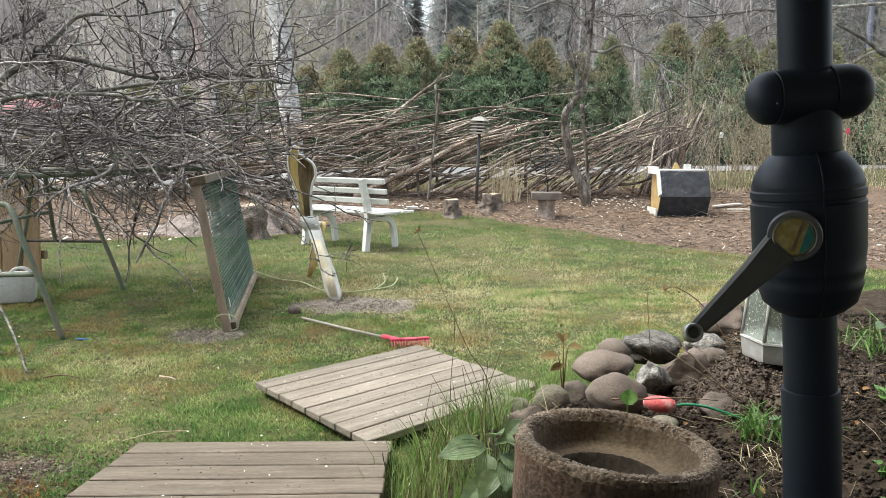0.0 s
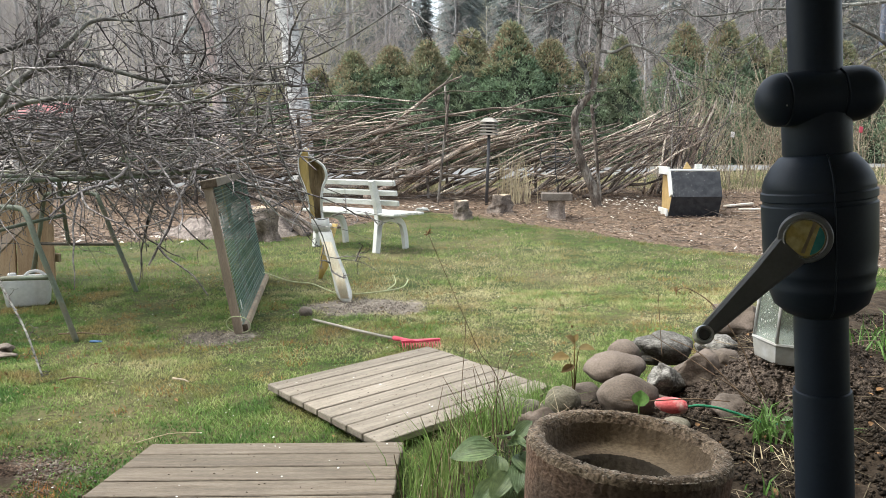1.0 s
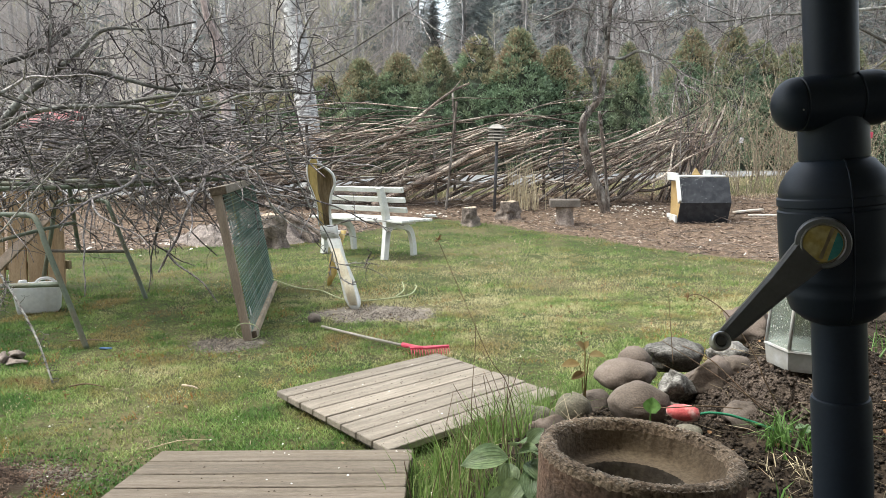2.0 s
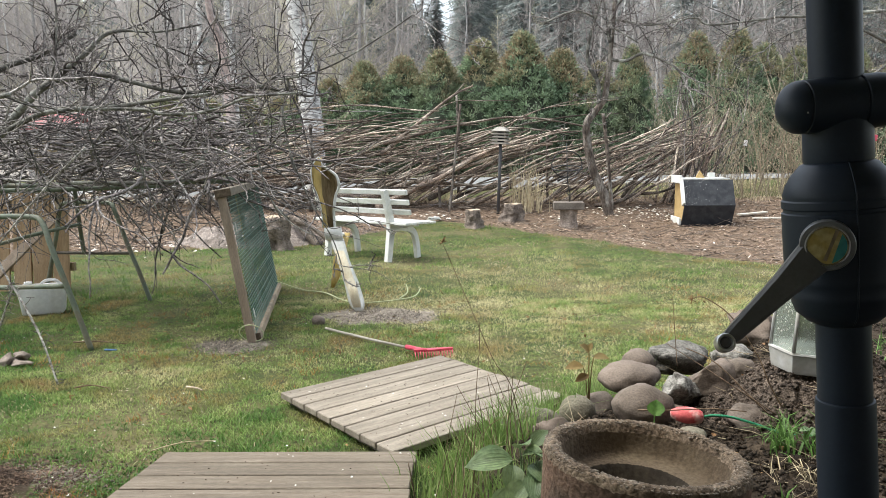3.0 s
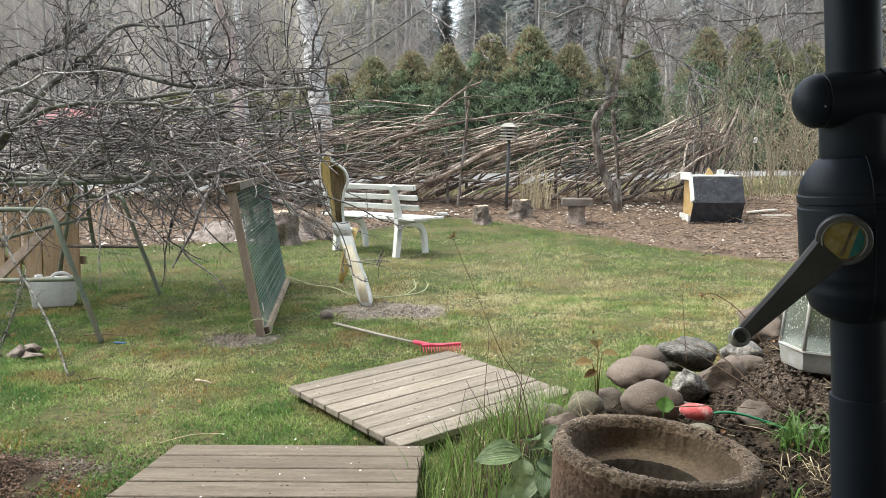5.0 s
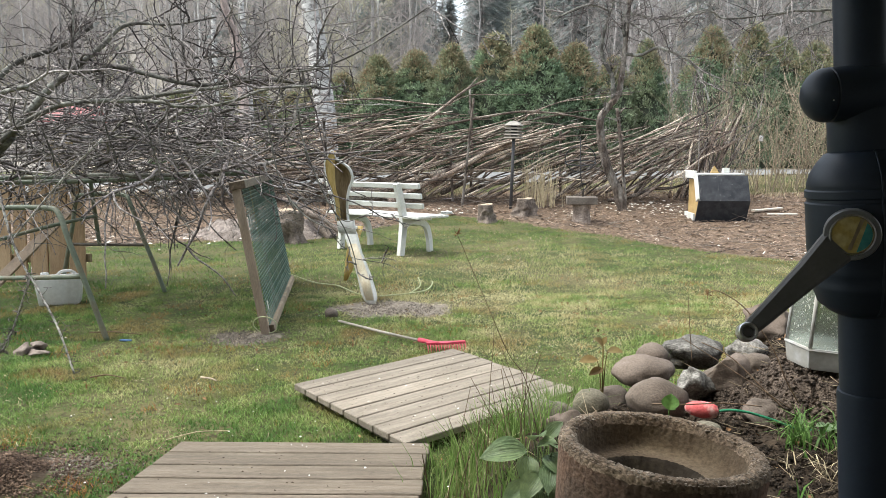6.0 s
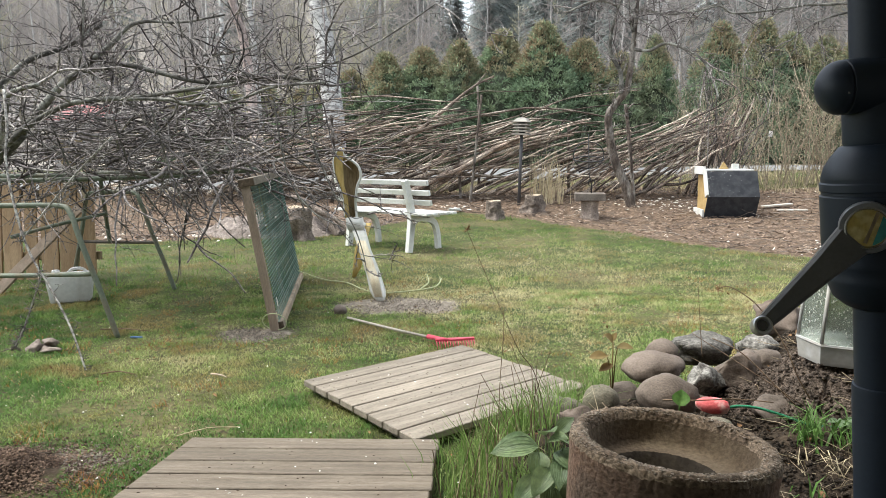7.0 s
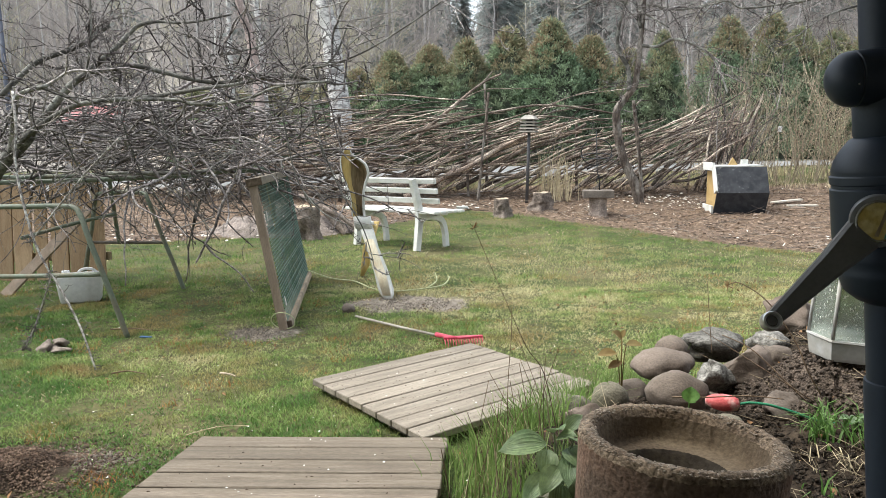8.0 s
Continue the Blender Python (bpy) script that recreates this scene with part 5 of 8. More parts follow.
def twig_heap():
    """Cut prunings piled on the pipes over the trestles."""
    t = thing("brushwood_heap", "heap of cut grey-brown branches lying across steel pipes", "brushwood", pose(-2.9, 5.5, 0.96))
    inv = Matrix.Translation((2.9, -5.5, -0.96))
    rest = Acc()
    for k in range(360):
        ac = Acc() if k < 295 else rest
        x = -4.3 + 2.65 * rng_.random() ** 0.85
        y = uni(4.75, 6.3)
        edge = smooth(-0.55, -1.9, x)
        z = 0.965 + (0.10 + 0.42 * edge) * rng_.random()
        a = rng_.gauss(0.0, 0.75)
        d = Vector((math.cos(a) * rng_.choice((-1, 1)), math.sin(a) * 0.8, rng_.gauss(0.03, 0.27)))
        sprout(ac, inv @ Vector((x, y, z)), d, uni(0.45, 1.25), 0.0038 + 0.0115 * rng_.random() ** 1.6, 1 if k % 3 else 0, 0.012, 3, 0.8, 5, 0.24, 7)
        if k < 295:
            part("branch", ac, M["bark_grey"], t)
    part("twig_mass", rest, M["bark_grey"], t, kind="stuff")
    for k in range(40):
        lo = Acc()
        p = inv @ Vector((uni(-3.5, -1.5), uni(4.7, 6.4), uni(0.72, 0.98)))
        spur_shoot(lo, p, Vector((uni(-0.4, 0.9), uni(-0.3, 0.3), uni(-1.2, -0.2))), uni(0.25, 0.55), uni(0.0035, 0.006), 1)
        part("hanging_twig", lo, M["bark_grey"], t)


twig_heap()


# ---------------------------------------------------------------- lawn things
def beam(name, parent, a, b, w, h, material, label=""):
    """A squared timber from a to b."""
    a, b = Vector(a), Vector(b)
    d = (b - a).normalized()
    s_ = d.cross(Vector((0, 1, 0.001))).normalized()
    m = Matrix((d, s_, d.cross(s_))).transposed().to_4x4()
    m.translation = (a + b) / 2
    return box_part(name, parent, m, (b - a).length, w, h, material, 0.004, label)


def box_part(name, parent, m, sx, sy, sz, material, bevel=0.004, label=""):
    ac = Acc()
    ac.box(m, sx, sy, sz, bevel)
    return part(name, ac, material, parent, label, False)


def bench():
    """Local x along the bench, y to its front."""
    t = thing("garden_bench", "weathered white slatted garden bench on the grass", "bench", pose(-0.77, 7.70, 0, 0, 0, 143.0))
    w = M["white_paint"]

    def end(x):
        ac = Acc()
        def limb(rows, ww, dd):
            pts = curve_points([(0, y, z) for y, z in rows], 5)
            v, f = [], []
            n = len(pts)
            for i, p in enumerate(pts):
                d = (pts[min(i + 1, n - 1)] - pts[max(i - 1, 0)]).normalized()
                s = Vector((0, -d.z, d.y))
                k = ww * (1.0 - 0.25 * abs(i / (n - 1) - 0.5))
                v += [Vector((x + sx * dd / 2, -(p.y + s.y * sg * k / 2), p.z + s.z * sg * k / 2)) for sx, sg in ((-1, -1), (1, -1), (1, 1), (-1, 1))]
            for i in range(n - 1):
                for j in range(4):
                    f.append((i * 4 + j, i * 4 + (j + 1) % 4, (i + 1) * 4 + (j + 1) % 4, (i + 1) * 4 + j))
            f += [(3, 2, 1, 0), tuple(range((n - 1) * 4, n * 4))]
            ac.add(v, f)
        limb(((0.02, 0.0), (0.05, 0.2), (0.07, 0.40), (0.03, 0.60), (-0.03, 0.80)), 0.085, 0.05)
        limb(((0.52, 0.0), (0.50, 0.18), (0.44, 0.31), (0.30, 0.36), (0.17, 0.37), (0.07, 0.31), (0.05, 0.2)), 0.07, 0.05)
        limb(((0.06, 0.375), (0.3, 0.395), (0.53, 0.39)), 0.055, 0.05)
        return ac

    for x in (0.12, 1.10):
        part("end_frame", end(x), w, t, "moulded white end frame with two legs", False)
    for i, (y, z) in enumerate(((0.075, 0.43), (0.185, 0.43), (0.295, 0.428), (0.405, 0.425), (0.51, 0.42))):
        box_part("seat_slat", t, pose(0.61, -y, z, 0, 0, 0), 1.50, 0.085, 0.028, w, 0.006)
    for z, y in ((0.555, 0.115), (0.665, 0.085), (0.775, 0.055)):
        box_part("back_slat", t, pose(0.61, -y, z, -14, 0, 0), 1.50, 0.03, 0.058, w, 0.006)


bench()


def upended_seat():
    """A curved seat shell that stands on end, two tapering legs below it."""
    t = thing("upended_seat", "upended old seat of white-edged yellowed plywood standing in the lawn", "garden seat", pose(-0.895, 5.45, 0) @ Matrix.Scale(1.017, 4))

    def blade(rows, thick, yoff=0.0, splay=0.0):
        """rows: left x, right x, z, and how far the sheet bellies back; splay: how far its foot stands out."""
        v, f = [], []
        for xl, xr, z, b in rows:
            for q in range(5):
                s = q / 4
                bow = b * math.sin(math.pi * s)
                v.append((xl + (xr - xl) * s, yoff + bow - splay * (0.51 - z), z))
            for q in range(5):
                s = q / 4
                bow = b * math.sin(math.pi * s)
                v.append((xl + (xr - xl) * s, yoff + bow + thick - splay * (0.51 - z), z))
        n = len(rows)
        for i in range(n - 1):
            a, c = i * 10, (i + 1) * 10
            for q in range(4):
                f += [(a + q, a + q + 1, c + q + 1, c + q), (a + 6 + q, a + 5 + q, c + 5 + q, c + 6 + q)]
            f += [(a, c, c + 5, a + 5), (a + 4, a + 9, c + 9, c + 4)]
        f += [(0, 5, 6, 1), (1, 6, 7, 2), (2, 7, 8, 3), (3, 8, 9, 4)]
        e = (n - 1) * 10
        f += [(e + 1, e + 6, e + 5, e), (e + 2, e + 7, e + 6, e + 1), (e + 3, e + 8, e + 7, e + 2), (e + 4, e + 9, e + 8, e + 3)]
        ac = Acc()
        ac.add(v, f)
        return ac

    def rim(rows, r=0.008):
        ac = Acc()
        ac.tube(curve_points(rows, 5), r, r, 6)
        return ac

    back = blade(((-0.183, -0.11, 0.60, 0.03), (-0.195, -0.117, 0.70, 0.045), (-0.205, -0.115, 0.76, 0.05), (-0.215, -0.105, 0.82, 0.06), (-0.225, -0.085, 0.87, 0.07), (-0.228, -0.077, 0.93, 0.07), (-0.226, -0.085, 0.985, 0.06), (-0.222, -0.14, 1.03, 0.03), (-0.218, -0.19, 1.05, 0.01)), 0.012, 0.0)
    part("seat_shell", back, M["seat_brown"], t, "stained brown hollow of the seat shell")
    strip = blade(((-0.197, -0.165, 0.60, 0.0), (-0.204, -0.175, 0.74, 0.0), (-0.23, -0.20, 0.845, 0.0), (-0.265, -0.205, 0.935, 0.0), (-0.272, -0.205, 1.04, 0.0), (-0.245, -0.2, 1.095, 0.0), (-0.22, -0.196, 1.124, 0.0)), 0.02, -0.02)
    part("side_board", strip, M["yellow_ply"], t, "yellowed plywood side board")
    part("rim", rim(((-0.11, 0, 0.58), (-0.117, 0, 0.72), (-0.103, 0, 0.83), (-0.076, 0, 0.90), (-0.076, 0, 0.95), (-0.10, 0, 1.0), (-0.16, -0.005, 1.045), (-0.20, -0.01, 1.066)), 0.011), M["white_paint"], t, "white painted rim")
    part("rim", rim(((-0.20, -0.025, 0.60), (-0.208, -0.025, 0.745), (-0.234, -0.025, 0.845), (-0.268, -0.025, 0.935), (-0.275, -0.025, 1.04), (-0.247, -0.025, 1.1), (-0.215, -0.02, 1.13), (-0.19, -0.02, 1.07)), 0.005), M["white_paint"], t, "white painted rim")
    band = blade(((-0.175, -0.05, 0.505, 0.0), (-0.19, -0.06, 0.55, 0.0), (-0.19, -0.065, 0.60, 0.0)), 0.05, -0.035)
    part("joint_band", band, M["white_paint"], t, "white band where seat and leg meet")
    leg = blade(((0.07, 0.118, 0.0, 0.0), (0.035, 0.128, 0.03, 0.0), (0.012, 0.122, 0.07, 0.0), (-0.025, 0.075, 0.2, 0.0), (-0.085, 0.0, 0.36, 0.0), (-0.145, -0.05, 0.51, 0.0)), 0.05, -0.03, 0.42)
    part("leg", leg, M["white_paint"], t, "tapering white-edged leg")
    inlay = blade(((0.05, 0.11, 0.03, 0.0), (0.0, 0.075, 0.16, 0.0), (-0.052, 0.018, 0.30, 0.0), (-0.105, -0.038, 0.43, 0.0)), 0.006, -0.038, 0.42)
    part("leg_face", inlay, M["cream_wood"], t, "bare pale wood face of the leg")
    leg2 = blade(((-0.30, -0.272, 0.0, 0.0), (-0.29, -0.215, 0.10, 0.0), (-0.27, -0.19, 0.25, 0.0), (-0.20, -0.12, 0.48, 0.0)), 0.03, 0.75)
    part("leg", leg2, M["yellow_ply"], t, "yellowed far leg")
    stay = Acc()
    stay.tube([(-0.16, 0.0, 0.5), (-0.18, 0.76, 0.47)], 0.016, 0.016, 6)
    part("stay", stay, M["white_paint"], t)


upended_seat()


def net_frame():
    """A netted timber frame that stands on its long side and leans."""
    t = thing("netted_screen", "grey timber screen strung with green plastic netting, leaning on edge", "garden screen", pose(-1.333, 4.275, 0))
    A, B = Vector((0, 0, 0)), Vector((-0.365, 1.96, 0))
    U = Vector((-0.165, 0.02, 0.955))
    along = (B - A).normalized()
    up = U.normalized()
    nrm = along.cross(up).normalized()
    m3 = Matrix((along, nrm, up)).transposed().to_4x4()
    L, H = (B - A).length, U.length

    def bar(name, c, sx, sy, sz, mat_, label=""):
        return box_part(name, t, m3 @ Matrix.Translation(c), sx, sy, sz, mat_, 0.004, label)

    bar("post", (0.02, 0.0, H / 2 - 0.025), 0.045, 0.05, H - 0.05, M["frame_wood"], "greyed near post")
    bar("post", (L - 0.02, -0.005, H / 2 - 0.025), 0.045, 0.03, H - 0.05, M["frame_wood"])
    bar("top_rail", (L / 2 - 0.01, 0.014, H - 0.026), L, 0.098, 0.05, M["deck"], "pale grey top rail laid flat on the posts")
    bar("bottom_rail", (L / 2, 0.012, 0.022), L - 0.09, 0.085, 0.045, M["cut_wood"], "pale worn bottom rail")
    bar("slat", (L * 0.42, -0.012, H / 2), 0.035, 0.02, H - 0.11, M["frame_wood"], "thin upright slat behind the net")
    bar("batten", (L * 0.47, -0.034, H * 0.74), 0.05, 0.02, H * 0.36, M["yellow_ply"], "short yellow-brown batten behind the net")
    bar("end_cap", (-0.0125, 0.014, H - 0.026), 0.008, 0.096, 0.048, M["end_grain"], "dark sawn end grain")
    bar("end_cap", (0.048, 0.012, 0.022), 0.008, 0.086, 0.046, M["end_grain"], "dark sawn end grain")
    for x, z in ((0.32, 0.64), (0.95, 0.64), (0.10, 0.72), (0.12, 0.16)):
        bar("clip", (x, 0.034, z), 0.07 if x > 0.2 else 0.018, 0.006, 0.010 if x > 0.2 else 0.06, M["white_plastic"], "small white net clip")
    net = Acc()
    z = 0.05
    while z < H - 0.05:
        net.tube([m3 @ Vector((0.03, 0.029, z)), m3 @ Vector((L * 0.5, 0.029 + uni(-0.006, 0.006), z + uni(-0.004, 0.004))), m3 @ Vector((L - 0.03, 0.029, z))], 0.0031, 0.0031, 4, cap=False)
        z += 0.0225
    x = 0.06
    while x < L - 0.05:
        net.tube([m3 @ Vector((x, 0.030, 0.04)), m3 @ Vector((x + uni(-0.004, 0.004), 0.029, H * 0.5)), m3 @ Vector((x, 0.030, H - 0.04))], 0.002, 0.002, 3, cap=False)
        x += 0.034
    part("netting", net, M["net"], t, "green plastic netting")
    loop = Acc()
    loop.tube(curve_points([(0.075 * math.cos(a) + 0.01, -0.03 + 0.035 * math.sin(a), 0.07 - 0.06 * math.sin(a)) for a in (i * 0.63 for i in range(11))], 4), 0.003, 0.003, 5)
    part("cord_loop", loop, M["rope_pale"], t, "loop of thin yellow-green cord")
    return t


net_frame()


def cords():
    ac = Acc()
    ac.tube(curve_points(((-1.66, 6.1, 0.08), (-1.4, 5.95, 0.03), (-1.2, 5.9, 0.015), (-1.02, 5.6, 0.02), (-0.92, 5.5, 0.012)), 6), 0.005, 0.005, 6)
    single("cord", ac, M["rope_pale"], "pale green cord lying slack in the grass", "cord")
    ac = Acc()
    ac.tube(curve_points(((-0.8, 5.45, 0.012), (-0.6, 5.5, 0.02), (-0.42, 5.62, 0.03), (-0.38, 5.85, 0.05), (-0.40, 5.95, 0.04)), 6), 0.007, 0.005, 6)
    ac.tube(curve_points(((-0.55, 5.52, 0.02), (-0.48, 5.75, 0.04), (-0.52, 6.1, 0.05)), 6), 0.006, 0.004, 6)
    single("cord", ac, M["rope_pale"], "stiff pale cord end curling out of the ground", "cord")


cords()


def rock(name, x, y, z, sx, sy, sz, material, label, seed, rough=0.12, turn=0, sub=3, tilt=0, group="stones round the bed"):
    bm = bmesh.new()
    bmesh.ops.create_icosphere(bm, subdivisions=4 if group == "stones round the bed" else sub, radius=1)
    for v in bm.verts:
        c = v.co.copy()
        k = 1 + rough * 1.6 * noise.noise(c * 1.1 + Vector((seed * 3.1, seed, 0))) + rough * 0.5 * noise.noise(c * 3.2 + Vector((seed, 0, 5))) + rough * 0.22 * noise.noise(c * 9 + Vector((0, seed, 5)))
        if rough > 0.25:
            for q in range(9):
                d = Vector((math.sin(seed * 7 + q * 2.1), math.cos(seed * 5 + q * 1.3), math.sin(seed + q * 2.9))).normalized()
                h = c.dot(d)
                if h > 0.58:
                    c -= d * (h - 0.58) * 0.85
        v.co = c * k
        v.co = Vector((v.co.x * sx, v.co.y * sy, v.co.z * sz))
    me = bpy.data.meshes.new(name)
    bm.to_mesh(me)
    bm.free()
    me.polygons.foreach_set("use_smooth", [True] * len(me.polygons))
    me.materials.append(material)
    ob = new(name, me)
    ob.matrix_world = pose(x, y, z, tilt, 0, turn)
    return tagged(ob, label, "stone", group)


rock("stone", -1.02, 4.78, 0.026, 0.047, 0.042, 0.038, M["stone_tan"], "small round brown stone on the bare patch", 3, 0.10, group="loose stones")
rock("stone", -2.58, 3.80, 0.022, 0.068, 0.055, 0.04, M["stone_tan"], "grey-brown broken stone lying in the grass", 5, 0.4, 20, group="loose stones")
rock("stone", -2.48, 3.78, 0.014, 0.09, 0.04, 0.028, M["stone_tan"], "flat grey-brown stone lying in the grass", 6, 0.4, -15, group="loose stones")
rock("stone", -2.53, 3.86, 0.035, 0.055, 0.05, 0.034, M["stone_tan"], "small broken stone lying in the grass", 8, 0.4, -15, group="loose stones")


def lawn_stick(name, rows, r, material, label):
    b = Vector(rows[0])
    ac = Acc()
    ac.tube([p - b for p in curve_points(rows, 4)], r, r * 0.5, 6)
    single(name, ac, material, label, "stick", "sticks on the lawn", m=Matrix.Translation(b))


lawn_stick("stick", ((-1.38, 3.34, 0.024), (-1.32, 3.31, 0.028), (-1.28, 3.28, 0.026)), 0.006, M["cut_wood"], "short pale stripped stick lying in the grass")
lawn_stick("stick", ((-2.42, 4.20, 0.025), (-2.27, 4.19, 0.035), (-2.14, 4.12, 0.045), (-2.06, 4.15, 0.03)), 0.005, M["stalk"], "crooked brown twig at a trestle's foot")
lawn_stick("stick", ((-1.93, 3.32, 0.025), (-1.85, 3.33, 0.035), (-1.75, 3.30, 0.03)), 0.0045, M["stalk"], "thin brown twig lying in the grass")
lawn_stick("stick", ((-1.22, 2.57, 0.02), (-1.12, 2.63, 0.03), (-1.0, 2.66, 0.025)), 0.0024, M["straw"], "long dry straw stalk lying in the grass")


def rake():
    t = thing("garden_rake", "red plastic rake with a pale handle on the lawn", "rake", pose(-0.300, 3.985, -0.012))
    h = Acc()
    h.tube([(-0.63, 0.60, 0.030), (-0.3, 0.29, 0.036), (0.0, 0.0, 0.05)], 0.0085, 0.0085, 10)
    part("handle", h, M["handle"], t, "pale worn wooden handle")
    s = Acc()
    s.tube([(-0.05, 0.045, 0.052), (0.03, -0.015, 0.052), (0.07, -0.025, 0.05)], 0.015, 0.011, 10)
    part("socket", s, M["red_plastic"], t)
    b = Acc()
    m = pose(0.11, -0.008, 0.05, 0, 0, 12) @ Matrix.Scale(0.76, 4)
    b.box(m, 0.30, 0.028, 0.022, 0.005)
    v = [(0.0, -0.03, 0.058), (0.12, -0.045, 0.056), (0.28, 0.01, 0.056), (0.12, 0.01, 0.056), (0.0, -0.03, 0.045), (0.12, -0.045, 0.045), (0.28, 0.01, 0.045), (0.12, 0.01, 0.045)]
    v = [Vector((p[0] * 0.78, p[1] * 0.78, p[2])) for p in v]
    b.add(v, [(0, 1, 2, 3), (7, 6, 5, 4), (0, 4, 5, 1), (1, 5, 6, 2), (2, 6, 7, 3), (3, 7, 4, 0)])
    head = part("head", b, M["red_plastic"], t, "", False)
    for i in range(15):
        c = Acc()
        p = m @ Vector((-0.142 + i * 0.0203, -0.005, -0.005))
        c.tube([p, p + Vector((0.006, -0.035, -0.012)), p + Vector((0.01, -0.055, -0.04))], 0.0036, 0.0022, 6)
        part("tine", c, M["red_plastic"], head)


rake()


# ---------------------------------------------------------------- things before the brush fence
def kennel():
    """A little house tipped over on its back wall, its roof ridge towards the lawn."""
    t = thing("tipped_kennel", "tipped little ochre house with white trim and black felt roof", "kennel", pose(3.74, 11.33, 0.09, 0, 0, -2))
    L = 0.76
    R, U, W = (-0.42, 0.31), (-0.25, 0.69), (-0.25, -0.02)
    body = Acc()
    x0, x1 = -L / 2 + 0.04, L / 2 - 0.04
    sec = ((-0.36, 0.31), (-0.22, 0.62), (0.32, 0.62), (0.32, 0.05), (-0.22, 0.05))
    body.add([(x, y, z) for x in (x0, x1) for y, z in sec], [(4, 3, 2, 1, 0), (5, 6, 7, 8, 9)] + [(i, (i + 1) % 5, 5 + (i + 1) % 5, 5 + i) for i in range(5)])
    part("wall", body, M["ochre"], t, "ochre painted board wall", False)

    def slope(name, a, b, thick, label):
        ac = Acc()
        d = Vector((0, b[0] - a[0], b[1] - a[1]))
        n = Vector((0, -d.z, d.y)).normalized()
        if n.y > 0:
            n = -n
        n *= thick
        v = []
        for i in range(9):
            for j in range(5):
                p = Vector((-L / 2 + L * i / 8, a[0], a[1])) + d * (j / 4)
                p += n.normalized() * 0.006 * noise.noise((i * 0.9, j * 1.1, a[1] * 7))
                v.append(p)
        f = [(i * 5 + j, (i + 1) * 5 + j, (i + 1) * 5 + j + 1, i * 5 + j + 1) for i in range(8) for j in range(4)]
        w = [p - n for p in v]
        k = len(v)
        f += [tuple(k + q for q in reversed(q4)) for q4 in f]
        edge = [i * 5 for i in range(9)] + [40 + j for j in range(1, 5)] + [i * 5 + 4 for i in range(7, -1, -1)] + [j for j in range(3, 0, -1)]
        f += [(edge[i], edge[(i + 1) % len(edge)], k + edge[(i + 1) % len(edge)], k + edge[i]) for i in range(len(edge))]
        ac.add(v + w, f)
        part(name, ac, M["black_roof"], t, label, False)

    slope("roof_slope", R, U, 0.02, "black felt roof slope speckled with pale wear")
    slope("roof_slope", R, W, 0.02, "black felt roof slope")
    fl = Acc()
    for k in range(170):
        u, w = (rng_.random() ** 5) * 0.45, rng_.random()
        if k % 28 == 0:
            u = uni(0.1, 0.95)
        c = Vector((-L / 2 + 0.01 + u * (L - 0.02), R[0] + (U[0] - R[0]) * w - 0.004, R[1] + (U[1] - R[1]) * w + 0.004))
        g = 0.0015 + 0.006 * rng_.random() ** 2
        fl.add([c + Vector((-g, 0, -g * 0.6)), c + Vector((g * uni(0.3, 1), 0, -g)), c + Vector((g * 0.4, 0.3 * g, g * uni(0.6, 1.6)))], [(0, 1, 2)])
    part("paint_flecks", fl, M["petal"], t, "white paint flecks on the felt", False, kind="stuff")
    for a, b in (((-0.40, 0.32), (-0.22, 0.70)), ((-0.22, 0.70), (0.34, 0.70)), ((-0.22, 0.045), (0.30, 0.045))):
        d = Vector((0, b[0] - a[0], b[1] - a[1]))
        ang = math.degrees(math.atan2(d.z, d.y))
        c = Vector((0, (a[0] + b[0]) / 2, (a[1] + b[1]) / 2))
        box_part("trim_board", t, pose(-L / 2 - 0.008, c.y, c.z, ang, 0, 0), 0.03, d.length, 0.12, M["white_paint"], 0.004, "white painted trim board")
    box_part("floor_board", t, pose(0.0, 0.05, 0.705, 0, 0, 0), L - 0.06, 0.5, 0.02, M["white_paint"], 0.003, "white painted eave board")
    w = Acc()
    w.add([(-0.08, 0.1, 0.715), (0.06, 0.1, 0.715), (-0.02, 0.1, 0.83), (-0.08, 0.13, 0.715), (0.06, 0.13, 0.715), (-0.02, 0.13, 0.83)], [(0, 1, 2), (5, 4, 3), (0, 3, 4, 1), (1, 4, 5, 2), (2, 5, 3, 0)])
    part("gable_offcut", w, M["ochre"], t, "three-cornered ochre board", False)
    box_part("block", t, pose(0.16, 0.12, 0.755, 0, 0, 12), 0.10, 0.05, 0.08, M["white_paint"], 0.004, "white block")


kennel()


def plank(name, x, y, turn, L, w, h, material, label, lift=0.0, tilt=0):
    ac = Acc()
    ac.box(Matrix(), L, w, h, 0.004)
    ob = single(name, ac, material, label, "plank", "loose planks", m=pose(x, y, ground_z(x, y) + h / 2 + lift, 0, tilt, turn), shade=False)
    return ob


plank("plank", 4.78, 11.95, 18, 0.55, 0.09, 0.025, M["pale_chip"], "short pale plank lying on the mulch", 0.03, -3)
plank("plank", 4.86, 11.55, -4, 0.45, 0.08, 0.025, M["pale_chip"], "short broken plank lying on the mulch", 0.015)
plank("plank", 4.62, 11.3, 12, 0.4, 0.06, 0.02, M["frame_wood"], "thin greyed plank lying on the mulch", 0.015)
plank("plank", 4.55, 9.3, -8, 0.35, 0.07, 0.02, M["pale_chip"], "short pale plank lying on the mulch", 0.015)
plank("plank", -0.5, 11.6, 10, 0.18, 0.10, 0.04, M["white_paint"], "white painted board end lying by the fence", 0.03)


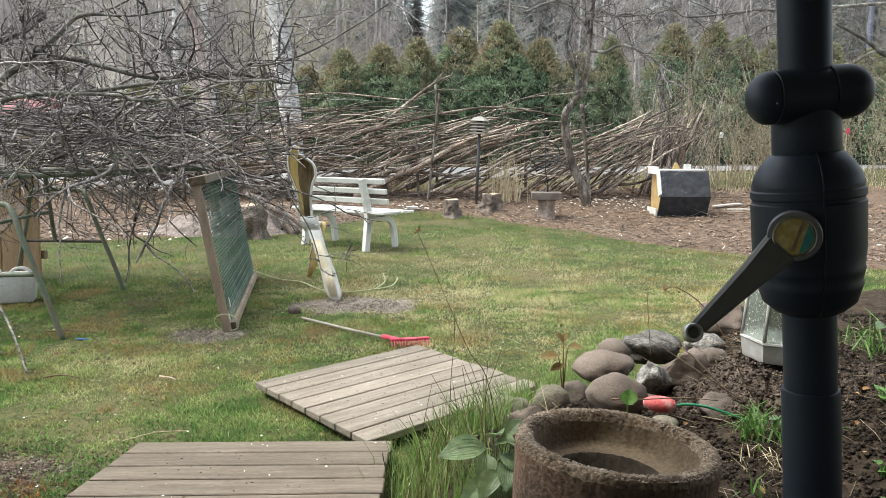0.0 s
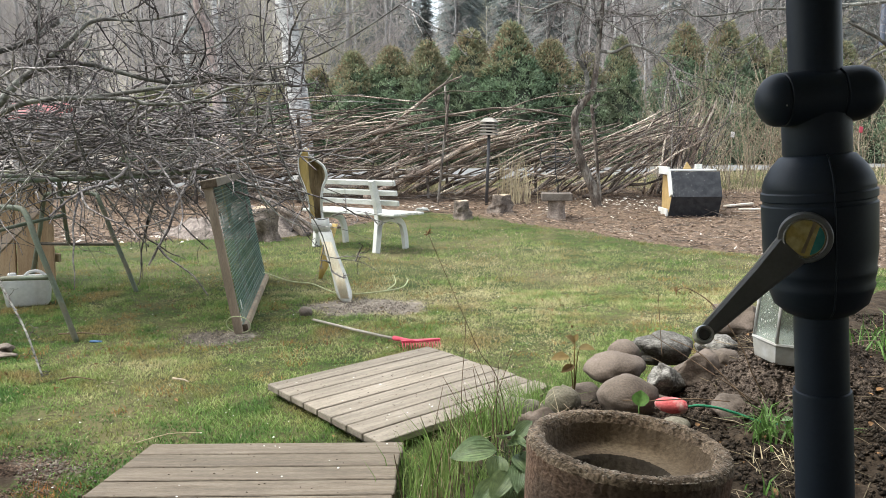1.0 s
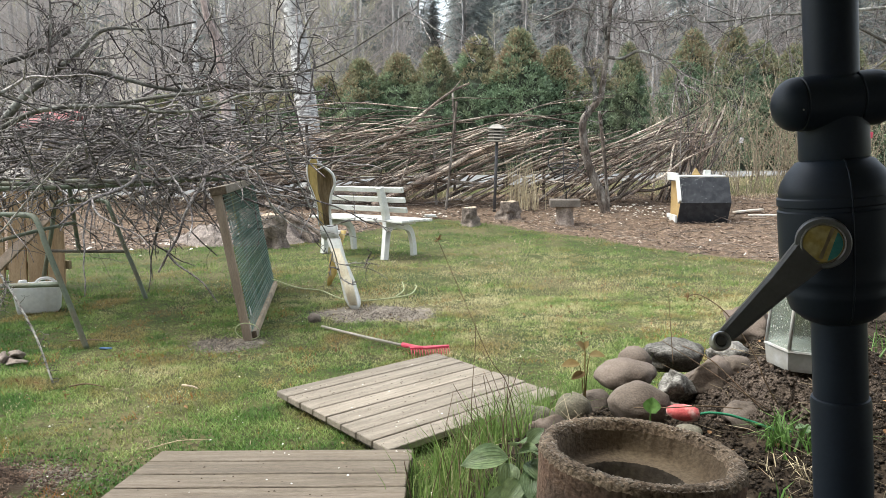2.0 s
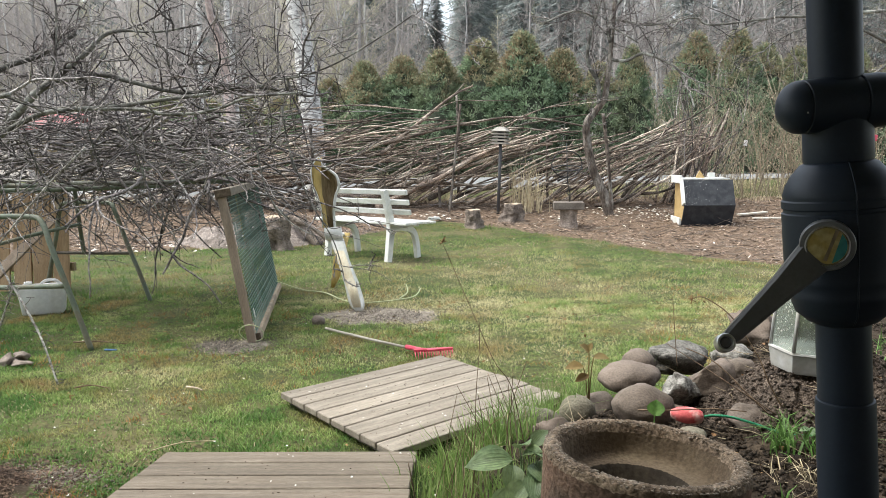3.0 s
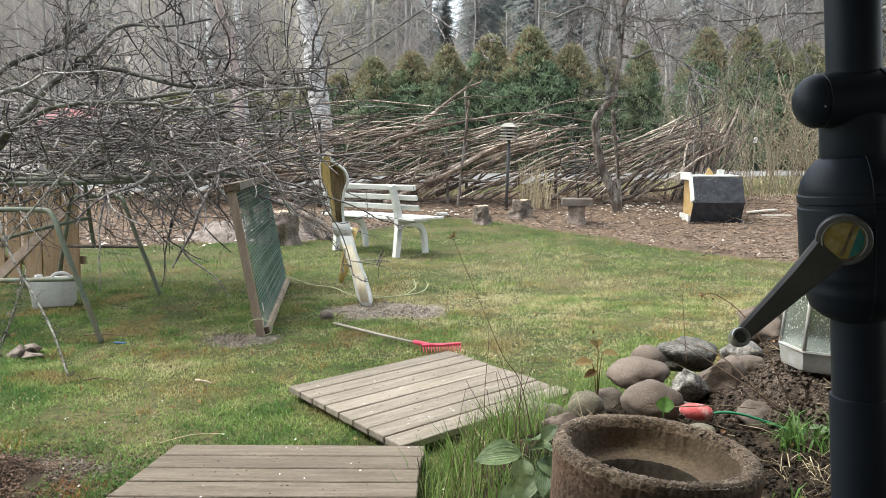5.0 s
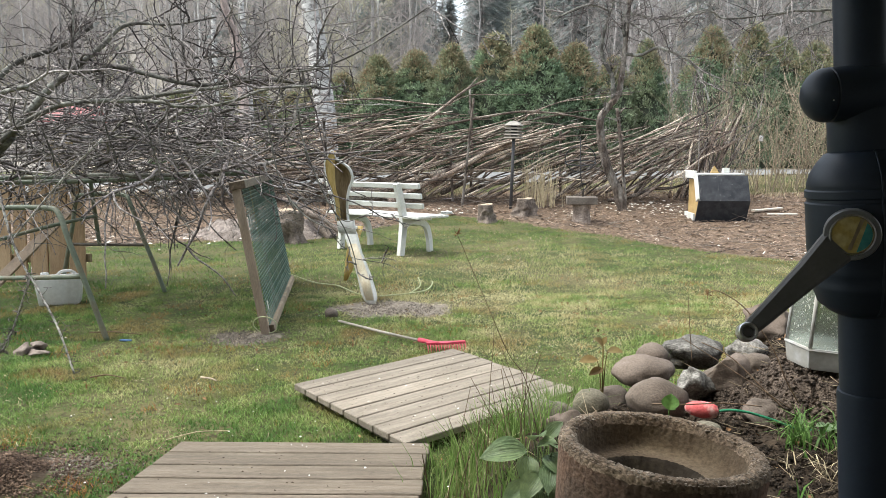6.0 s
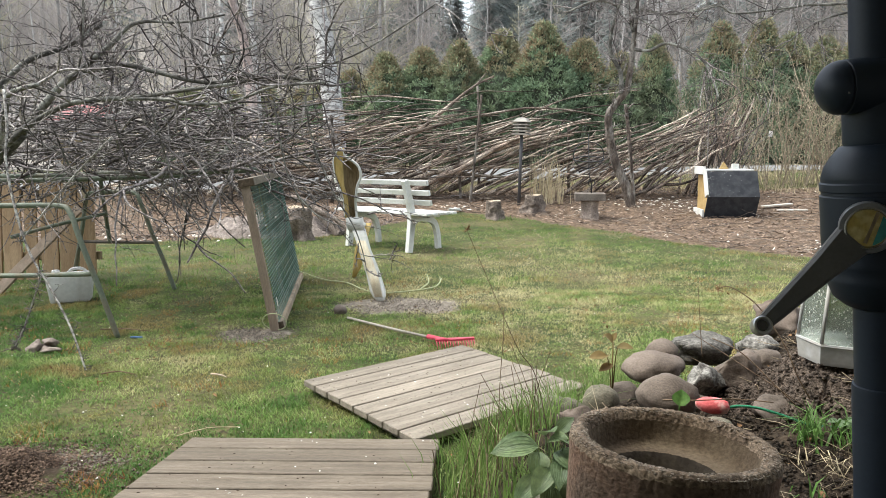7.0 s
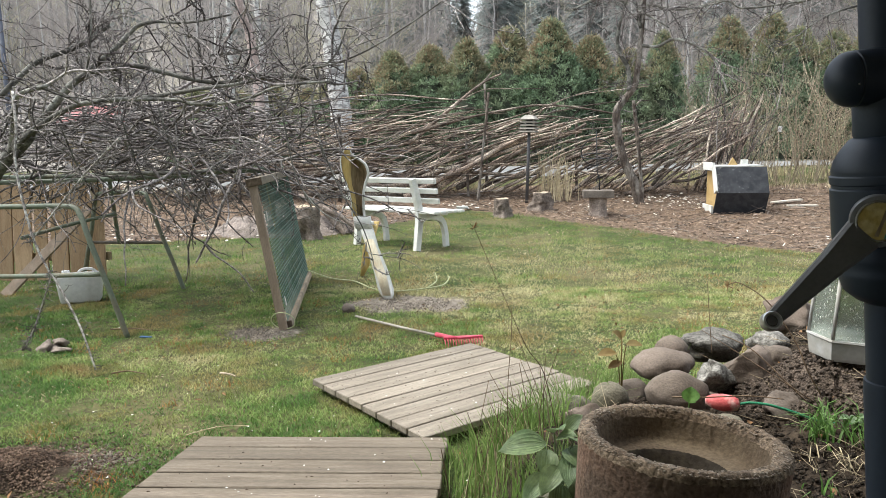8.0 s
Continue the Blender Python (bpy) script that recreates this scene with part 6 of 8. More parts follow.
def stump(x, y, r, h, label, seed, name="tree_stump"):
    t = thing(name, label, "stump", pose(x, y, ground_z(x, y) - 0.02), group="stumps")
    ac, sides = Acc(), 44
    rows = [(1.0 + 0.4 * (1 - z) ** 4 - 0.05 * math.sin(math.pi * z), z) for z in (i / 13 for i in range(14))] + [(0.95, 1.0)]
    burls = [(-1.7 + 0.9 * math.sin(seed * 3.1), 0.62, 0.34), (-0.7 + math.sin(seed * 1.7), 0.4, 0.26), (-2.6 + 0.5 * math.sin(seed), 0.35, 0.3)]
    v = []
    for k, z in rows:
        for j in range(sides):
            a = 2 * math.pi * j / sides
            q = 1 + 0.12 * math.sin(a * 5 + seed) * (1.25 - z) + 0.42 * noise.noise((math.cos(a) * 1.5 + seed, math.sin(a) * 1.5, z * 1.6)) + 0.2 * noise.noise((math.cos(a) * 4, math.sin(a) * 4 + seed, z * 5)) + 0.10 * noise.noise((math.cos(a) * 9, math.sin(a) * 9 + seed, z * 12))
            for ba, bz, bs in burls:
                da = (a - ba + math.pi) % (2 * math.pi) - math.pi
                d = math.hypot(da * 0.8, (z - bz) * h / r) / (bs * 1.6)
                q += bs * smooth(1.0, 0.2, d) - 0.75 * bs * smooth(0.4, 0.0, d)
            q *= r * k
            v.append((q * math.cos(a), q * math.sin(a), z * h * (1 + 0.06 * noise.noise((math.cos(a) + seed, math.sin(a), 2)))))
    f = [(i * sides + j, i * sides + (j + 1) % sides, (i + 1) * sides + (j + 1) % sides, (i + 1) * sides + j) for i in range(len(rows) - 1) for j in range(sides)]
    ac.add(v, f)
    part("bark", ac, M["stump"], t)
    top = Acc()
    ring = v[-sides:]
    top.add([(p[0], p[1], p[2] + 0.002 + 0.012 * noise.noise((p[0] * 20, p[1] * 20, seed))) for p in ring] + [(0, 0, h + 0.004)], [(j, (j + 1) % sides, sides) for j in range(sides)])
    part("cut_face", top, M["cut_wood"], t, "pale sawn face", False)
    return t


stump(0.14, 10.98, 0.12, 0.29, "low knotted stump with a sawn top at the lawn edge", 1)
stump(0.78, 11.6, 0.15, 0.30, "low knotted stump with a pale sawn top at the lawn edge", 4)
stump(-2.40, 9.0, 0.145, 0.44, "large grey stump with a knot hole on bare earth", 7)


def earth_bank():
    """Pale dry earth thrown up round the big stump, with roots lying out of it."""
    cx, cy = -3.05, 9.75
    bm = bmesh.new()
    bmesh.ops.create_grid(bm, x_segments=90, y_segments=60, size=1)
    for v in bm.verts:
        x, y = v.co.x * 1.35, v.co.y * 0.8
        d = math.hypot(x / 1.25, y / 0.75)
        h = 0.44 * smooth(1.0, 0.05, d) * (0.75 + 0.9 * noise.noise((x * 1.7 + 3, y * 1.7, 1)))
        h += smooth(1.05, 0.6, d) * (0.09 * noise.noise((x * 5, y * 5, 3)) + 0.035 * noise.noise((x * 14, y * 14, 3)) + 0.014 * noise.noise((x * 40, y * 40, 1)))
        v.co = Vector((x, y, ground_z(cx + x, cy + y) + h - 0.05 * smooth(0.8, 1.05, d)))
    me = bpy.data.meshes.new("earth_bank")
    bm.to_mesh(me)
    bm.free()
    single("earth_bank", me, M["dry_debris"], "heap of pale dry earth thrown up round a stump", "soil", m=pose(cx, cy, 0), shade=False)
    t = thing("root", "thick grey root lying out of the earth heap", "root", pose(-2.3, 9.3, 0), group="roots")
    for rows, r in ((((0.35, 0.1, 0.0), (0.1, 0.25, 0.22), (-0.15, 0.4, 0.42), (-0.4, 0.5, 0.5)), 0.07), (((0.0, 0.2, 0.35), (0.25, 0.15, 0.24), (0.5, 0.1, 0.05)), 0.045), (((-0.3, 0.3, 0.3), (-0.55, 0.1, 0.2), (-0.8, -0.1, 0.03)), 0.04)):
        ac = Acc()
        pts = curve_points(rows, 7)
        ac.tube(pts, r, r * 0.5, 9, radii=[r * (1 - 0.5 * i / (len(pts) - 1)) * (1 + 0.25 * noise.noise((i * 0.7, r * 40, 2))) for i in range(len(pts))])
        part("root_arm", ac, M["stump"], t)


earth_bank()


def bird_table():
    t = thing("stump_table", "stump table with a thick grey slab on the mulch", "garden table", pose(1.60, 11.0, ground_z(1.6, 11.0) - 0.02))
    ac, sides = Acc(), 24
    v = []
    rows = ((1.1, 0), (0.98, 0.08), (0.92, 0.18), (1.0, 0.30))
    for k, z in rows:
        for j in range(sides):
            a = 2 * math.pi * j / sides
            q = 0.14 * k * (1 + 0.10 * noise.noise((math.cos(a) * 2, math.sin(a) * 2, z * 6)) + 0.06 * math.sin(a * 4))
            v.append((q * math.cos(a), q * math.sin(a), z))
    ac.add(v, [(i * sides + j, i * sides + (j + 1) % sides, (i + 1) * sides + (j + 1) % sides, (i + 1) * sides + j) for i in range(3) for j in range(sides)])
    part("stump", ac, M["stump"], t)
    box_part("slab", t, pose(0.0, 0, 0.36, 0, 0, -5), 0.46, 0.34, 0.115, M["slab"], 0.012, "thick greyed timber slab")
    w = thing("wire_ornament", "dark iron wire ornament with a ring on the slab", "ornament", pose(1.60, 11.0, ground_z(1.6, 11.0) + 0.39))
    r = Acc()
    r.tube([(0.02, 0, 0), (0.02, 0, 0.14), (-0.02, 0, 0.3), (-0.04, 0, 0.9)], 0.010, 0.007, 6)
    part("rod", r, M["dark_iron"], w)
    r = Acc()
    r.tube([(-0.03 + 0.23 * math.cos(a), 0.02, 0.58 + 0.2 * math.sin(a)) for a in (i * 2 * math.pi / 28 for i in range(29))], 0.009, 0.009, 6)
    part("ring", r, M["dark_iron"], w)
    r = Acc()
    r.tube([(-0.03 + 0.23 * math.cos(a), 0.10 * math.sin(a), 0.52 + 0.04 * math.sin(a)) for a in (i * 2 * math.pi / 28 for i in range(29))], 0.009, 0.009, 6)
    part("ring", r, M["dark_iron"], w)
    r = Acc()
    r.tube([(0.02 + 0.05 * math.cos(a), 0.0, 0.16 + 0.05 * math.sin(a)) for a in (i * 2 * math.pi / 20 for i in range(21))], 0.007, 0.007, 6)
    part("ring", r, M["dark_iron"], w)


bird_table()


def louvre_lamp():
    x, y = 0.585, 12.4
    t = thing("garden_lamp", "brown louvred garden lamp on a thin dark post", "garden lamp", pose(x, y, ground_z(x, y), 0, 2.0, 0))
    p = Acc()
    p.tube([(0, 0, -0.1), (0, 0, 0.7), (0, 0, 1.22)], 0.028, 0.028, 10)
    part("post", p, M["lamp_post"], t)
    z, turn = 1.21, pose(0, 0, 0, 0, 0, 27)
    for k in range(4):
        a = Acc()
        a.lathe(((0.06, z + 0.004), (0.198 - 0.006 * k, z - 0.008), (0.201 - 0.006 * k, z), (0.16 - 0.006 * k, z + 0.026), (0.06, z + 0.028)), turn, 4)
        part("louvre", flat_mesh(a), M["lamp_brown"], t)
        z += 0.053
    a = Acc()
    a.lathe(((0.06, z), (0.185, z - 0.006), (0.188, z + 0.004), (0.10, z + 0.066), (0.01, z + 0.078)), turn, 4)
    part("cap", flat_mesh(a), M["lamp_top"], t, "pale grey cap")
    c = Acc()
    c.tube([(0, 0, 1.2), (0, 0, z + 0.02)], 0.055, 0.055, 12)
    part("core", c, M["lamp_post"], t)


def flat_mesh(acc):
    return acc.mesh("turned", False)


louvre_lamp()


# ---------------------------------------------------------------- trestles, boards and canister
def bent(rows, r=0.0165, n=7, sides=10):
    ac = Acc()
    ac.tube(curve_points(rows, n), r, r, sides)
    return ac


def trestles():
    t = thing("trestle", "bent tubular steel trestle in chipped grey-green paint", "trestle", pose(-2.26, 4.10, 0), group="trestles")
    T = Matrix.Translation((2.26, -4.10, 0))

    def tube_part(name, rows, r=0.0165, th=t, mm=T, mt="green_metal"):
        ac = Acc()
        ac.tube([mm @ p for p in curve_points(rows, 7)], r, r, 10)
        return part(name, ac, M[mt], th)

    tube_part("bow", ((-2.255, 4.10, 0.0), (-2.36, 4.12, 0.3), (-2.47, 4.14, 0.6), (-2.545, 4.18, 0.765), (-2.64, 4.22, 0.80), (-2.96, 4.26, 0.80), (-3.36, 4.30, 0.79), (-3.45, 4.32, 0.74), (-3.55, 4.34, 0.4), (-3.66, 4.36, 0.0)))
    tube_part("crossbar", ((-3.56, 4.34, 0.37), (-3.12, 4.24, 0.36), (-2.40, 4.13, 0.39)), 0.015)
    tube_part("brace", ((-3.05, 4.36, 0.59), (-2.99, 4.8, 0.63), (-2.9, 5.25, 0.665)), 0.013)
    t2 = thing("trestle", "bent tubular steel trestle with a rusted crossbar, behind another", "trestle", pose(-2.57, 5.63, 0), group="trestles")
    T2 = Matrix.Translation((2.57, -5.63, 0))
    tube_part("bow", ((-2.57, 5.63, 0.0), (-2.65, 5.65, 0.21), (-2.75, 5.67, 0.46), (-2.86, 5.71, 0.735), (-2.94, 5.75, 0.795), (-3.27, 5.78, 0.795), (-3.37, 5.82, 0.75), (-3.45, 5.86, 0.5), (-3.6, 5.90, 0.0)), 0.0175, t2, T2)
    tube_part("crossbar", ((-3.47, 5.87, 0.37), (-3.1, 5.75, 0.38), (-2.71, 5.66, 0.39)), 0.013, t2, T2, "dark_rust")
    tube_part("leg", ((-3.09, 5.55, 0.915), (-3.11, 5.61, 0.74), (-3.135, 5.68, 0.55), (-3.155, 5.745, 0.385)), 0.0165, t2, T2)
    for rows, r in ((((-4.1, 4.75, 0.92), (-3.62, 5.00, 0.925), (-3.03, 5.10, 0.93), (-2.23, 5.20, 0.955)), 0.019), (((-3.6, 5.1, 0.955), (-2.87, 5.28, 0.957), (-1.78, 5.5, 0.985)), 0.017), (((-4.0, 5.3, 0.955), (-3.28, 5.42, 0.957), (-1.74, 5.62, 0.965)), 0.015)):
        single("pipe", bent(rows, r, 5), M["green_metal"], "long grey-green steel pipe laid over the trestles", "pipe", "pipes on the trestles")
    single("cut_branch", bent(((-2.75, 4.9, 0.985), (-2.23, 5.00, 0.975), (-2.05, 5.05, 1.00), (-1.90, 5.10, 1.13), (-1.86, 5.12, 1.22)), 0.014, 5), M["bark_limb"], "bent grey cut branch lying on the pipes", "branch")


trestles()


def board_panel():
    t = thing("wooden_hurdle", "upright hurdle of new orange-brown boards with a brace", "hurdle", pose(-3.43, 6.1, 0, -5, 0, 4) @ Matrix.Scale(1.07, 4))
    x = -0.06
    for k, (w, g, h) in enumerate(((0.13, 0.012, 0.86), (0.15, 0.012, 0.89), (0.14, 0.035, 0.88), (0.10, 0.03, 0.87), (0.15, 0.012, 0.9), (0.15, 0.02, 0.88), (0.14, 0.012, 0.87))):
        box_part("board", t, pose(x - w / 2, 0, h / 2 + 0.0, 0, uni(-0.6, 0.6), 0), w, 0.022, h, M["orange_board"], 0.003)
        x -= w + g
    box_part("rail", t, pose(-0.53, 0.035, 0.72), 1.0, 0.045, 0.07, M["brown_ply"], 0.004, "dark cross rail")
    box_part("rail", t, pose(-0.53, 0.035, 0.2), 1.0, 0.045, 0.07, M["brown_ply"], 0.004, "dark cross rail")
    beam("brace", t, (-0.15, -0.06, 0.60), (-0.54, -0.62, -0.06), 0.075, 0.03, M["frame_wood"], "grey-brown leaning brace")
    box_part("batten", t, pose(-0.14, -0.022, 0.76, 0, 0, 0), 0.05, 0.02, 0.24, M["cut_wood"], 0.003, "short pale batten")


board_panel()


def canister():
    t = thing("canister", "dirty white plastic canister standing in the grass", "canister", pose(-3.17, 5.16, 0, 0, 0, 22) @ Matrix.Scale(0.95, 4))
    ac = Acc()
    ac.box(pose(0, 0, 0.115), 0.34, 0.2, 0.23, 0.02)
    ac.v = [(x * (0.84 + 0.7 * z), y * (0.84 + 0.7 * z), z) for x, y, z in ac.v]
    part("body", ac, M["white_plastic"], t)
    c = Acc()
    c.lathe(((0.03, 0.23), (0.03, 0.255), (0.026, 0.26)), pose(-0.1, 0, 0), 14)
    part("cap", c, M["white_plastic"], t)
    h = Acc()
    h.tube(curve_points(((-0.02, 0, 0.225), (0.02, 0, 0.262), (0.09, 0, 0.262), (0.13, 0, 0.225)), 5), 0.012, 0.012, 8)
    part("handle", h, M["white_plastic"], t)


canister()
sc = Acc()
sc.box(Matrix(), 0.09, 0.03, 0.012, 0.004)
single("plastic_scrap", sc, M["blue"], "small blue plastic scrap in the grass", "litter", m=pose(-2.13, 4.08, 0.010, 0, 4, 8) @ Matrix.Scale(0.75, 4))


# ---------------------------------------------------------------- far things
def street_lamp(x, y):
    t = thing("street_lamp", "grey street lamp post among the trees", "street lamp", pose(x, y, ground_z(x, y)), group="street lamps")
    p = Acc()
    p.tube([(0, 0, -0.2), (0, 0, 3), (0, 0, 7)], 0.13, 0.08, 10)
    part("post", p, M["grey_metal"], t)
    a = Acc()
    a.tube(curve_points(((0, 0, 6.9), (0.2, -0.2, 7.3), (0.8, -0.9, 7.5)), 5), 0.05, 0.04, 8)
    part("arm", a, M["grey_metal"], t)
    h = Acc()
    h.box(pose(1.0, -1.15, 7.5, 0, 0, -48), 0.6, 0.22, 0.12, 0.03)
    part("lamp_head", h, M["grey_metal"], t)


street_lamp(15.1, 26)
street_lamp(-20.8, 30)


def red_shed():
    t = thing("shed", "small grey shed with a faded red roof beyond the road", "shed", pose(-13.4, 23.5, ground_z(-13.4, 23.5), 0, 0, 12))
    box_part("wall", t, pose(0, 0, 0.8), 1.5, 1.4, 1.6, M["far_bark"], 0.01)
    r = Acc()
    r.add([(x, y, z) for x in (-0.85, 0.85) for y, z in ((-0.85, 1.5), (0, 2.0), (0.85, 1.5), (0.85, 1.56), (0, 2.07), (-0.85, 1.56))], [(0, 1, 2, 3, 4, 5)[::-1], (6, 7, 8, 9, 10, 11)] + [(i, (i + 1) % 6, 6 + (i + 1) % 6, 6 + i) for i in range(6)])
    part("roof", r, M["red_paint"], t, "faded red roof", False)
    box_part("door", t, pose(-0.2, -0.712, 0.7), 0.7, 0.03, 1.3, M["brown_ply"], 0.005)


red_shed()


# ---------------------------------------------------------------- near: pallets
def pallet(m, boards, L, w, gap, label, wood):
    """Boards along x, laid one after another towards -y."""
    t = thing("deck_pallet", label, "wooden pallet", m, group="deck pallets")
    total = boards * (w + gap)
    for k in range(boards):
        ac = Acc()
        y = -(k + 0.5) * (w + gap)
        ends = uni(-0.006, 0.006)
        bm = bmesh.new()
        bmesh.ops.create_cube(bm, size=1, matrix=Matrix.Diagonal((L + ends, w, 0.028, 1)))
        bmesh.ops.bevel(bm, geom=bm.edges[:], offset=0.003, segments=1, affect="EDGES")
        bm.verts.index_update()
        mm = pose(L / 2 + ends / 2, y, 0.048, uni(-0.5, 0.5), uni(-0.12, 0.12), uni(-0.15, 0.15))
        ac.add([mm @ v.co for v in bm.verts], [[v.index for v in q.verts] for q in bm.faces])
        bm.free()
        part("board", ac, wood, t, "", False)
    for x in (0.06, L / 2, L - 0.06):
        box_part("bearer", t, pose(x, -total / 2, 0.0165), 0.045, total - 0.02, 0.033, M["deck_dark"], 0.003, "dark bearer under the boards")
    return t


def scatter_bits(name, m, L, W, n, size, material, label, z):
    ac = Acc()
    for k in range(n):
        x, y = uni(0.01, L - 0.01), -uni(0.01, W - 0.01)
        s, a = size * uni(0.5, 1.3), uni(0, 6.28)
        d, e = Vector((math.cos(a), math.sin(a), 0)) * s, Vector((-math.sin(a), math.cos(a), 0)) * s * uni(0.35, 0.7)
        c = Vector((x, y, z))
        ac.add([m @ (c - d), m @ (c - e), m @ (c + d), m @ (c + e), m @ (c + Vector((0, 0, s * 0.45)))], [(0, 1, 4), (1, 2, 4), (2, 3, 4), (3, 0, 4)])
    single(name, ac, material, label, "plant litter", kind="stuff", shade=False)


P2 = pose(-0.864, 3.143, 0, 0, 0, 41.3)
pallet(P2, 8, 0.955, 0.1035, 0.008, "square pallet of grey weathered deck boards on the lawn", M["deck"])
P1 = pose(-1.112, 2.462, -0.002, -6.4, 0, 1.2)
pallet(P1, 7, 0.922, 0.121, 0.011, "square pallet of brown-grey deck boards on the lawn", M["deck_brown"])
step = Acc()
step.box(Matrix(), 0.8, 0.2, 0.14, 0.01)
single("step_block", step, M["stone_grey"], "grey concrete block propping the pallet's end", "block", m=pose(-0.64, 1.66, 0.05), shade=False)
scatter_bits("bud_scales", P2, 0.96, 0.87, 300, 0.004, M["deck_spot"], "dark bud scales scattered on the boards", 0.0625)
scatter_bits("bud_scales", P1, 0.92, 0.9, 60, 0.005, M["deck_spot"], "dark bud scales scattered on the boards", 0.0625)
scatter_bits("petals", P2, 0.96, 0.87, 26, 0.005, M["petal"], "tiny white petals on the boards", 0.0625)
scatter_bits("petals", P1, 0.92, 0.9, 26, 0.005, M["petal"], "tiny white petals on the boards", 0.0625)


# ---------------------------------------------------------------- near: planting bed
def basin():
    cx, cy, zr, R = 0.307, 1.182, 0.603, 0.176
    zb = 0.30
    H = zr - zb
    lean = Matrix.Translation((cx - 0.003, cy, zr + 0.012)) @ pose(0, 0, 0, -2.6, 4.1, 0) @ Matrix.Translation((0, 0, -H))
    t = thing("stone_basin", "round rough concrete basin with a crumbling rim on the bed", "basin", lean)
    sides = 260
    prof = ((0.150, 0.0), (0.168, 0.004), (0.176, 0.06), (0.181, 0.12), (0.1838, H - 0.05), (0.1852, H - 0.016), (0.1835, H - 0.007), (0.178, H - 0.001), (0.171, H + 0.001), (0.163, H - 0.001), (0.1555, H - 0.007), (0.1515, H - 0.018), (0.1480, H - 0.036), (0.1440, H - 0.053), (0.138, H - 0.060), (0.120, H - 0.0625), (0.110, H - 0.063), (0.103, H - 0.064), (0.097, H - 0.070), (0.090, H - 0.095), (0.06, H - 0.112), (0.004, H - 0.115))
    v = []
    for i, (r, z) in enumerate(prof):
        for j in range(sides):
            a = 2 * math.pi * j / sides
            lip = 4 < i < 12
            k = 0.0030 if lip else 0.0010
            ca, sa = math.cos(a), math.sin(a)
            sx = -0.008 if i > 15 else 0.0
            q = r + k * noise.noise((ca * 9, sa * 9, z * 30)) + k * 0.9 * noise.noise((ca * 24, sa * 24, z * 60)) + k * 0.6 * noise.noise((ca * 52, sa * 52, i * 1.7))
            zz = z + (0.0026 if lip else 0.0010) * (noise.noise((ca * 9 + 5, sa * 9, i * 0.6)) + noise.noise((ca * 26 + 5, sa * 26, i * 0.9)) + 0.8 * noise.noise((ca * 55 + 5, sa * 55, i * 1.9)))
            v.append((q * 0.948 * ca + sx, q * 0.948 * sa, zz))
    F = lambda i0, i1: [(i * sides + j, i * sides + (j + 1) % sides, (i + 1) * sides + (j + 1) % sides, (i + 1) * sides + j) for i in range(i0, i1) for j in range(sides)]

    def cut(name, i0, i1, mt, label):
        ac = Acc()
        ac.v, ac.f = v[i0 * sides:(i1 + 1) * sides], [tuple(q - i0 * sides for q in f) for f in F(i0, i1)]
        if i0 == 0:
            ac.f.append(tuple(range(sides))[::-1])
        if i1 == len(prof) - 1:
            ac.f.append(tuple(range((i1 - i0) * sides, (i1 - i0 + 1) * sides)))
        return part(name, ac, mt, t, label)

    cut("outer_wall", 0, 5, M["concrete_red"], "reddish stained outer wall")
    rim = cut("rim", 5, 11, M["concrete"], "crumbling gravelly rim")
    cut("inner_wall", 11, 17, M["concrete_in"], "worn inner wall and ledge")
    cut("hollow", 17, len(prof) - 1, M["basin_dirt"], "damp dirty hollow in the middle")
    grit = Acc()
    for k in range(2600):
        a = uni(0, 6.283)
        r = min(0.183, max(0.155, 0.170 + rng_.gauss(0, 0.009)))
        edge = abs(r - 0.169)
        g = uni(0.0010, 0.0030) * (1.6 if k % 19 == 0 else 1)
        crumb(grit, Vector((r * 0.948 * math.cos(a), r * 0.948 * math.sin(a), H - 0.0005 - max(0, edge - 0.007) * 0.6)), g, 0.45)
    part("grit", grit, M["aggregate"], rim, "exposed gravel grains", True, kind="stuff")


basin()

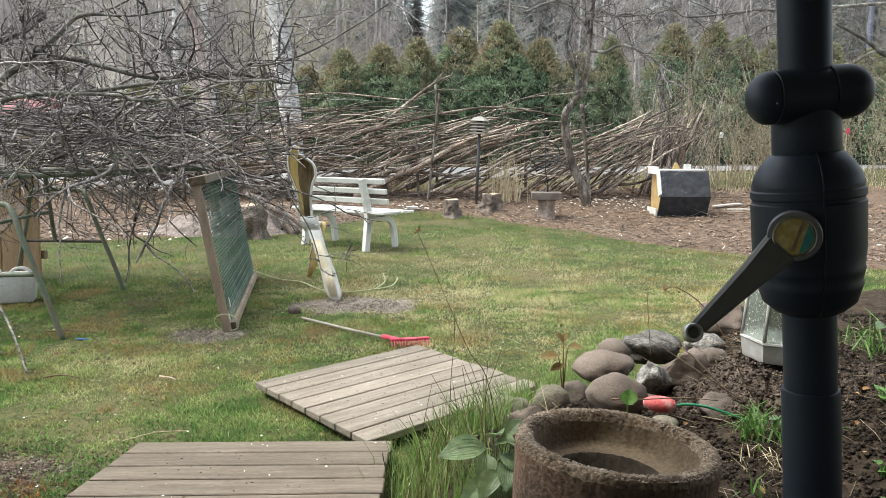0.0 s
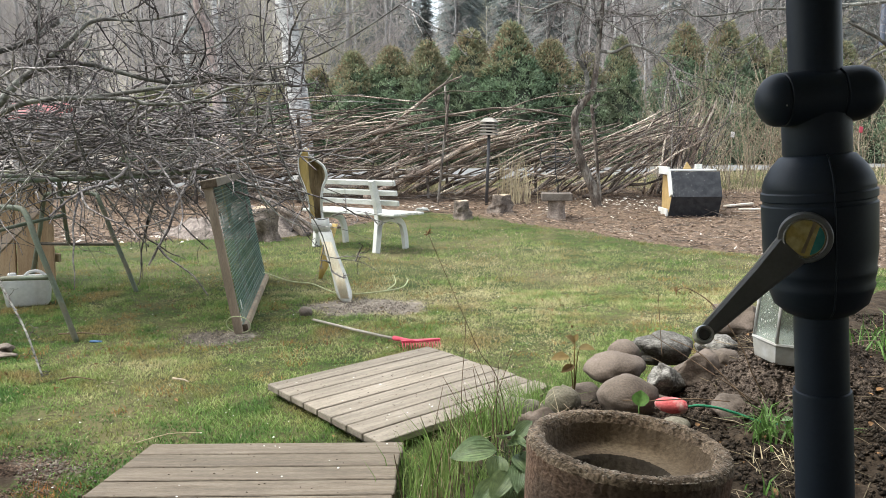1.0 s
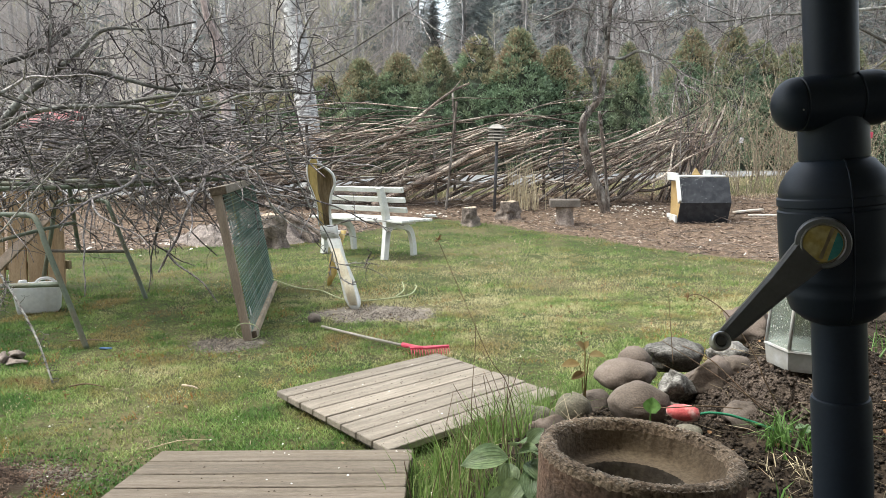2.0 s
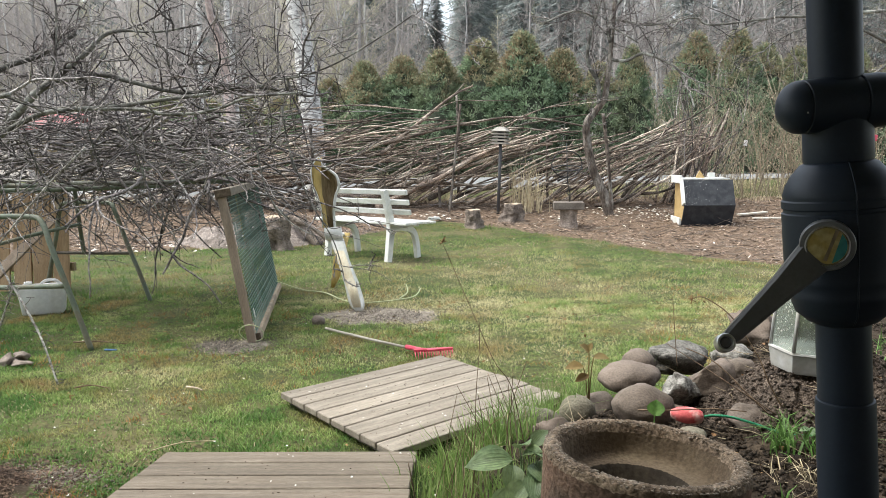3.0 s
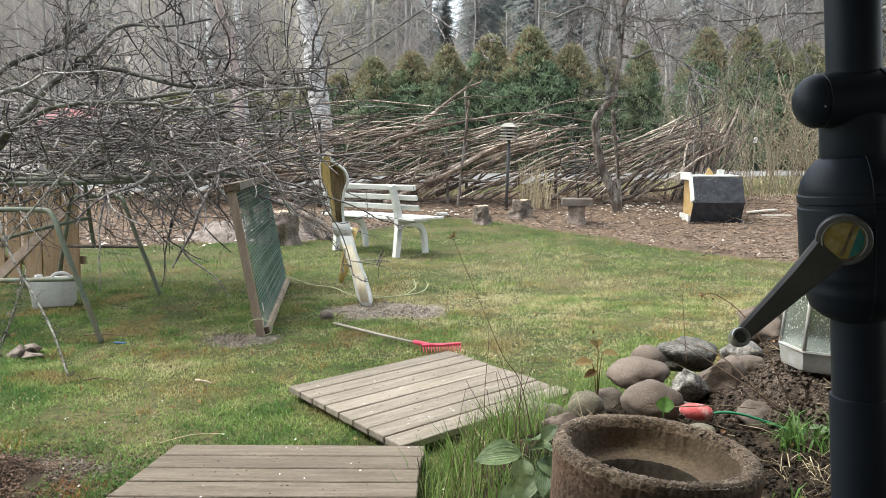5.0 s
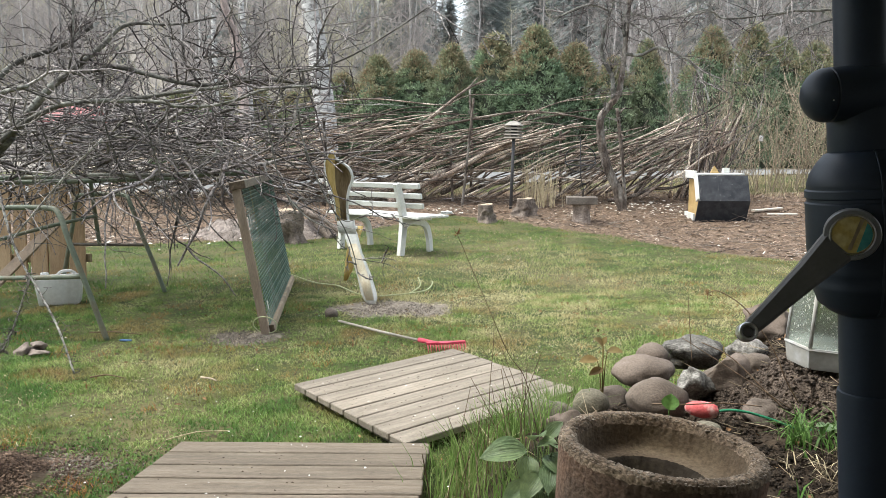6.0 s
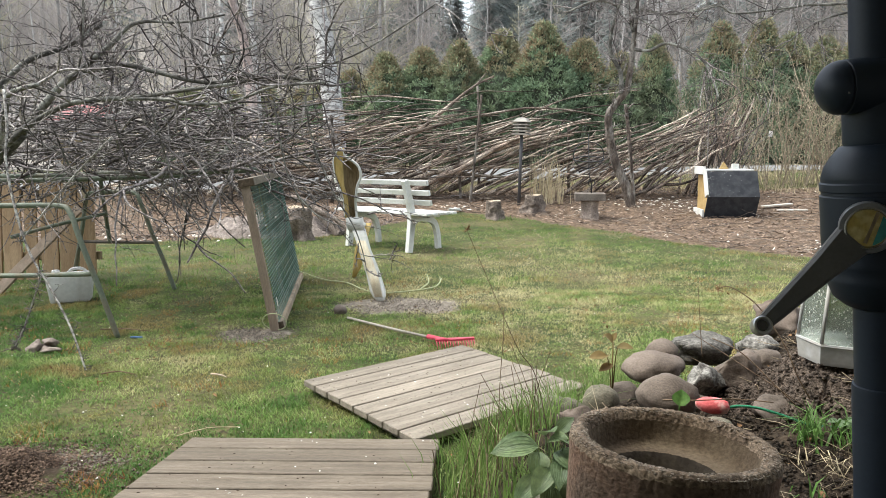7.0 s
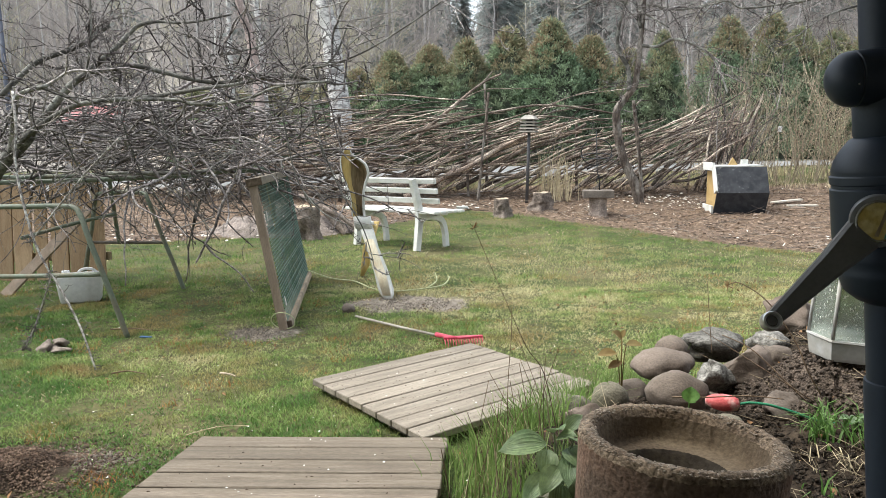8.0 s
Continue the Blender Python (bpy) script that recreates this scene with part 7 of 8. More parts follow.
for i, (x, y, z, sx, sy, sz, mt, lb, rg, tn) in enumerate((
        (0.568, 2.42, 0.357, 0.107, 0.09, 0.058, "stone_brown", "smooth rounded brown stone on the bed edge", 0.12, 10),
        (0.63, 2.55, 0.375, 0.06, 0.06, 0.05, "stone_brown", "small rounded stone behind the others", 0.07, 40),
        (0.795, 2.62, 0.375, 0.115, 0.09, 0.058, "stone_grey", "lumpy grey speckled stone on the bed edge", 0.24, -12),
        (0.82, 2.31, 0.368, 0.105, 0.085, 0.082, "stone_brown", "broken brown stone with a dark underside", 0.30, 15),
        (0.69, 2.25, 0.362, 0.09, 0.06, 0.075, "stone_grey", "angular grey and white stone", 0.36, 30),
        (0.545, 2.14, 0.35, 0.095, 0.08, 0.07, "stone_brown", "rounded brown stone behind the basin", 0.12, -8),
        (0.350, 2.20, 0.305, 0.057, 0.05, 0.062, "stone_green", "rounded grey-green stone on the bed edge", 0.09, 0),
        (0.445, 2.30, 0.30, 0.055, 0.05, 0.042, "stone_brown", "dark brown stone between the others", 0.14, 20),
        (0.20, 2.20, 0.275, 0.098, 0.075, 0.055, "stone_green", "flat algae-stained stone at the grass edge", 0.16, 10),
        (0.235, 1.96, 0.335, 0.078, 0.05, 0.042, "stone_brown", "wedge-shaped brown stone beside the basin", 0.34, 35),
        (1.22, 2.95, 0.40, 0.16, 0.12, 0.11, "stone_brown", "large angular brown stone behind the lantern", 0.26, 10),
        (0.98, 2.6, 0.38, 0.08, 0.07, 0.05, "stone_grey", "grey stone half sunk in soil", 0.25, 60),
        (0.93, 2.38, 0.395, 0.075, 0.06, 0.045, "stone_brown", "brown stone half sunk in soil", 0.2, 20),
        (0.845, 2.08, 0.335, 0.07, 0.06, 0.045, "stone_brown", "dark earthy stone under the cord", 0.2, 20),
        (0.63, 1.93, 0.345, 0.04, 0.035, 0.022, "stone_green", "small smooth green pebble beside the basin", 0.05, 0),
        (0.65, 2.16, 0.30, 0.07, 0.06, 0.05, "stone_brown", "dark stone low in the pile", 0.2, 0),
        (0.42, 2.10, 0.285, 0.06, 0.05, 0.04, "stone_brown", "dark stone low in the pile", 0.2, 0),
        (0.10, 1.42, 0.36, 0.05, 0.05, 0.035, "stone_green", "algae-stained stone under the leaves", 0.12, 0),
        (0.06, 1.24, 0.34, 0.06, 0.05, 0.04, "stone_grey", "grey stone under the leaves", 0.15, 0))):
    rock("stone", x, y, z, sx, sy, sz, M[mt], lb, i + 11, rg, tn)


def lantern():
    t = thing("lantern", "hexagonal white garden lantern with rain-spotted glass on soil", "lantern", pose(1.06, 2.19, 0.462, 2, 2, 14) @ Matrix.Scale(0.93, 4))
    n = 6

    def ring(r, z):
        return [Vector((r * math.cos(2 * math.pi * (j + 0.5) / n), r * math.sin(2 * math.pi * (j + 0.5) / n), z)) for j in range(n)]

    def shell(name, rows, mt, label):
        ac = Acc()
        v = [p for r, z in rows for p in ring(r, z)]
        f = [(i * n + j, i * n + (j + 1) % n, (i + 1) * n + (j + 1) % n, (i + 1) * n + j) for i in range(len(rows) - 1) for j in range(n)]
        f += [tuple(range(n))[::-1], tuple(range((len(rows) - 1) * n, len(rows) * n))]
        ac.add(v, f)
        return part(name, ac, mt, t, label, False)

    shell("base", ((0.105, 0.0), (0.108, 0.01), (0.118, 0.062), (0.122, 0.066), (0.120, 0.072)), M["lantern_white"], "white painted base")
    shell("roof", ((0.118, 0.275), (0.126, 0.28), (0.122, 0.292), (0.085, 0.35), (0.045, 0.385), (0.03, 0.39)), M["lantern_white"], "white painted roof")
    lo, hi = ring(0.113, 0.07), ring(0.107, 0.278)
    for j in range(n):
        ac = Acc()
        ac.tube([lo[j], hi[j]], 0.0062, 0.0062, 6)
        part("corner_bar", ac, M["lantern_white"], t)
        a, b, c, d = lo[j], lo[(j + 1) % n], hi[(j + 1) % n], hi[j]
        inn = Vector((0, 0, 0)) - Vector(((a + b).x, (a + b).y, 0)).normalized() * 0.003
        g = Acc()
        g.add([a, b, c, d, a + inn, b + inn, c + inn, d + inn], [(0, 1, 2, 3), (7, 6, 5, 4), (0, 4, 5, 1), (1, 5, 6, 2), (2, 6, 7, 3), (3, 7, 4, 0)])
        o = part("pane", g, M["glass"], t, "rain-spotted glass pane", False)
        o.visible_shadow = False
        dr = Acc()
        nrm = -inn.normalized()
        for k in range(130):
            q = uni(0.03, 0.97)
            p = a.lerp(b, uni(0.12, 0.88)) + (hi[j] - lo[j]) * q
            s = 0.0008 + 0.0022 * rng_.random() ** 2
            u = (b - a).normalized() * s
            w = Vector((0, 0, s * uni(0.8, 2.2)))
            p += nrm * 0.0012
            dr.add([p - u, p - w, p + u, p + w, p + nrm * s * 0.9], [(0, 1, 4), (1, 2, 4), (2, 3, 4), (3, 0, 4)])
        part("raindrops", dr, M["petal"], o, "bright raindrops", kind="stuff")


lantern()


def buoy():
    t = thing("net_float", "faded red foam float with a green cord beside the basin", "float", pose(0.645, 2.03, 0.366, 0, 6, -8) @ Matrix.Scale(0.86, 4))
    ac = Acc()
    m = pose(0, 0, 0, 0, 90, 0)
    ac.lathe(((0.003, -0.055), (0.012, -0.052), (0.024, -0.03), (0.029, 0.0), (0.028, 0.03), (0.02, 0.05), (0.008, 0.056)), m, 20)
    part("body", ac, M["buoy_red"], t)
    c = Acc()
    c.tube(curve_points(((0.05, 0, 0.0), (0.085, -0.01, 0.016), (0.14, -0.02, 0.022), (0.20, -0.035, 0.018), (0.31, -0.06, 0.005), (0.42, -0.07, 0.02)), 6), 0.0045, 0.0045, 8)
    part("cord", c, M["rope_green"], t, "green braided cord")


buoy()


def bed_z(x, y):
    return ground_z(x, y)


def mound_z(x, y):
    """Top of the heap of earth under the lantern."""
    d = math.hypot((x - 1.07) / 0.40, (y - 2.2) / 0.33)
    h = 0.085 * smooth(1.0, 0.3, d)
    h += smooth(1.05, 0.7, d) * (0.045 * noise.noise((x * 9, y * 9, 3)) + 0.020 * noise.noise((x * 26, y * 26, 3)) + 0.014 * noise.noise((x * 60, y * 60, 1)) + 0.009 * noise.noise((x * 130, y * 130, 1)))
    return bed_z(x, y) - 0.025 * smooth(0.7, 1.0, d) + h


def soil_clods():
    ac, dry = Acc(), Acc()
    for k in range(70000):
        x, y = uni(0.05, 1.9), uni(0.75, 3.0)
        if bed_mask(x, y) < 0.55 or math.hypot(x - 0.312, y - 1.185) < 0.19:
            continue
        dens = 0.75 + 0.8 * smooth(0.25, 0.1, math.hypot(x - 1.0, (y - 2.25) * 0.9) - 0.1) + 0.6 * noise.noise((x * 4, y * 4, 0))
        if rng_.random() > dens:
            continue
        g = 0.0022 + 0.009 * rng_.random() ** 3 + (0.010 * rng_.random() if k % 40 == 0 else 0)
        top = mound_z(x, y)
        heap = top > bed_z(x, y) + 0.02
        crumb(dry if heap else ac, Vector((x, y, max(bed_z(x, y) + 0.004, top) + g * 0.3)), g)
    single("dry_clods", dry, M["dry_soil"], "dry brown crumbs of earth on the heap", "soil", kind="stuff")
    single("soil_clods", ac, M["soil"], "crumbs and clods of dark earth on the bed", "soil", kind="stuff")
    tw = Acc()
    for k in range(520):
        x, y = uni(0.1, 1.9), uni(0.8, 2.7)
        if bed_mask(x, y) < 0.6 or math.hypot(x - 0.312, y - 1.185) < 0.2:
            continue
        a, L = uni(0, 3.14), 0.03 + 0.16 * rng_.random() ** 2
        d = Vector((math.cos(a), math.sin(a), uni(-0.05, 0.2)))
        c = Vector((x, y, max(bed_z(x, y) + 0.004, mound_z(x, y)) + 0.008))
        tw.tube([c, c + d * L * 0.5 + rand_dir() * 0.012, c + d * L + rand_dir() * 0.012], uni(0.0007, 0.0019), 0.0007, 4)
    single("straw_litter", tw, M["litter"], "dry straws and stalks littering the earth bed", "plant litter", kind="stuff")
    dead = Acc()
    for k in range(260):
        x, y = uni(0.1, 1.9), uni(0.8, 2.8)
        if bed_mask(x, y) < 0.6 or math.hypot(x - 0.312, y - 1.185) < 0.21:
            continue
        dead.leaf((x, y, max(bed_z(x, y) + 0.004, mound_z(x, y)) + 0.005), (uni(-1, 1), uni(-1, 1), uni(-0.1, 0.3)), (uni(-0.4, 0.4), uni(-0.4, 0.4), 1), uni(0.012, 0.035), uni(0.006, 0.015), uni(-0.3, 0.5))
    single("dead_leaves", dead, M["leaf_dead"], "withered brown leaves on the earth bed", "plant litter", kind="stuff")


soil_clods()


def soil_mound():
    """The heap of earth on which the lantern stands."""
    bm = bmesh.new()
    bmesh.ops.create_grid(bm, x_segments=150, y_segments=130, size=0.5)
    for v in bm.verts:
        x, y = v.co.x * 0.95, v.co.y * 0.8
        v.co = Vector((x, y, mound_z(1.07 + x, 2.2 + y) - 0.395))
    me = bpy.data.meshes.new("earth_mound")
    bm.to_mesh(me)
    bm.free()
    single("earth_mound", me, M["dry_soil"], "heap of dark crumbly earth under the lantern", "soil", m=pose(1.07, 2.2, 0.395), shade=False)


soil_mound()


def tussock(name, x, y, n, h, r, lean, material, label, width=0.0045, z=None):
    rows = [(x + rng_.gauss(0, r), y + rng_.gauss(0, r), 0) for k in range(n)]
    rows = [(a, b, ground_z(a, b) if z is None else z) for a, b, c in rows]
    return blades(name, rows, [h * uni(0.35, 1.1) for k in rows], [width * uni(0.6, 1.3) for k in rows], lean, material, label)


for x, y, n, h, r in ((0.03, 2.15, 190, 0.25, 0.07), (-0.04, 1.95, 150, 0.22, 0.08), (0.13, 2.42, 260, 0.26, 0.08), (0.28, 2.62, 240, 0.24, 0.09), (0.42, 2.8, 200, 0.2, 0.1), (0.02, 1.72, 100, 0.15, 0.07), (-0.08, 2.2, 120, 0.2, 0.08), (0.62, 3.0, 150, 0.16, 0.12), (-0.06, 1.55, 80, 0.11, 0.07), (0.0, 1.38, 70, 0.10, 0.06), (0.30, 2.50, 200, 0.30, 0.06), (0.40, 2.62, 240, 0.30, 0.07), (0.52, 2.78, 220, 0.28, 0.08)):
    tussock("grass_tussock", x, y, n, h, r, 0.55, M["grass_long"], "tall green grass tussock along the bed edge", 0.0042)
for x, y, n, h, r in ((0.86, 1.88, 70, 0.12, 0.025), (0.93, 1.82, 60, 0.10, 0.03), (0.72, 1.55, 14, 0.08, 0.02), (1.28, 1.5, 60, 0.12, 0.05), (1.36, 1.9, 50, 0.14, 0.05), (1.5, 2.4, 60, 0.18, 0.06)):
    tussock("grass_tussock", x, y, n, h, r, 1.3, M["leaf_bright"], "bright green sprawling grass clump in the bed", 0.0055)
for x, y, n, h, r in ((0.10, 2.05, 200, 0.2, 0.05), (0.17, 2.5, 220, 0.24, 0.06), (0.20, 2.36, 160, 0.22, 0.06), (0.05, 2.3, 160, 0.22, 0.06), (0.36, 2.72, 200, 0.2, 0.08), (0.12, 1.66, 120, 0.14, 0.05)):
    tussock("grass_tussock", x, y, n, h, r, 0.9, M["grass_long"], "tall green grass tussock along the bed edge", 0.0036)
tussock("dry_tussock", -0.02, 1.9, 60, 0.22, 0.1, 0.8, M["straw"], "dry straw blades among the grass", 0.003)
tussock("dry_tussock", 0.12, 2.3, 50, 0.22, 0.1, 0.8, M["straw"], "dry straw blades among the grass", 0.003)
tussock("dry_tussock", 0.86, 1.72, 60, 0.06, 0.06, 2.0, M["straw"], "flattened dry straw in the bed", 0.003)


def leafy(name, x, y, z, leaves, mt, label):
    t = thing(name, label, "plant", pose(x, y, z))
    for (dx, dy, dz), (ax, ay, az), L, W, b in leaves:
        ac = Acc()
        face = (uni(-0.15, 0.15), -0.5, 1)
        ac.leaf((dx, dy, dz), (ax, ay, az), face, L, W, b)
        st = Acc()
        st.tube(curve_points(((0, 0, -0.03), (dx * 0.5, dy * 0.5, dz * 0.7), (dx, dy, dz)), 3), 0.0022, 0.0014, 5)
        leaf = part("leaf", ac, mt, t)
        if name == "broadleaf_plant":
            rb = Acc()
            rb.ribs((dx, dy, dz), (ax, ay, az), face, L, W, b)
            part("rib", rb, M["leaf_rib"], leaf, "pale leaf ribs")
        part("stem", st, mt, leaf)


leafy("broadleaf_plant", 0.105, 1.34, 0.358, (
    ((-0.025, 0.01, 0.165), (-1, -0.15, 0.12), 0.09, 0.064, 0.35), ((-0.005, 0.02, 0.185), (0.1, -0.5, 0.6), 0.05, 0.042, 0.4), ((-0.02, -0.01, 0.16), (-0.1, -0.75, -0.3), 0.055, 0.045, 0.4),
    ((0.02, 0.02, 0.19), (0.5, 0.1, 0.6), 0.045, 0.034, 0.25), ((-0.02, -0.03, 0.12), (-0.75, -0.6, -0.35), 0.075, 0.045, 0.3), ((0.02, -0.01, 0.165), (0.25, -0.8, 0.1), 0.06, 0.045, 0.5),
    ((0.0, 0.0, 0.18), (0.35, -0.5, 0.55), 0.05, 0.036, 0.4), ((0.0, -0.05, 0.11), (-0.1, -0.7, -0.5), 0.065, 0.04, 0.3), ((0.015, 0.0, 0.155), (0.5, -0.7, -0.3), 0.05, 0.034, 0.2),
    ((0.03, -0.02, 0.185), (0.1, -0.5, 0.5), 0.05, 0.034, 0.5), ((0.025, -0.03, 0.15), (-0.2, -0.9, 0.1), 0.06, 0.045, 0.6), ((0.0, -0.04, 0.14), (-0.5, -0.8, -0.1), 0.065, 0.045, 0.5), ((0.03, -0.03, 0.12), (0.1, -0.8, -0.3), 0.06, 0.042, 0.4),
    ((-0.03, -0.05, 0.08), (-0.6, -0.6, -0.5), 0.07, 0.04, 0.2), ((0.015, -0.05, 0.10), (0.3, -0.8, -0.4), 0.06, 0.036, 0.2)), M["leaf"], "low plant with broad ribbed green leaves beside the basin")
leafy("seedling", 0.40, 2.28, 0.31, (
    ((-0.02, 0, 0.13), (-1, -0.2, 0.1), 0.062, 0.04, 0.2), ((0.0, 0, 0.17), (-0.3, -0.3, 0.6), 0.055, 0.045, 0.3), ((0.015, 0, 0.16), (0.8, -0.2, 0.2), 0.05, 0.034, 0.3), ((0.0, 0, 0.10), (-0.9, -0.3, -0.2), 0.052, 0.032, 0.2), ((0.0, 0.01, 0.18), (0.3, 0.1, 0.9), 0.03, 0.02, 0.2)), M["leaf_bronze"], "young plant with bronze unfolding leaves at the bed edge")
leafy("small_leaf_plant", 0.537, 1.98, 0.375, (((0.0, -0.01, 0.012), (0.1, 0.25, 0.9), 0.046, 0.050, 0.1), ((0.0, 0, 0.01), (0.9, -0.2, 0.1), 0.02, 0.012, 0.2)), M["leaf_bright"], "single round bright green leaf on a runner")
leafy("broadleaf_plant", 1.58, 2.45, 0.41, (((0, 0, 0.12), (1, -0.1, -0.1), 0.2, 0.07, 0.3), ((0, 0, 0.1), (0.5, -0.5, 0.3), 0.16, 0.06, 0.4), ((0, 0, 0.08), (-0.5, -0.5, 0.4), 0.12, 0.05, 0.4)), M["leaf"], "plant with long green leaves in the bed")
for k in range(16):
    px, py = uni(0.95, 1.45), uni(0.95, 2.1)
    leafy("weed", px, py, bed_z(px, py), tuple(((uni(-0.012, 0.012), uni(-0.012, 0.012), uni(0.015, 0.05)), (uni(-1, 1), uni(-1, 1), uni(0, 0.5)), uni(0.025, 0.055), uni(0.014, 0.03), 0.3) for q in range(6)), M["leaf_bright"] if k % 2 else M["leaf"], "small green weed in the earth bed")


def stalk(rows, r0, r1, label, seed_head=True):
    t = thing("dry_stalk", label, "dry plant", Matrix.Translation(rows[0]), group="dry stalks")
    b = Vector(rows[0])
    ac = Acc()
    pts = [p - b for p in curve_points(rows, 6)]
    ac.tube(pts, r0, r1, 5)
    part("stem", ac, M["stalk"], t)
    if seed_head:
        h = Acc()
        for k in range(16):
            sprout(h, pts[-1], rand_dir(0.3), uni(0.006, 0.018), 0.0012, 0, 0, 0, 0, 3, 0.3, 2)
        part("seed_head", h, M["leaf_dead"], t, kind="stuff")


stalk(((0.16, 1.92, 0.30), (0.12, 1.90, 0.49), (0.07, 1.90, 0.57), (0.01, 1.90, 0.71), (-0.07, 1.90, 0.90)), 0.0014, 0.0009, "tall thin red-brown dry stalk with a withered head")
stalk(((0.015, 1.92, 0.2), (0.02, 1.90, 0.46), (0.03, 1.90, 0.60), (0.03, 1.90, 0.68)), 0.0012, 0.0008, "thin dark upright dry stalk", False)
stalk(((0.91, 2.0, 0.40), (0.87, 2.00, 0.47), (0.84, 2.02, 0.55), (0.77, 2.05, 0.66), (0.70, 2.08, 0.71), (0.67, 2.10, 0.70)), 0.0026, 0.0014, "arching dry brown stalk over the stones")
stalk(((0.86, 1.98, 0.39), (0.81, 2.00, 0.44), (0.73, 2.05, 0.52), (0.66, 2.10, 0.55)), 0.0024, 0.0014, "leaning dry brown stalk over the stones", False)
stalk(((0.88, 1.97, 0.39), (0.78, 2.0, 0.455), (0.69, 2.06, 0.51), (0.60, 2.10, 0.565)), 0.0018, 0.001, "leaning dry brown stalk over the stones", False)
stalk(((0.71, 2.35, 0.42), (0.70, 2.36, 0.55), (0.69, 2.36, 0.66)), 0.0014, 0.001, "thin upright dry stalk behind the stones", False)
stalk(((0.50, 2.02, 0.385), (0.58, 1.99, 0.395), (0.70, 1.99, 0.40), (0.80, 1.98, 0.395)), 0.0022, 0.0014, "dry runner lying over the stones", False)
stalk(((-0.12, 1.75, 0.05), (-0.14, 1.72, 0.25), (-0.155, 1.70, 0.36)), 0.002, 0.0012, "pale dry stalk at the bed edge", False)
for k in range(26):
    sx, sy = uni(-0.08, 0.14), uni(1.75, 2.25)
    g = ground_z(sx, sy)
    stalk(((sx, sy, g), (sx + uni(-0.02, 0.02), sy, g + 0.13), (sx + uni(-0.06, 0.06), sy + uni(-0.03, 0.03), g + uni(0.18, 0.34))), 0.0013, 0.0008, "thin dark dry stalk among the grass", False)


# ---------------------------------------------------------------- litter on lawn and mulch
def chips():
    a, b, w = Acc(), Acc(), Acc()
    for k in range(38000):
        x, y = uni(-7, 7.5), uni(6.5, 14.2)
        if mulch_mask(x, y) < 0.5:
            continue
        L, W, ang = uni(0.015, 0.09), uni(0.006, 0.024), uni(0, 6.283)
        c = Vector((x, y, ground_z(x, y) + uni(0.006, 0.03)))
        d, e = Vector((math.cos(ang), math.sin(ang), uni(-0.35, 0.35))) * L / 2, Vector((-math.sin(ang), math.cos(ang), uni(-0.4, 0.4))) * W / 2
        (b if k % 60 == 0 else a).add([c - d - e, c + d - e * 0.6, c + d * 0.9 + e, c - d + e * 0.7], [(0, 1, 2, 3)])
    for cx, cy, sx, sy, n in ((3.1, 12.2, 0.45, 0.3, 60), (2.7, 12.6, 0.3, 0.2, 20), (-0.5, 11.9, 0.25, 0.2, 20), (4.4, 8.3, 0.5, 0.3, 20), (-4, 9.3, 0.8, 0.5, 40), (1.7, 11.8, 0.3, 0.2, 12)):
        for k in range(n):
            x, y = cx + rng_.gauss(0, sx), cy + rng_.gauss(0, sy)
            c, s = Vector((x, y, ground_z(x, y) + 0.025)), uni(0.012, 0.04)
            p = [c + Vector((math.cos(q * 1.257), math.sin(q * 1.257), uni(-0.2, 0.3))) * s * uni(0.5, 1.1) for q in range(5)]
            w.add(p + [c + Vector((0, 0, s * 0.5))], [(q, (q + 1) % 5, 5) for q in range(5)])
    single("bark_mulch", a, M["chip"], "brown bark chips and wood scraps on the bare ground", "mulch", kind="stuff", shade=False)
    single("wood_chips", b, M["pale_chip"], "pale wood chips strewn over the mulch", "mulch", kind="stuff", shade=False)
    single("splinters", w, M["pale_chip"], "whitish splinters and bark scraps on the ground", "wood scraps", kind="stuff", shade=False)
    tw = Acc()
    for k in range(800):
        x, y = uni(-6.5, 6.5), uni(7.0, 13.5)
        if mulch_mask(x, y) < 0.5:
            continue
        a_ = uni(0, 6.28)
        sprout(tw, (x, y, ground_z(x, y) + 0.02), Vector((math.cos(a_), math.sin(a_), uni(0, 0.15))), uni(0.15, 0.6), 0.006, 0, 0.01, 0, 0, 3, 0.15, 4)
    single("fallen_twigs", tw, M["bark_brown"], "fallen twigs lying on the mulch", "plant litter", kind="stuff")
    dl, pt = Acc(), Acc()
    for k in range(5200):
        x, y = uni(-3.6, 2.6), 1.6 + 5.5 * rng_.random() ** 1.3
        if bed_mask(x, y) > 0.3:
            continue
        patch = noise.noise((x * 1.7, y * 1.7, 6))
        z = ground_z(x, y) + uni(0.015, 0.035)
        if patch > 0.10 and k % 3:
            dl.leaf((x, y, z), (uni(-1, 1), uni(-1, 1), uni(-0.2, 0.5)), (uni(-0.6, 0.6), uni(-0.6, 0.6), 1), uni(0.015, 0.035), uni(0.006, 0.013), uni(-0.3, 0.5))
        elif k % 9 == 0:
            s, q = uni(0.003, 0.006), uni(0, 6.28)
            c = Vector((x, y, z))
            pt.add([c + Vector((math.cos(q + j * 2.1), math.sin(q + j * 2.1), uni(-0.3, 0.3))) * s for j in range(3)], [(0, 1, 2)])
    single("dead_leaves", dl, M["leaf_dead"], "withered rust-brown leaves caught in the lawn", "plant litter", kind="stuff")
    single("petals", pt, M["petal"], "tiny white petals fallen on the lawn", "plant litter", kind="stuff")
    br = Acc()
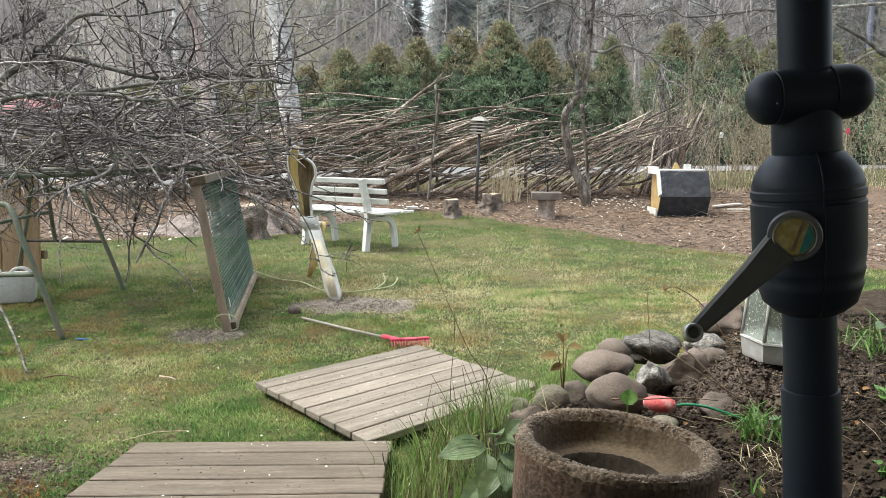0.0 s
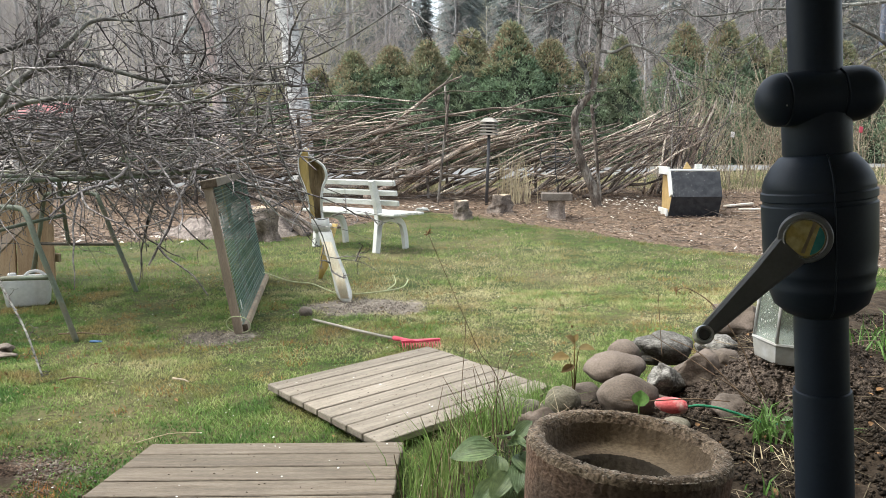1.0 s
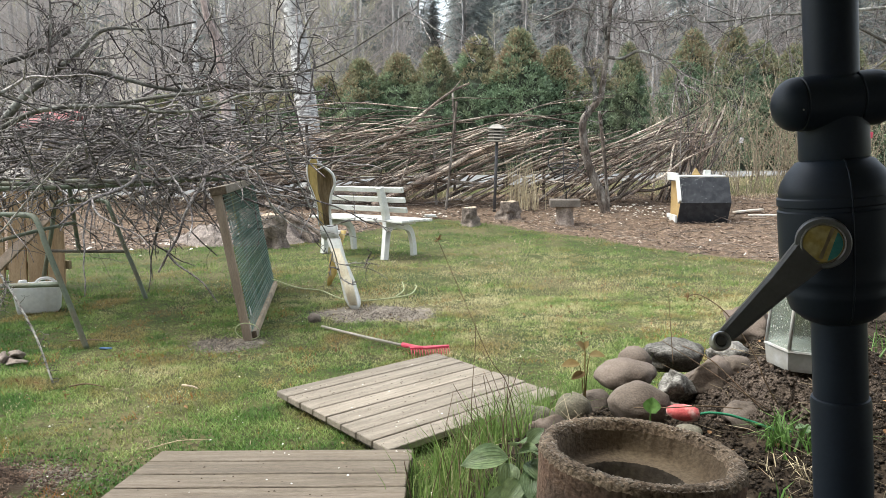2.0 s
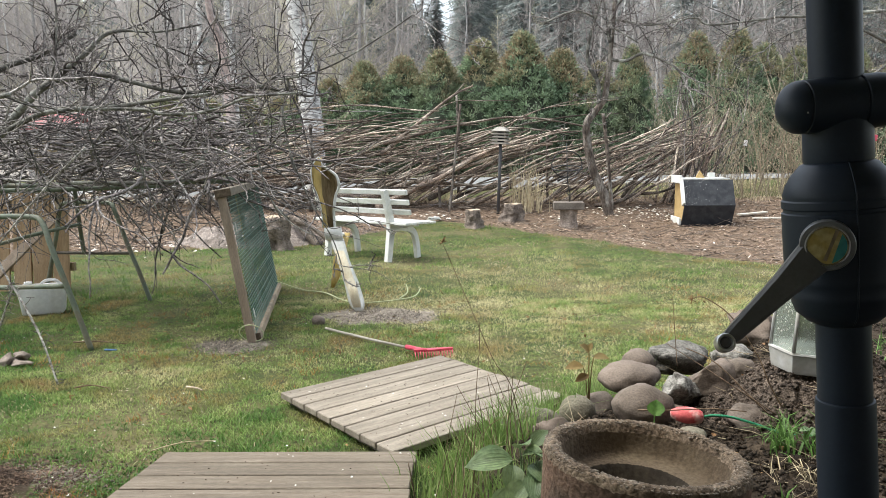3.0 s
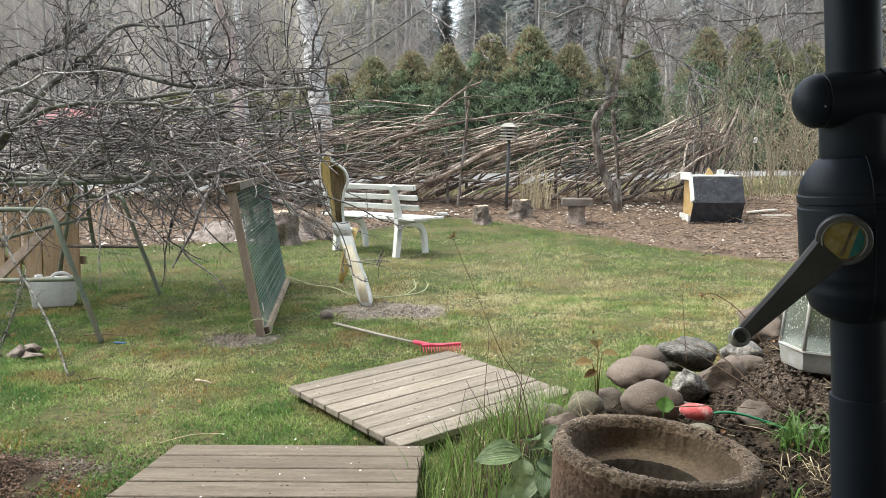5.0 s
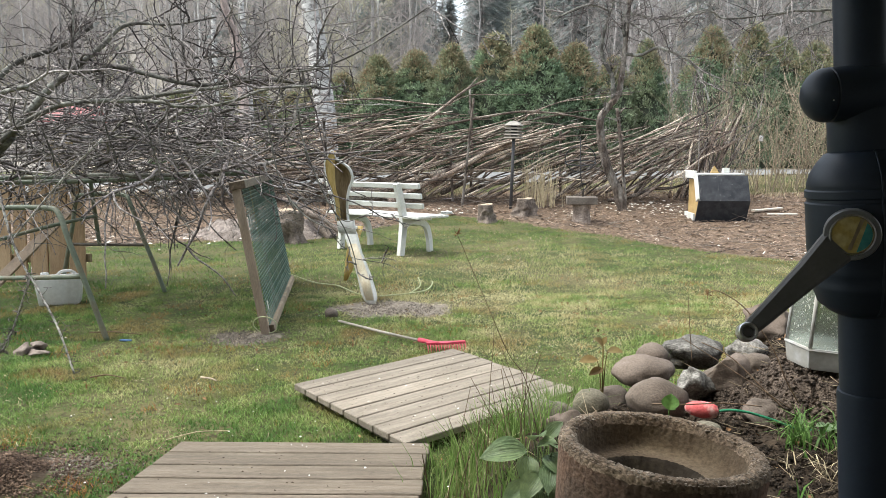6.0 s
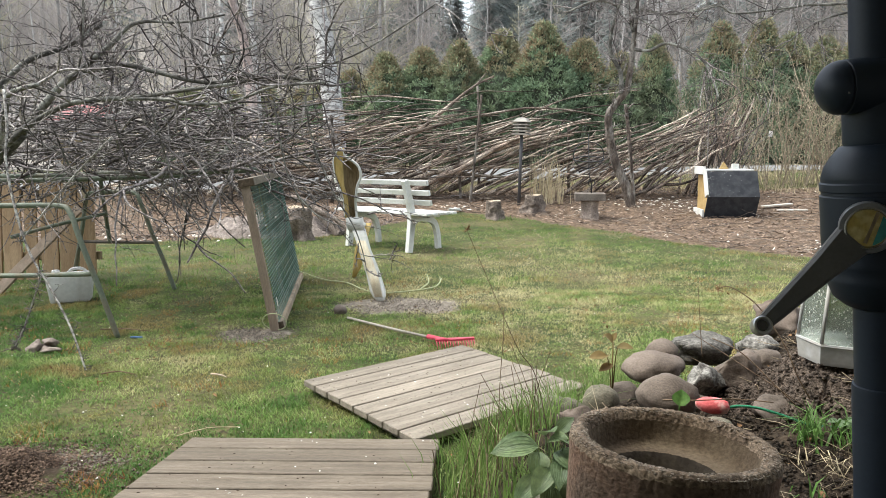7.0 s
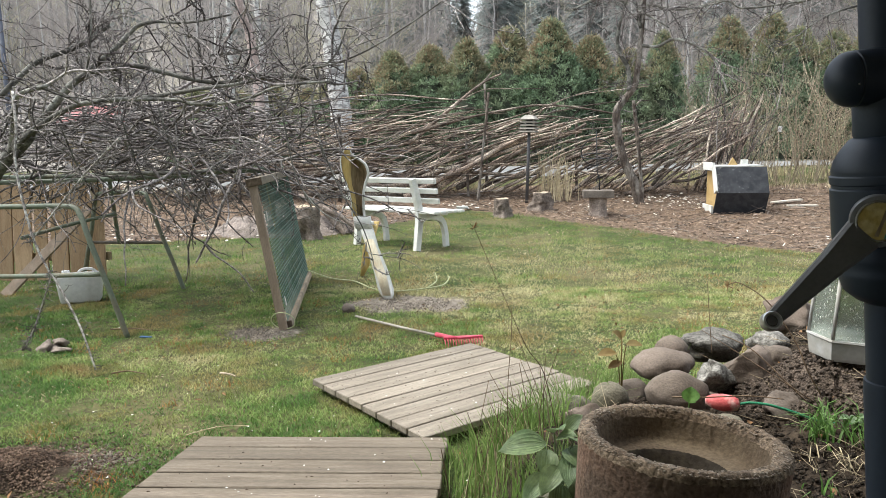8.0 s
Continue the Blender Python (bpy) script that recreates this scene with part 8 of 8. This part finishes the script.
    for k in range(15000):
        x, y = -1.70 + rng_.gauss(0, 0.19), 2.27 + rng_.gauss(0, 0.12)
        d = math.hypot(x + 1.74, y - 2.24)
        g = 0.0014 + 0.0055 * rng_.random() ** 3 + (0.008 * rng_.random() if k % 90 == 0 else 0)
        crumb(br, Vector((x, y, ground_z(x, y) + 0.004 + 0.05 * spot(x, y, -1.75, 2.25, 0.2, 0.2) + uni(-0.2, 1) * 0.012 * smooth(0.3, 0.05, d))), g)
    for k in range(230):
        x, y, a_ = -1.76 + rng_.gauss(0, 0.14), 2.24 + rng_.gauss(0, 0.10), uni(0, 6.28)
        L = uni(0.006, 0.024)
        br.leaf((x, y, ground_z(x, y) + 0.012 + 0.05 * spot(x, y, -1.75, 2.25, 0.2, 0.2)), (math.cos(a_), math.sin(a_), uni(-0.3, 0.4)), (uni(-0.5, 0.5), uni(-0.5, 0.5), 1), L, L * uni(0.2, 0.5), uni(-0.2, 0.2))
    single("bark_heap", br, M["stump_crumb"], "small heap of bark pieces and earth on the lawn", "mulch", kind="stuff")
    gv = Acc()
    for k in range(5200):
        cx, cy, sx, sy = ((-1.45, 4.2, 0.17, 0.13), (-0.62, 5.05, 0.32, 0.2), (-0.62, 5.05, 0.32, 0.2), (-1.52, 2.38, 0.14, 0.08) if k % 3 else (-1.45, 4.2, 0.17, 0.13))[k % 4]
        x, y = cx + rng_.gauss(0, sx), cy + rng_.gauss(0, sy)
        crumb(gv, Vector((x, y, ground_z(x, y) + 0.004)), 0.002 + 0.006 * rng_.random() ** 2)
    single("gravel", gv, M["gravel"], "fine grey-brown gravel and crumbs on bare patches", "gravel", kind="stuff")
    rt = Acc()
    for k in range(6500):
        x, y = -2.4 + rng_.gauss(0, 1.0), 9.9 + rng_.gauss(0, 0.5)
        if mulch_mask(x, y) < 0.4:
            continue
        g = 0.006 + 0.022 * rng_.random() ** 3
        crumb(rt, Vector((x, y, ground_z(x, y) + g * 0.3 + 0.05 * spot(x, y, -1.9, 9.6, 0.9, 0.5))), g)
    single("earth_lumps", rt, M["dry_debris"], "dry lumps of earth and roots round the big stump", "soil", kind="stuff")


chips()


# ---------------------------------------------------------------- parasol pole
def parasol_pole():
    """Its axis leans a little; heights below run along the axis from the foot."""
    foot, head = Vector((0.434, 0.722, 0.40)), Vector((0.358, 0.722, 1.267))
    up = (head - foot).normalized()
    q = Vector((0, 0, 1)).rotation_difference(up).to_matrix().to_4x4()
    t = thing("parasol_pole", "black parasol pole with tilt joint and crank housing", "parasol pole", Matrix.Translation(foot) @ q)

    def turned(name, rows, mt, label="", sides=48, parent=None, m=None):
        ac = Acc()
        ac.lathe(rows, m, sides)
        ob = part(name, ac, mt, parent or t, label)
        return flat_sharp(ob, 40)

    k = lambda z: (z - 0.40) / up.z
    turned("ground_spike", ((0.004, -0.06), (0.02, 0.0), (0.0295, 0.02), (0.0295, 0.05)), M["black_tube"])
    turned("lower_tube", ((0.0290, 0.05), (0.0290, k(0.862)), (0.0282, k(0.866)), (0.0265, k(0.867))), M["black_tube"], "black lower tube with a lipped sleeve")
    turned("middle_tube", ((0.0262, k(0.860)), (0.0262, k(0.962))), M["black_tube"])
    z0, z1 = k(0.949), k(1.117)
    h = z1 - z0
    rows = [(0.026, z0), (0.034, z0 + 0.004), (0.045, z0 + 0.014), (0.0500, z0 + 0.030), (0.0512, z0 + 0.034), (0.0500, z0 + 0.037), (0.0520, z0 + 0.046), (0.0530, z0 + 0.05), (0.0520, z0 + 0.053), (0.0540, z0 + 0.07), (0.0545, z0 + 0.118)]
    rows += [(0.0528, z0 + 0.1195), (0.0528, z0 + 0.1225), (0.0545, z0 + 0.124), (0.0545, z0 + 0.131), (0.0528, z0 + 0.1325), (0.0528, z0 + 0.1355), (0.0530, z0 + 0.137), (0.0500, z0 + 0.147), (0.044, z0 + 0.157), (0.036, z1 - 0.002), (0.031, z1)]
    house = turned("crank_housing", rows, M["black_plastic"], "ribbed black plastic crank housing", 64)
    seam = Acc()                                   # where the two halves of the housing meet
    seam.tube([(math.cos(radians(-101)) * (r + 0.0002), math.sin(radians(-101)) * (r + 0.0002), z) for r, z in rows[1:]], 0.0009, 0.0009, 6)
    part("seam", seam, M["black_plastic"], house)
    turned("neck", ((0.0315, z1 - 0.001), (0.0325, z1 + 0.002), (0.0325, z1 + 0.03), (0.0325, z1 + 0.052), (0.0315, z1 + 0.060), (0.0266, z1 + 0.068)), M["black_plastic"])
    zj = k(1.174)
    jm = Matrix.Translation((0.0, -0.011, zj)) @ pose(0, 0, 0, 0, 90, 0)
    cap = [(0.0266 * math.cos(a), 0.0285 * math.sin(a)) for a in (radians(d) for d in range(0, 86, 8))]
    prof = [(r, -0.0415 - 0.78 * h) for r, h in reversed(cap)] + [(0.0258, -0.0407), (0.0258, -0.0395), (0.0268, -0.0387), (0.0268, 0.012), (0.0256, 0.0128), (0.0256, 0.0142), (0.0273, 0.015)] + [(r + 0.0007 * (r > 0.02), 0.0320 + h) for r, h in cap]
    joint = turned("tilt_joint", prof, M["black_plastic"], "rounded black tilt joint across the pole", 48, None, jm)
    turned("pin", ((0.0010, -0.001), (0.0010, 0.0009), (0.0003, 0.0012)), M["eye_metal"], "tiny bright rivet", 12, joint, Matrix.Translation((-0.0455, -0.0355, zj - 0.006)) @ pose(0, 0, 0, 90, 0, 0))
    turned("upper_tube", ((0.0249, zj), (0.0249, k(2.2)), (0.0235, k(2.205))), M["black_tube"], "black upper tube")
    # the crank, on the side of the housing that faces the lawn's near edge
    hub_c = Vector((-0.0350, -0.043, k(1.040)))
    face = Vector((-0.42, -0.9, 0.05)).normalized()
    hm = Matrix.Translation(hub_c) @ Vector((0, 0, 1)).rotation_difference(face).to_matrix().to_4x4()
    hub = turned("crank_hub", ((0.0235, -0.014), (0.0245, -0.004), (0.0245, 0.017), (0.0235, 0.0195), (0.0195, 0.0200), (0.0190, 0.0185)), M["crank_grey"], "dark round crank hub", 40, t, hm)
    turned("hub_ring", ((0.0196, 0.0187), (0.0196, 0.0206), (0.0182, 0.0210), (0.0176, 0.0192)), M["chrome"], "thin bright ring", 40, hub, hm)
    lens = turned("hub_disc", ((0.0177, 0.0189), (0.0170, 0.0199), (0.010, 0.0204), (0.001, 0.0205)), M["brass_lens"], "yellow metallic disc under a teal segment", 40, hub, hm)
    end = Vector((0.238, 0.652, 0.945))
    inv = (Matrix.Translation(foot) @ q).inverted()
    e = inv @ end
    s = hub_c + face * 0.004
    d = (e - s)
    ln = d.length
    d.normalize()
    side = d.cross(face).normalized()
    nrm = side.cross(d).normalized()
    am = Matrix((d, side, nrm)).transposed().to_4x4()
    am.translation = s
    ac = Acc()
    v, f = [], []
    for u, w, th in ((0.0, 0.0185, 0.007), (0.018, 0.0175, 0.0075), (0.06, 0.0125, 0.0075), (ln - 0.03, 0.0090, 0.007), (ln - 0.013, 0.0078, 0.006), (ln - 0.006, 0.0070, 0.005)):
        v += [am @ Vector(p) for p in ((u, -w, -th), (u, w, -th), (u, w, th * 0.6), (u, w - 0.003, th), (u, -w + 0.003, th), (u, -w, th * 0.6))]
    n = len(v) // 6
    f = [(i * 6 + j, i * 6 + (j + 1) % 6, (i + 1) * 6 + (j + 1) % 6, (i + 1) * 6 + j) for i in range(n - 1) for j in range(6)] + [(5, 4, 3, 2, 1, 0), tuple(range((n - 1) * 6, n * 6))]
    ac.add(v, f)
    arm = part("crank_arm", ac, M["crank_grey"], t, "tapering dark grey crank arm", False)
    em = am @ Matrix.Translation((ln, 0, 0.001))
    turned("arm_eye", ((0.0045, -0.007), (0.0082, -0.007), (0.0091, -0.0055), (0.0091, 0.0055), (0.0081, 0.0075), (0.0066, 0.0077), (0.0056, 0.0062), (0.0052, 0.002)), M["eye_metal"], "worn dull metal eye", 32, arm, em)
    turned("pivot", ((0.0053, -0.004), (0.0053, 0.0035), (0.0045, 0.0044), (0.001, 0.0046)), M["crank_grey"], "dark grey pivot pin", 24, arm, em)
    # flat teal segment laid on the disc
    gl = Acc()
    hv = [hm @ Vector((0.0166 * math.cos(a), 0.0166 * math.sin(a), 0.0206)) for a in (radians(-104 + 9.2 * i) for i in range(14))]
    gl.add(hv + [p - (hm.to_3x3() @ Vector((0, 0, 0.0012))) for p in hv], [tuple(range(14))] + [(i, (i + 1) % 14, 14 + (i + 1) % 14, 14 + i) for i in range(14)])
    part("hub_sheen", gl, M["teal_lens"], hub, "teal coloured segment of the disc", False)
    br = Acc()
    br.box(hm @ pose(0.003, -0.001, 0.0201, 0, 0, 43), 0.031, 0.0034, 0.0008, 0.0003)
    part("hub_bar", br, M["brown_ply"], hub, "dark bar across the disc", False)


parasol_pole()
